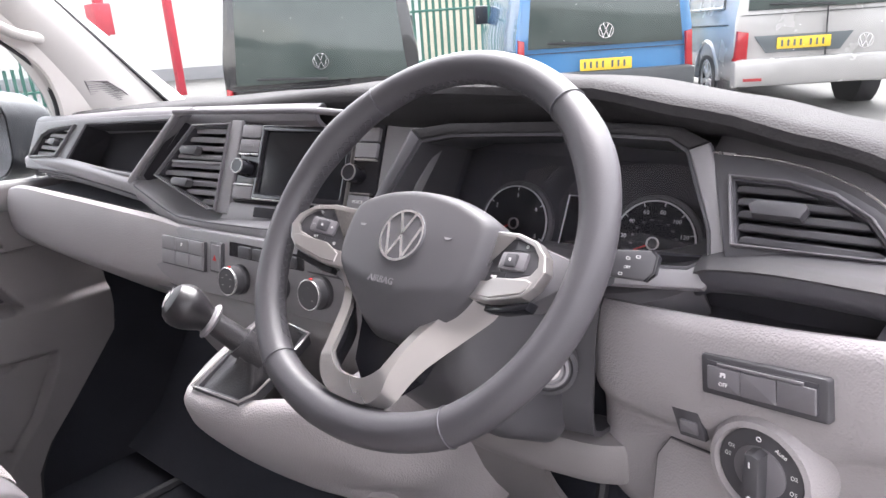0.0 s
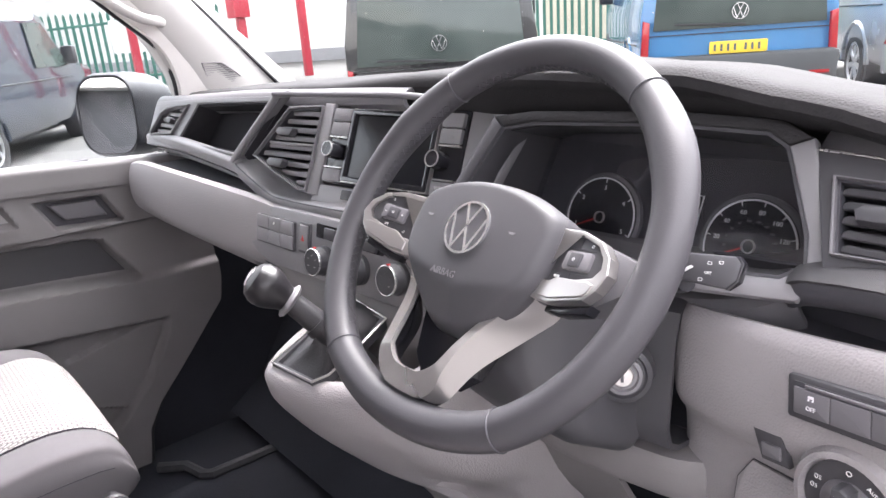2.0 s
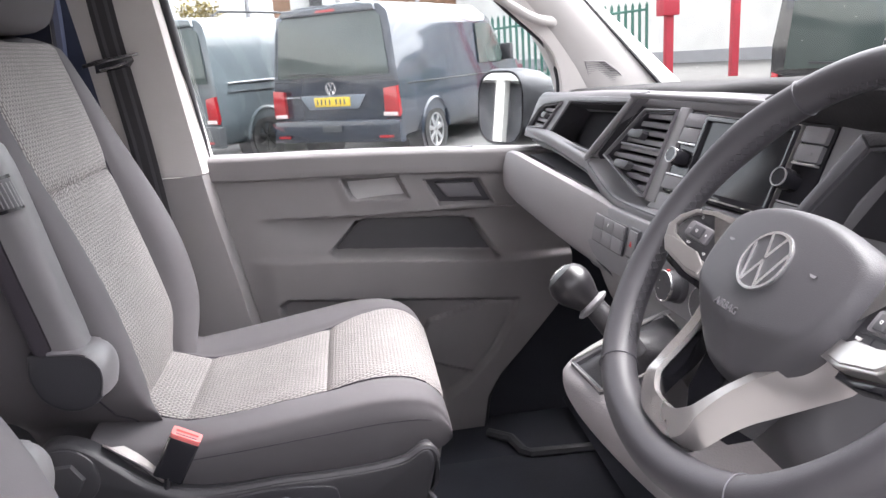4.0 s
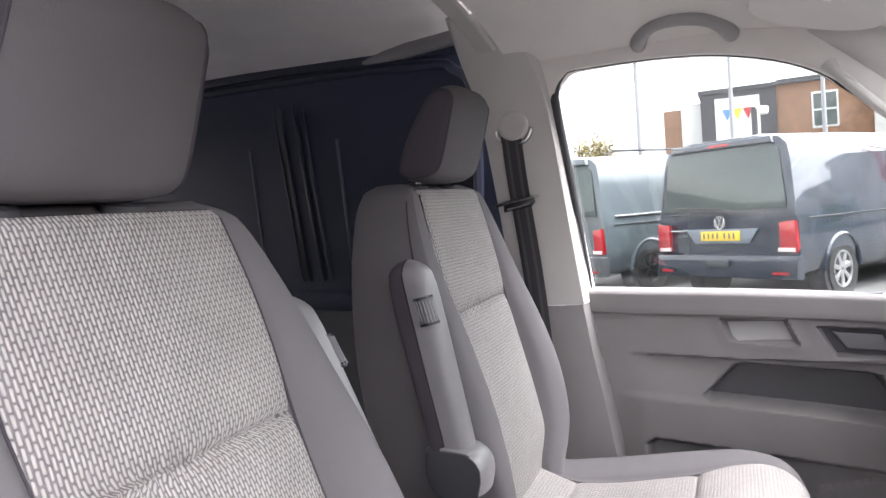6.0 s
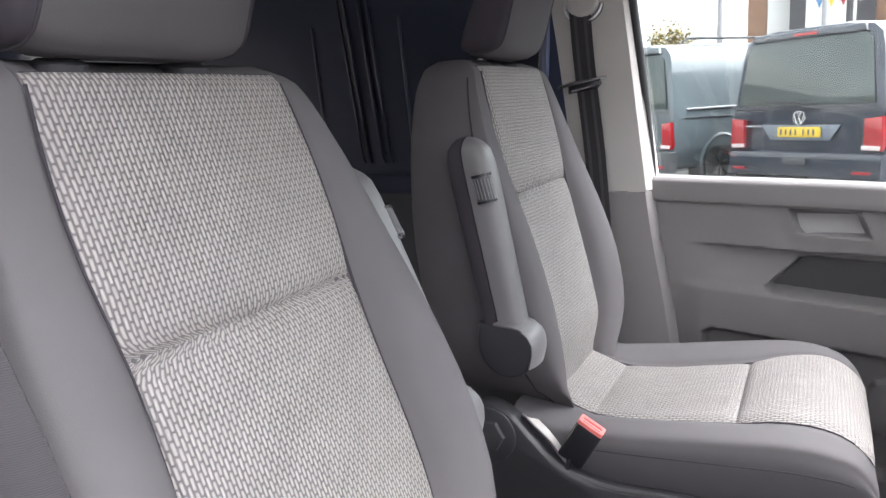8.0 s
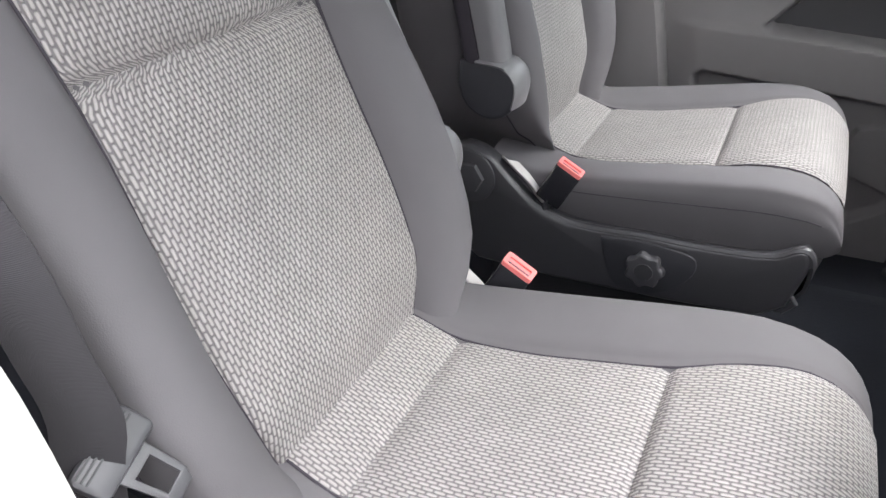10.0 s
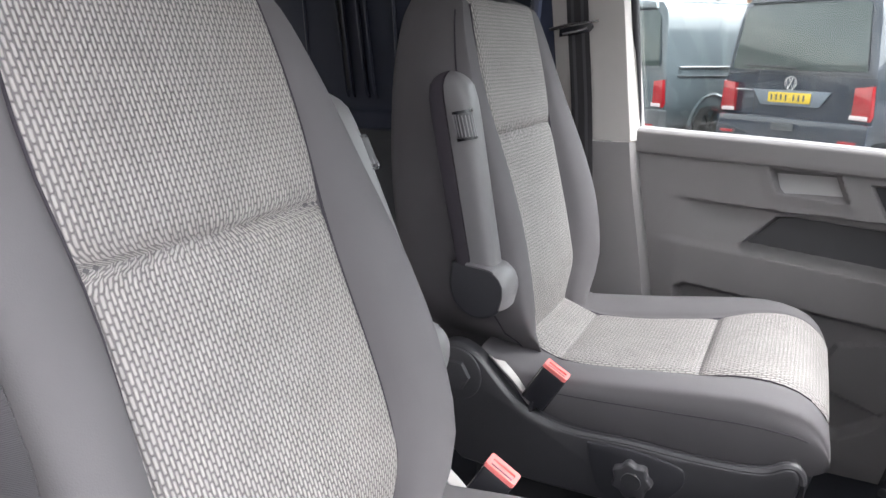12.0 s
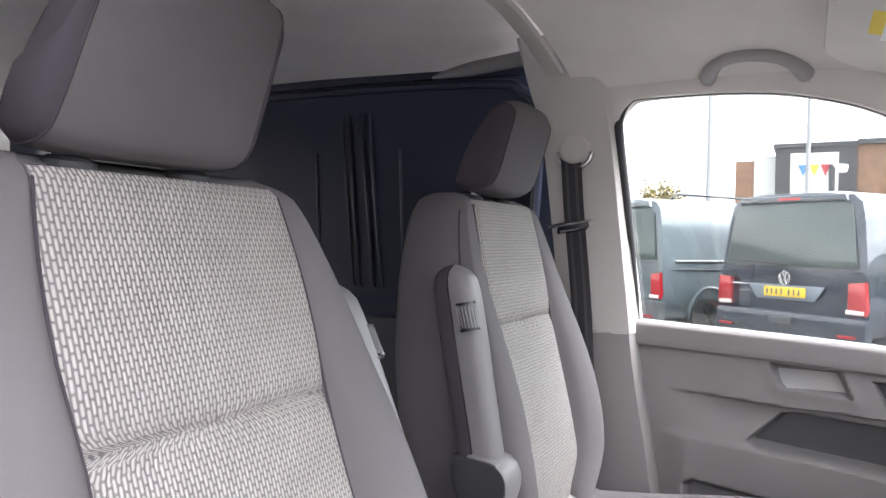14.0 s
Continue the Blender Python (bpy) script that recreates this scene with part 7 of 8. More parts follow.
part("tongue_plate", plate(tm, [(-0.016, -0.010), (0.016, -0.010), (0.013, -0.048), (0.008, -0.056), (-0.008, -0.056), (-0.013, -0.048)], 0.003, 0.0008, 0.003, holes=[[(-0.009, -0.022), (0.009, -0.022), (0.008, -0.046), (-0.008, -0.046)]]), "shield", db, "dark coated belt tongue with an open loop")

# ---- outside ----
def lift(x, y):
    """The yard rises gently ahead of the van."""
    t = max(0.0, min(1.0, (y - 1.5) / 4.5))
    return GROUND + 0.26 * t * t * (3 - 2 * t)


M.update(
    asphalt=mat("asphalt", (0.085, 0.083, 0.080), 0.85, grain=90, bump=0.004, vary=0.25, spots=0.8),
    navy=mat("dark blue van paint", (0.022, 0.030, 0.045), 0.18, coat=0.8, vary=0.05, spots=2),
    slate=mat("grey van paint", (0.10, 0.12, 0.13), 0.22, coat=0.8, vary=0.05, spots=2),
    black=mat("black van paint", (0.020, 0.020, 0.022), 0.18, coat=0.8, vary=0.05, spots=2),
    blue=mat("bright blue van paint", (0.05, 0.20, 0.42), 0.22, coat=0.8, vary=0.05, spots=2),
    paleblue=mat("pale silver van paint", (0.44, 0.43, 0.42), 0.25, metal=0.3, coat=0.8, vary=0.05, spots=2),
    carglass=mat("dark car glass", (0.060, 0.078, 0.072), 0.07, vary=0.12, spots=2, spec=0.6),
    recess=mat("blue-grey metallic trim", (0.20, 0.23, 0.27), 0.35, metal=0.3, vary=0.05),
    lamp=mat("red lamp glass", (0.38, 0.012, 0.018), 0.15, coat=0.6, vary=0.1, spots=12),
    lampclear=mat("clear lamp glass", (0.70, 0.60, 0.58), 0.15, vary=0.05),
    plate=mat("yellow number plate", (0.78, 0.54, 0.04), 0.4, vary=0.04),
    tyre=mat("tyre rubber", (0.016, 0.016, 0.016), 0.8, vary=0.15),
    alloy=mat("silver wheel", (0.55, 0.55, 0.56), 0.3, metal=0.9, vary=0.06),
    bumper=mat("grey bumper plastic", (0.07, 0.075, 0.08), 0.5, vary=0.08),
    whitewall=mat("white rendered wall", (0.68, 0.67, 0.64), 0.9, grain=30, bump=0.003, vary=0.08, spots=1.5),
    redpost=mat("red painted steel", (0.42, 0.03, 0.05), 0.45, vary=0.1),
    green=mat("green painted fence", (0.03, 0.13, 0.10), 0.6, vary=0.15),
    cladding=mat("dark grey cladding", (0.05, 0.05, 0.055), 0.6, vary=0.1),
    brick=mat("brown brick", (0.25, 0.14, 0.085), 0.9, grain=14, bump=0.004, vary=0.2, spots=4),
    pole=mat("grey lamp post", (0.30, 0.30, 0.31), 0.6, vary=0.1),
    grass=mat("grass", (0.09, 0.15, 0.03), 0.9, grain=40, bump=0.02, vary=0.35, spots=3),
    leaf=mat("autumn leaf", (0.22, 0.17, 0.05), 0.8, vary=0.3, spots=3),
    cream=mat("cream wall", (0.62, 0.57, 0.46), 0.9, vary=0.1, spots=1.0),
)
bm = bmesh.new()
n = 60
grid = []
for i in range(n + 1):
    row = []
    for j in range(n + 1):
        u, v = i / n * 2 - 1, j / n * 2 - 1
        x, y = 400 * math.copysign(abs(u) ** 4, u), 400 * math.copysign(abs(v) ** 4, v)
        row.append((x, y, lift(x, y)))
    grid.append(row)
structure("ground", loft(grid), "asphalt", "dark asphalt yard with parked vans")


def parked_van(pos, heading, paint, label, L=4.9, Wd=1.88, H=1.95, win=(1.12, 1.80), plate_z=0.80, plate_x=0.0, plate_w=0.52, lamp=(0.62, 0.98), lamp_w=0.16, logo_z=0.98, logo_x=0.0, split=False, handle=True, bump_paint=None, recess=True, lower=None, big_glass=True, side_win=True, rim="alloy", press=True, rails=False):
    """A parked van, its rear at pos, nose along heading (degrees to the left of +y)."""
    gz = lift(*pos)
    van = thing("parked_van", (pos[0], pos[1], gz), label, "van", turn=heading)
    R = van.matrix_basis
    w = Wd / 2

    def sect(y, k, roof, low, drop=0.0):
        """A section across the van at y: half outline mirrored."""
        h = [(w * 0.86 * k, low), (w * 0.975 * k, low + 0.10), (w * k, 0.62), (w * 0.995 * k, 0.95), (w * 0.965 * k, 1.12), (w * 0.90 * k, roof - 0.30), (w * 0.86 * k, roof - 0.12), (w * 0.76 * k, roof - 0.035), (w * 0.45 * k, roof)]
        return [(x, y, z) for x, z in h] + [(-x, y, z) for x, z in h[::-1]]
    rows = [sect(0.03, 0.95, H - 0.06, 0.42), sect(0.05, 0.985, H - 0.02, 0.33), sect(0.20, 1.0, H, 0.30), sect(1.5, 1.0, H + 0.01, 0.28), sect(L - 2.0, 1.0, H, 0.28)]
    rows += [sect(L - 1.55, 0.985, H - 0.10, 0.28), sect(L - 1.05, 0.97, H - 0.55, 0.28), sect(L - 0.85, 0.96, 1.18, 0.28), sect(L - 0.25, 0.93, 1.02, 0.30), sect(L, 0.80, 0.80, 0.36)]
    rows[-3:] = [[(x, y, min(z, cap)) for x, y, z in r] for r, cap in zip(rows[-3:], (1.16, 1.02, 0.82))]
    rows[:3] = [[(x, y + 0.09 * max(0.0, z - 1.05) + 0.03 * (abs(x) / w) ** 3, z) for x, y, z in r] for r in rows[:3]]
    T = lambda bm: (bmesh.ops.transform(bm, matrix=R, verts=bm.verts), bm)[1]
    part("body", T(loft(rows, True, True)), paint, van, smooth=45)
    back = Matrix(((1, 0, 0, 0), (0, 0, -1, 0.03), (0, 1, 0, 0), (0, 0, 0, 1)))
    lean = lambda z: 0.09 * max(0.0, z - 1.05)
    def on_back(pts, depth, start=0.0, bev=0.004, holes=()):
        bm = plate(back, pts, depth, bev, start, holes=holes)
        for v in bm.verts:
            v.co.y += lean(v.co.z) + 0.03 * (abs(v.co.x) / w) ** 3
        return T(bm)
    gw = w * 0.86
    part("rear_window", on_back([(-gw, win[0]), (gw, win[0]), (gw * 0.99, win[0] + 0.1), (gw * 0.90, win[1] - 0.06), (gw * 0.80, win[1]), (-gw * 0.80, win[1]), (-gw * 0.90, win[1] - 0.06), (-gw * 0.99, win[0] + 0.1)], 0.012, 0.010), "carglass", van, "dark tinted rear window")
    part("tailgate_line", on_back([(-w * 0.93, win[0] - 0.05), (w * 0.93, win[0] - 0.05), (w * 0.93, win[0] - 0.042), (-w * 0.93, win[0] - 0.042)], 0.006, 0.008, 0), "rubber", van)
    part("wiper", T(tube([(0.05, -0.01 + lean(win[0]), win[0] + 0.02), (-gw * 0.75, 0.0 + lean(win[0]), win[0] + 0.05)], 0.010, 6)), "rubber", van)
    part("spoiler", on_back([(-gw * 0.84, H - 0.125), (gw * 0.84, H - 0.125), (gw * 0.80, H - 0.045), (-gw * 0.80, H - 0.045)], 0.05, 0.0, 0.015), paint, van)
    part("brake_light", on_back([(-0.14, H - 0.10), (0.14, H - 0.10), (0.13, H - 0.072), (-0.13, H - 0.072)], 0.012, 0.045), "lamp", van, "red high brake light")
    for s in (-1, 1):
        pts = [(s * (w * 0.985 - lamp_w), lamp[0] + 0.01), (s * (w * 0.965), lamp[0]), (s * w * 0.985, lamp[0] + 0.05), (s * w * 0.965, lamp[1]), (s * (w * 0.965 - lamp_w * 0.9), lamp[1] - 0.02)]
        tl_ = part("tail_light", on_back(pts, 0.10, -0.065, 0.012), "lamp", van, "red tail light")
        part("reverse_light", on_back([(s * (w * 0.97 - lamp_w), lamp[0] + 0.015), (s * (w * 0.955), lamp[0] + 0.01), (s * (w * 0.955), lamp[0] + 0.055), (s * (w * 0.97 - lamp_w), lamp[0] + 0.06)], 0.012, 0.030), "lampclear", tl_)
        part("wheel_arch", T(tube([(s * (w - 0.012), 0.95 + 0.40 * math.cos(q), 0.34 + 0.40 * math.sin(q)) for q in (math.pi * i / 16 for i in range(17))], 0.028, 6)), bump_paint or paint, van)
        if side_win:
            part("side_window", T(loft([[(s * (w * 0.975), 0.35, win[0] + 0.02), (s * w * 0.975, L - 1.25, win[0] - 0.02)], [(s * (w * 0.905), 0.45, win[1] - 0.16), (s * w * 0.905, L - 1.75, win[1] - 0.16)]], thick=0.012)), "carglass", van, "dark side glass")
        else:
            part("side_window", T(loft([[(s * (w * 0.978), L - 2.35, win[0] + 0.0), (s * w * 0.975, L - 1.25, win[0] - 0.02)], [(s * (w * 0.908), L - 2.30, win[1] - 0.16), (s * w * 0.905, L - 1.75, win[1] - 0.16)]], thick=0.012)), "carglass", van, "dark cab side glass")
            if press:
                part("panel_pressing", T(tube([(s * (w * 0.982), 0.45, win[0] + 0.04), (s * (w * 0.982), 1.9, win[0] + 0.03), (s * (w * 0.925), 1.9, win[1] - 0.2), (s * (w * 0.925), 0.5, win[1] - 0.2)], 0.014, 6, closed=True)), paint, van)
        if rails:
            part("roof_rail", T(tube([(s * w * 0.70, 0.5, H + 0.005), (s * w * 0.70, 0.6, H + 0.06), (s * w * 0.70, L - 2.3, H + 0.06), (s * w * 0.70, L - 2.2, H + 0.005)], 0.016, 8)), "rubber", van)
            part("slide_rail", T(tube([(s * w * 0.985, 0.3, win[0] - 0.02), (s * w * 0.985, 2.4, win[0] - 0.03)], 0.014, 6)), "alloy", van)
        part("waist_line", T(tube([(s * w * 1.0, 0.25, win[0] - 0.13), (s * w * 1.0, L - 1.2, win[0] - 0.17)], 0.008, 6)), "rubber", van)
        part("door_mirror", T(block((s * (w + 0.03) - 0.09, L - 1.35, 1.10), (s * (w + 0.03) + 0.09, L - 1.20, 1.35), 0.03)), "rubber", van)
        for wy in (0.95, L - 0.95):
            hub = Matrix.Translation((s * (w - 0.11), wy, 0.33)) @ Matrix.Rotation(s * math.pi / 2, 4, "Y")
            whl = part("wheel", T(lathe(hub, [(0.20, -0.10), (0.31, -0.10), (0.33, -0.06), (0.33, 0.06), (0.31, 0.105), (0.22, 0.11), (0.215, 0.085)], 32)), "tyre", van)
            bm = plate(hub, ring_pts(0, 0, 0.22, n=32), 0.02, 0.004, 0.088, holes=[ring_pts(0, 0, 0.195, n=32)])
            for q in range(7):
                sp_ = hub @ Matrix.Rotation(2 * math.pi * q / 7, 4, "Z")
                plate(sp_, [(0.02, -0.022), (0.20, -0.030), (0.20, 0.030), (0.02, 0.022)], 0.025, 0.005, 0.075, bm=bm)
            part("rim", T(bm), rim, whl)
            part("arch_shadow", T(lathe(hub, [(0.385, -0.12), (0.385, 0.085), (0.33, 0.085)], 28)), "rubber", van)
    part("rear_bumper", on_back([(-w * 0.99, 0.30), (w * 0.99, 0.30), (w * 1.0, 0.56), (w * 0.93, 0.58), (-w * 0.93, 0.58), (-w * 1.0, 0.56)], 0.13, -0.05, 0.03), bump_paint or "bumper", van, "rear bumper")
    if recess:
        part("plate_recess", on_back([(plate_x - 0.48, plate_z + 0.08), (plate_x + 0.48, plate_z + 0.08), (plate_x + 0.36, plate_z - 0.09), (plate_x - 0.36, plate_z - 0.09)], 0.010, 0.008), "recess" if recess == "pale" else "slate", van)
    pl = part("number_plate", on_back(rounded(plate_x - plate_w / 2, plate_z - 0.056, plate_x + plate_w / 2, plate_z + 0.056, 0.01, 2), 0.012, 0.022, 0.002), "plate", van, "yellow rear number plate with plain dark bars")
    bars = bmesh.new()
    for i in range(7):
        x0 = plate_x - plate_w * 0.43 + i * plate_w * 0.116 + (0.035 if i > 3 else 0)
        one = plate(back, [(x0, plate_z - 0.032), (x0 + plate_w * 0.040, plate_z - 0.032), (x0 + plate_w * 0.040, plate_z + 0.032), (x0, plate_z + 0.032)], 0.002, 0, 0.036)
        for v in one.verts:
            v.co.y += lean(v.co.z) + 0.03 * (abs(v.co.x) / w) ** 3
        merge(one, R, bars)
    part("plate_bars", bars, "slate", pl)
    part("badge", emblem(R @ Matrix.Translation((logo_x, 0.012 + lean(logo_z), logo_z)) @ Matrix(((1, 0, 0, 0), (0, 0, -1, 0), (0, 1, 0, 0), (0, 0, 0, 1))), 0.075, tube_r=0.012), "chrome", van, "round chrome badge")
    if handle:
        part("model_strip", on_back([(-w * 0.82, logo_z - 0.10), (-w * 0.52, logo_z - 0.10), (-w * 0.52, logo_z - 0.085), (-w * 0.82, logo_z - 0.085)], 0.006, 0.010, 0), "chrome", van)
        part("tow_cover", on_back(rounded(-0.14, 0.44, 0.14, 0.52, 0.02, 3), 0.014, 0.085), "bumper", van)
    if split:
        part("door_split", on_back([(-0.006, 0.58), (0.006, 0.58), (0.006, H - 0.12), (-0.006, H - 0.12)], 0.01, 0.016, 0), "rubber", van)
    for s in (-1, 1):
        part("reflector", on_back([(s * w * 0.70, 0.36), (s * w * 0.90, 0.36), (s * w * 0.90, 0.39), (s * w * 0.70, 0.39)], 0.008, 0.082, 0.001), "lamp", van)
    return van


parked_van((-8.05, 0.10), 57, "navy", "dark blue panel van parked with its tail towards the cab", side_win=False, recess="pale", plate_z=0.80, logo_z=0.96, win=(1.10, 1.82), lamp=(0.60, 0.96), lamp_w=0.20, bump_paint="navy", press=False)
parked_van((-9.0, -2.15), 57, "slate", "slate grey panel van parked beside a dark blue one", side_win=False, lamp=(0.60, 0.95), rim="tyre", press=False, rails=True)
parked_van((-4.45, 4.65), 45, "black", "black van with a dusty dark rear window", L=4.6, H=1.86, win=(0.74, 1.70), plate_z=0.55, logo_z=0.92, lamp=(0.55, 0.72), lamp_w=0.06, recess=False, handle=False)
parked_van((-2.60, 6.75), 42, "blue", "bright blue van with a dark rear window", L=4.5, Wd=1.80, H=1.83, win=(0.82, 1.70), plate_z=0.64, logo_z=0.96, lamp=(0.52, 0.92), lamp_w=0.07, recess=False, handle=False)
parked_van((-0.95, 8.25), 36, "paleblue", "silver van with twin rear doors", L=4.4, Wd=1.79, H=1.84, win=(1.05, 1.62), plate_x=-0.22, plate_z=0.72, logo_x=0.38, logo_z=0.70, lamp=(0.52, 0.86), lamp_w=0.12, split=True, handle=False, side_win=False, bump_paint="paleblue")

# white showroom wall with red posts, cream building and green palisade fence behind the vans
back_wall = thing("white_building", (-20.0, 16.0, 0.3), "low white rendered building beyond the yard", "building")
HB = Matrix(((math.cos(radians(38)), -math.sin(radians(38)), 0, -20), (math.sin(radians(38)), math.cos(radians(38)), 0, 14.0), (0, 0, 1, 0.3), (0, 0, 0, 1)))
part("wall", block((-14, 0, 0), (4.2, 6, 4.2), m=HB), "whitewall", back_wall)
part("roof", block((-14.2, -0.2, 4.2), (4.4, 6.2, 4.4), m=HB), "cladding", back_wall)
part("plinth", block((-14, -0.06, 0), (4.2, 0.0, 0.45), m=HB), "pole", back_wall)
cream = thing("cream_building", (-13, 18, 0.3), "cream rendered building with a grey doorway", "building")
part("wall", block((4.4, 1.0, 0), (16, 8, 3.6), m=HB), "cream", cream)
part("roof", block((4.2, 0.8, 3.6), (16.2, 8.2, 3.8), m=HB), "pole", cream)
part("door", block((5.2, 0.95, 0), (6.4, 1.0, 2.3), m=HB), "whitewall", cream)


def posts(x, y, h, w=0.10):
    p = thing("red_post", (x, y, lift(x, y)), "red painted steel post at the edge of the yard", "post", "red posts")
    part("shaft", block((x - w / 2, y - w / 2, lift(x, y)), (x + w / 2, y + w / 2, h), 0.01), "redpost", p)
    return p


posts(-14.5, 8.98, 4.0, 0.16)
p1 = posts(-13.9, 7.15, 4.0, 0.16)
part("control_box", block((-14.1, 6.95, 1.75), (-13.7, 7.3, 2.35), 0.02), "redpost", p1, "red box on the post")
posts(-14.0, 4.9, 3.6, 0.14)


def fence(x0, y0, x1, y1, h):
    """Palisade fence: pointed pales on two rails."""
    f = thing("palisade_fence", (x0, y0, lift(x0, y0)), "green steel palisade fence with pointed pales", "fence", "green fences")
    d = Vector((x1 - x0, y1 - y0, 0))
    count = min(70, int(d.length / 0.16))
    turn_ = math.degrees(math.atan2(d.y, d.x))
    pale = None
    for i in range(count + 1):
        p = Vector((x0, y0, lift(x0, y0))) + d * i / count
        if pale is None:
            pale = part("pale", plate(pose(p.x, p.y, p.z, 90, 0, turn_), [(-0.035, -0.03), (0.035, -0.03), (0.035, h - 0.08), (0.0, h), (-0.035, h - 0.08)], 0.02), "green", f, smooth=0)
            first = p
        else:
            o = new("pale", pale.data)
            o.parent = f
            o.location = p - first
    for z in (0.35, h - 0.4):
        part("rail", tube([(x0, y0, lift(x0, y0) + z), (x1, y1, lift(x1, y1) + z)], 0.03, 6), "green", f)


fence(-13.9, 10.2, -11.6, 12.0, 1.9)
fence(-19.0, 2.6, -15.6, 7.4, 2.0)
fence(-11.4, 13.0, -4.5, 17.0, 1.9)
sign = thing("sign_board", (-15.6, 5.3, 1.2), "white board with a small yellow mark on the green fence", "sign")
part("board", plate(pose(-15.9, 5.6, 1.55, 90, 0, 54.7), rounded(-0.55, -0.35, 0.55, 0.35, 0.02, 2), 0.03, 0, 0.02), "whitewall", sign)
part("mark", plate(pose(-15.9, 5.6, 1.55, 90, 0, 54.7), [(-0.12, 0.12), (0.12, 0.12), (0.06, 0.2), (-0.06, 0.2)], 0.004, 0, 0.052), "yellow", sign)

# dark clad building with a bright poster, brick building and lamp posts, past the passenger's window
hall = thing("clad_building", (-34, 2, 0.1), "flat-roofed dark clad building with a white poster panel", "building")
part("wall", block((-41, -0.92, 0.1), (-31, 1.98, 5.45)), "cladding", hall)
part("roof", block((-41.2, -1.0, 5.45), (-30.9, 1.98, 5.62)), "cladding", hall)
part("end_wall", block((-41, -1.75, 0.1), (-31.6, -0.92, 5.2)), "whitewall", hall, "white end wall")
part("end_pier", block((-36, -2.5, 0.1), (-31.8, -1.76, 5.05)), "brick", hall, "brown brick end")
part("poster_panel", block((-31.0, -0.36, 2.4), (-30.9, 1.35, 5.2)), "whitewall", hall, "white poster panel")
for c, y in (("blue", 0.10), ("plate", 0.50), ("lamp", 0.90)):
    part("pennant", plate(SIDE @ Matrix.Translation((0, 0, -30.9)), [(y - 0.19, 4.72), (y + 0.19, 4.72), (y, 4.24)], 0.02), c, hall)
for i in range(13):
    y = -0.88 + i * 0.225
    part("cladding_rib", block((-31.0, y, 0.1), (-30.97, y + 0.06, 5.45 if y < -0.45 or y > 1.36 else 2.35)), "cladding", hall)
house = thing("brick_building", (-33, 5, 0.1), "brown brick building with white framed windows", "building")
part("wall", block((-40, 2.0, 0.1), (-31.2, 11, 5.5)), "brick", house)
part("roof", block((-40.2, 2.0, 5.5), (-31, 11.2, 5.7)), "cladding", house)
for y in (3.25, 6.2):
    wdw = part("window", block((-31.2, y, 3.6), (-31.15, y + 0.95, 5.05)), "whitewall", house, "white framed window")
    for a in (0, 1):
        for b in (0, 1):
            part("pane", block((-31.16, y + 0.07 + a * 0.43, 3.68 + b * 0.68), (-31.13, y + 0.45 + a * 0.43, 4.28 + b * 0.68)), "carglass", wdw)
for x, y, h in ((-20.0, -2.17, 7.0), (-22.0, 0.29, 6.0), (-24.0, 2.93, 6.5)):
    lp = thing("lamp_post", (x, y, lift(x, y)), "tall grey lamp post", "lamp post", "lamp posts")
    part("shaft", tube([(x, y, lift(x, y)), (x, y, h)], [0.09, 0.05], 10), "pole", lp)
    part("head", block((x, y - 0.08, h - 0.05), (x + 0.5, y + 0.08, h + 0.06), 0.02), "pole", lp)
cam_post = thing("camera_pole", (-26.0, 1.0, lift(-26, 1.0)), "dark pole with a white dome camera", "security camera")
part("pole", tube([(-26, 1.0, lift(-26, 1.0)), (-26, 1.0, 4.2)], 0.10, 8), "cladding", cam_post)
part("arm", tube([(-26, 1.0, 4.15), (-25.8, 1.25, 4.15)], 0.05, 8), "whitewall", cam_post)
part("dome", lathe(pose(-25.8, 1.3, 4.08), [(0.02, -0.2), (0.13, -0.16), (0.17, 0.0), (0.15, 0.08), (0.02, 0.11)], 16), "whitewall", cam_post)

# showroom behind, seen only in the door mirror
show = thing("showroom", (-3, -14, lift(-3, -14)), "white showroom front with tall dark windows between pillars", "building")
part("wall", block((-16, -18, 0.0), (8, -14.3, 6)), "whitewall", show)
for i in range(6):
    x = -16.0 + i * 4.55
    part("pillar", block((x, -14.3, 0.0), (x + 0.22, -13.9, 2.15)), "whitewall", show)
    part("window", block((x + 0.22, -14.3, 0.35), (x + 4.55, -14.25, 2.1)), "seatplastic", show, "tall dark showroom window")
part("fascia", block((-16, -14.3, 2.15), (8, -13.85, 4.2)), "whitewall", show)


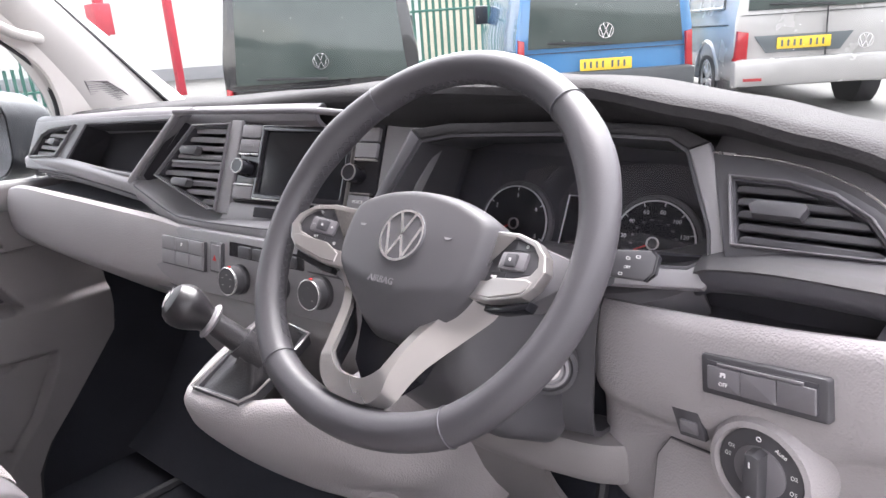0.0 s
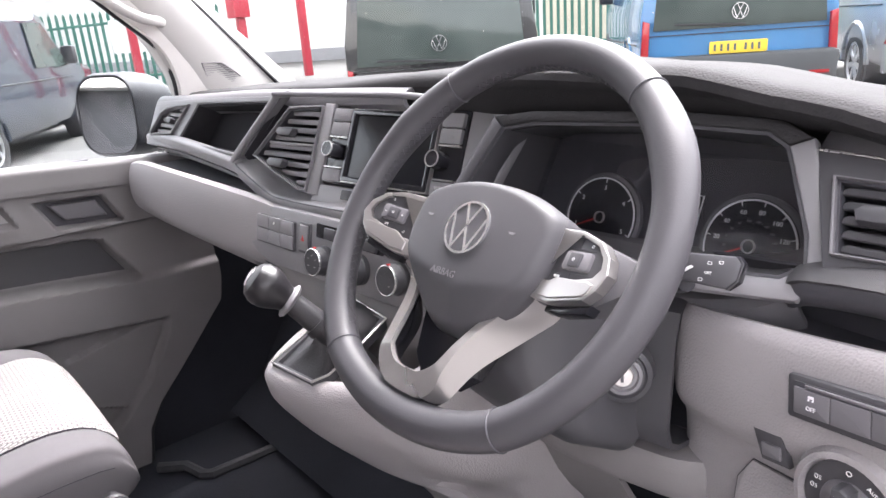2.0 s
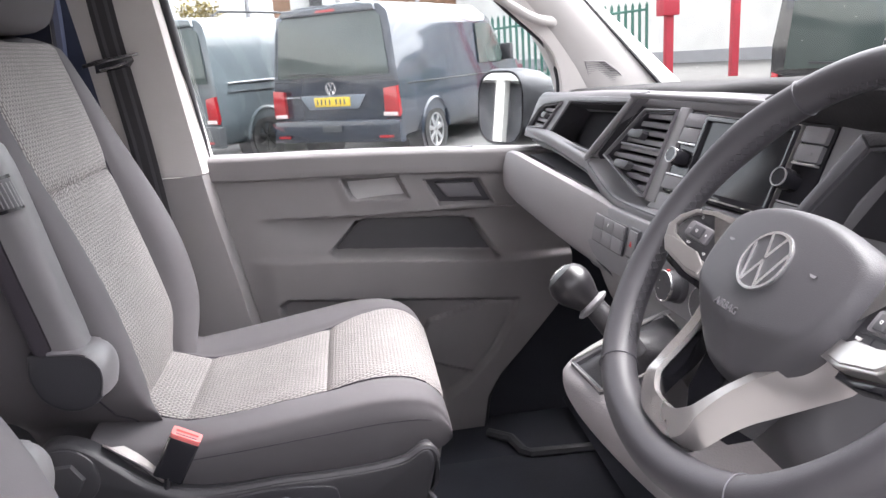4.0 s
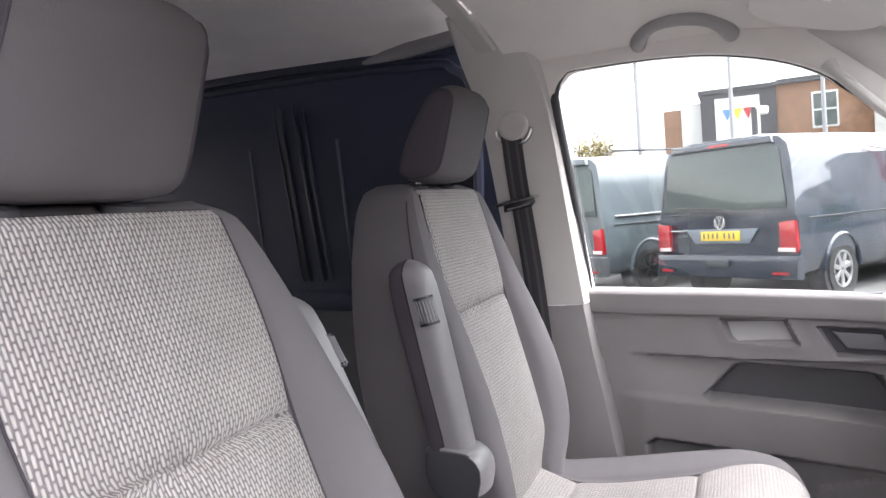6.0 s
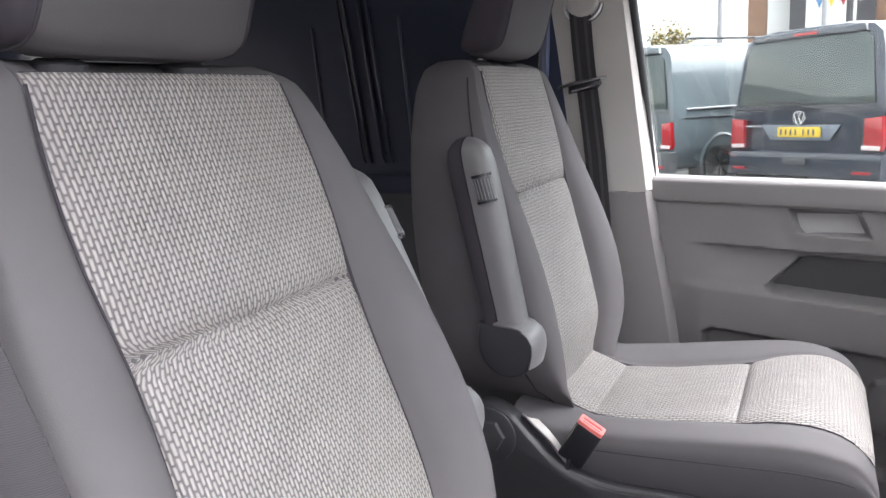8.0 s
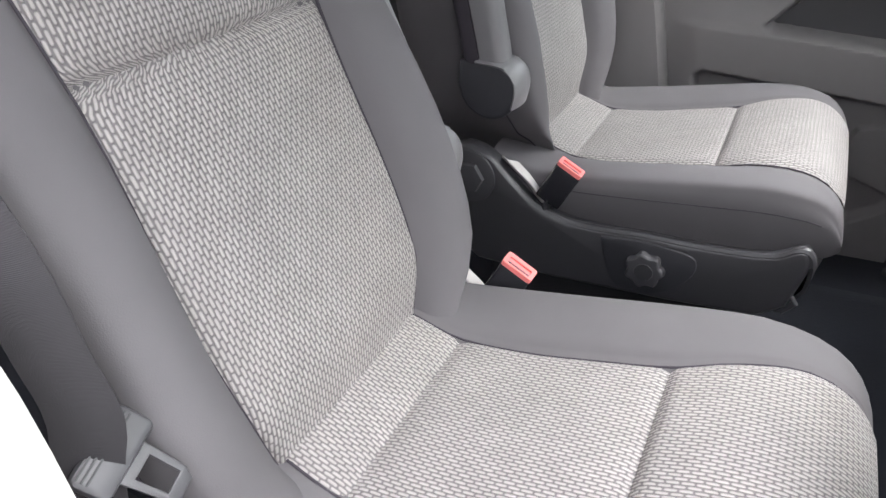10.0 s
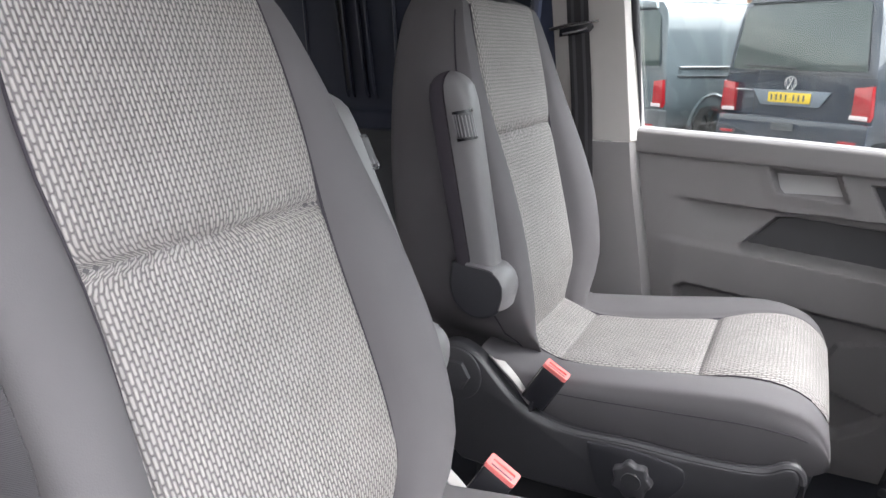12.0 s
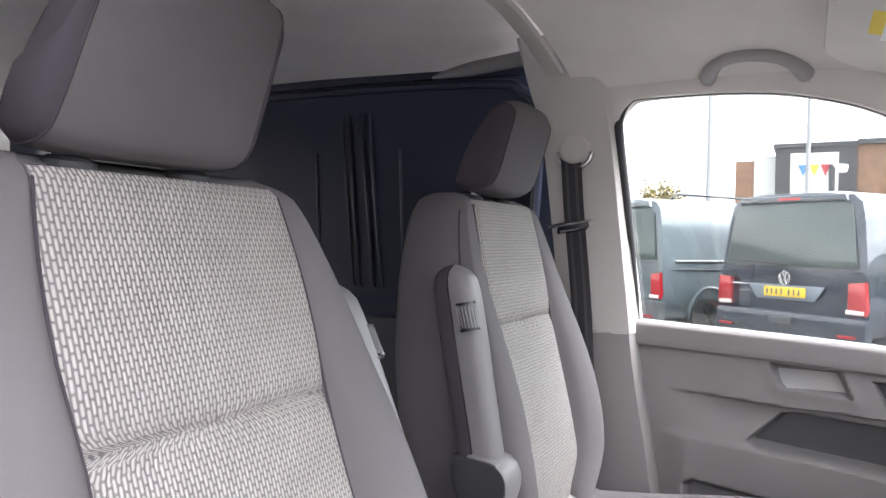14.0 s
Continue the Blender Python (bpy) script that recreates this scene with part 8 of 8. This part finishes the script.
def tree(x, y, h, r, seed):
    """A tapered trunk with limbs and a loose crown of small leaf clumps."""
    rnd = random.Random(seed)
    t = thing("tree", (x, y, lift(x, y)), "distant tree with thin yellow-green autumn leaves", "tree", "far trees")
    z0 = lift(x, y)
    bm = tube([(x, y, z0), (x + 0.1, y, z0 + h * 0.4), (x, y + 0.1, z0 + h * 0.8)], [0.22, 0.15, 0.05], 8)
    tips = []
    for i in range(14):
        a, k = rnd.uniform(0, 6.28), rnd.uniform(0.3, 0.75)
        e = Vector((x + r * math.cos(a) * rnd.uniform(0.4, 0.9), y + r * math.sin(a) * rnd.uniform(0.4, 0.9), z0 + h * (k + rnd.uniform(0.05, 0.25))))
        tube([(x, y, z0 + h * k), tuple((e + Vector((x, y, z0 + h * k))) / 2 + Vector((0, 0, 0.1))), tuple(e)], [0.07, 0.04, 0.015], 6, bm=bm)
        tips.append(e)
    part("trunk", bm, "cladding", t)
    vs, fs = [], []
    for i in range(1500):
        e = rnd.choice(tips)
        c = e + Vector((rnd.gauss(0, r * 0.25), rnd.gauss(0, r * 0.25), rnd.gauss(0, h * 0.08)))
        u, v = Vector((rnd.uniform(-1, 1), rnd.uniform(-1, 1), rnd.uniform(-1, 1))).normalized() * 0.16, Vector((rnd.uniform(-1, 1), rnd.uniform(-1, 1), rnd.uniform(-1, 1))).normalized() * 0.10
        k = len(vs)
        vs += [c - u, c + v, c + u, c - v]
        fs.append((k, k + 1, k + 2, k + 3))
    me = bpy.data.meshes.new("crown")
    me.from_pydata([tuple(p - Vector(t.location)) for p in vs], [], fs)
    me.materials.append(M["leaf"])
    ob = new("crown", me)
    ob.parent = t


tree(-60, -10.6, 6.2, 1.5, 3)
tree(-9.5, 22, 8.0, 3.4, 5)
tree(-5.5, 24, 8.5, 3.6, 6)
tree(3.0, 26, 7.5, 3.2, 8)
verge = block((0.8, 12.5, 0.30), (30, 18, 0.48), 0.05)
structure("verge", verge, "grass", "strip of green grass along the road")

# added unseen wall behind the camera: limits sky light through the driver's door
structure("wall_yard", block((2.9, -7.0, 0.0), (3.1, 8.0, 2.35)), "render", "added plain grey wall, unseen, that blocks side light")
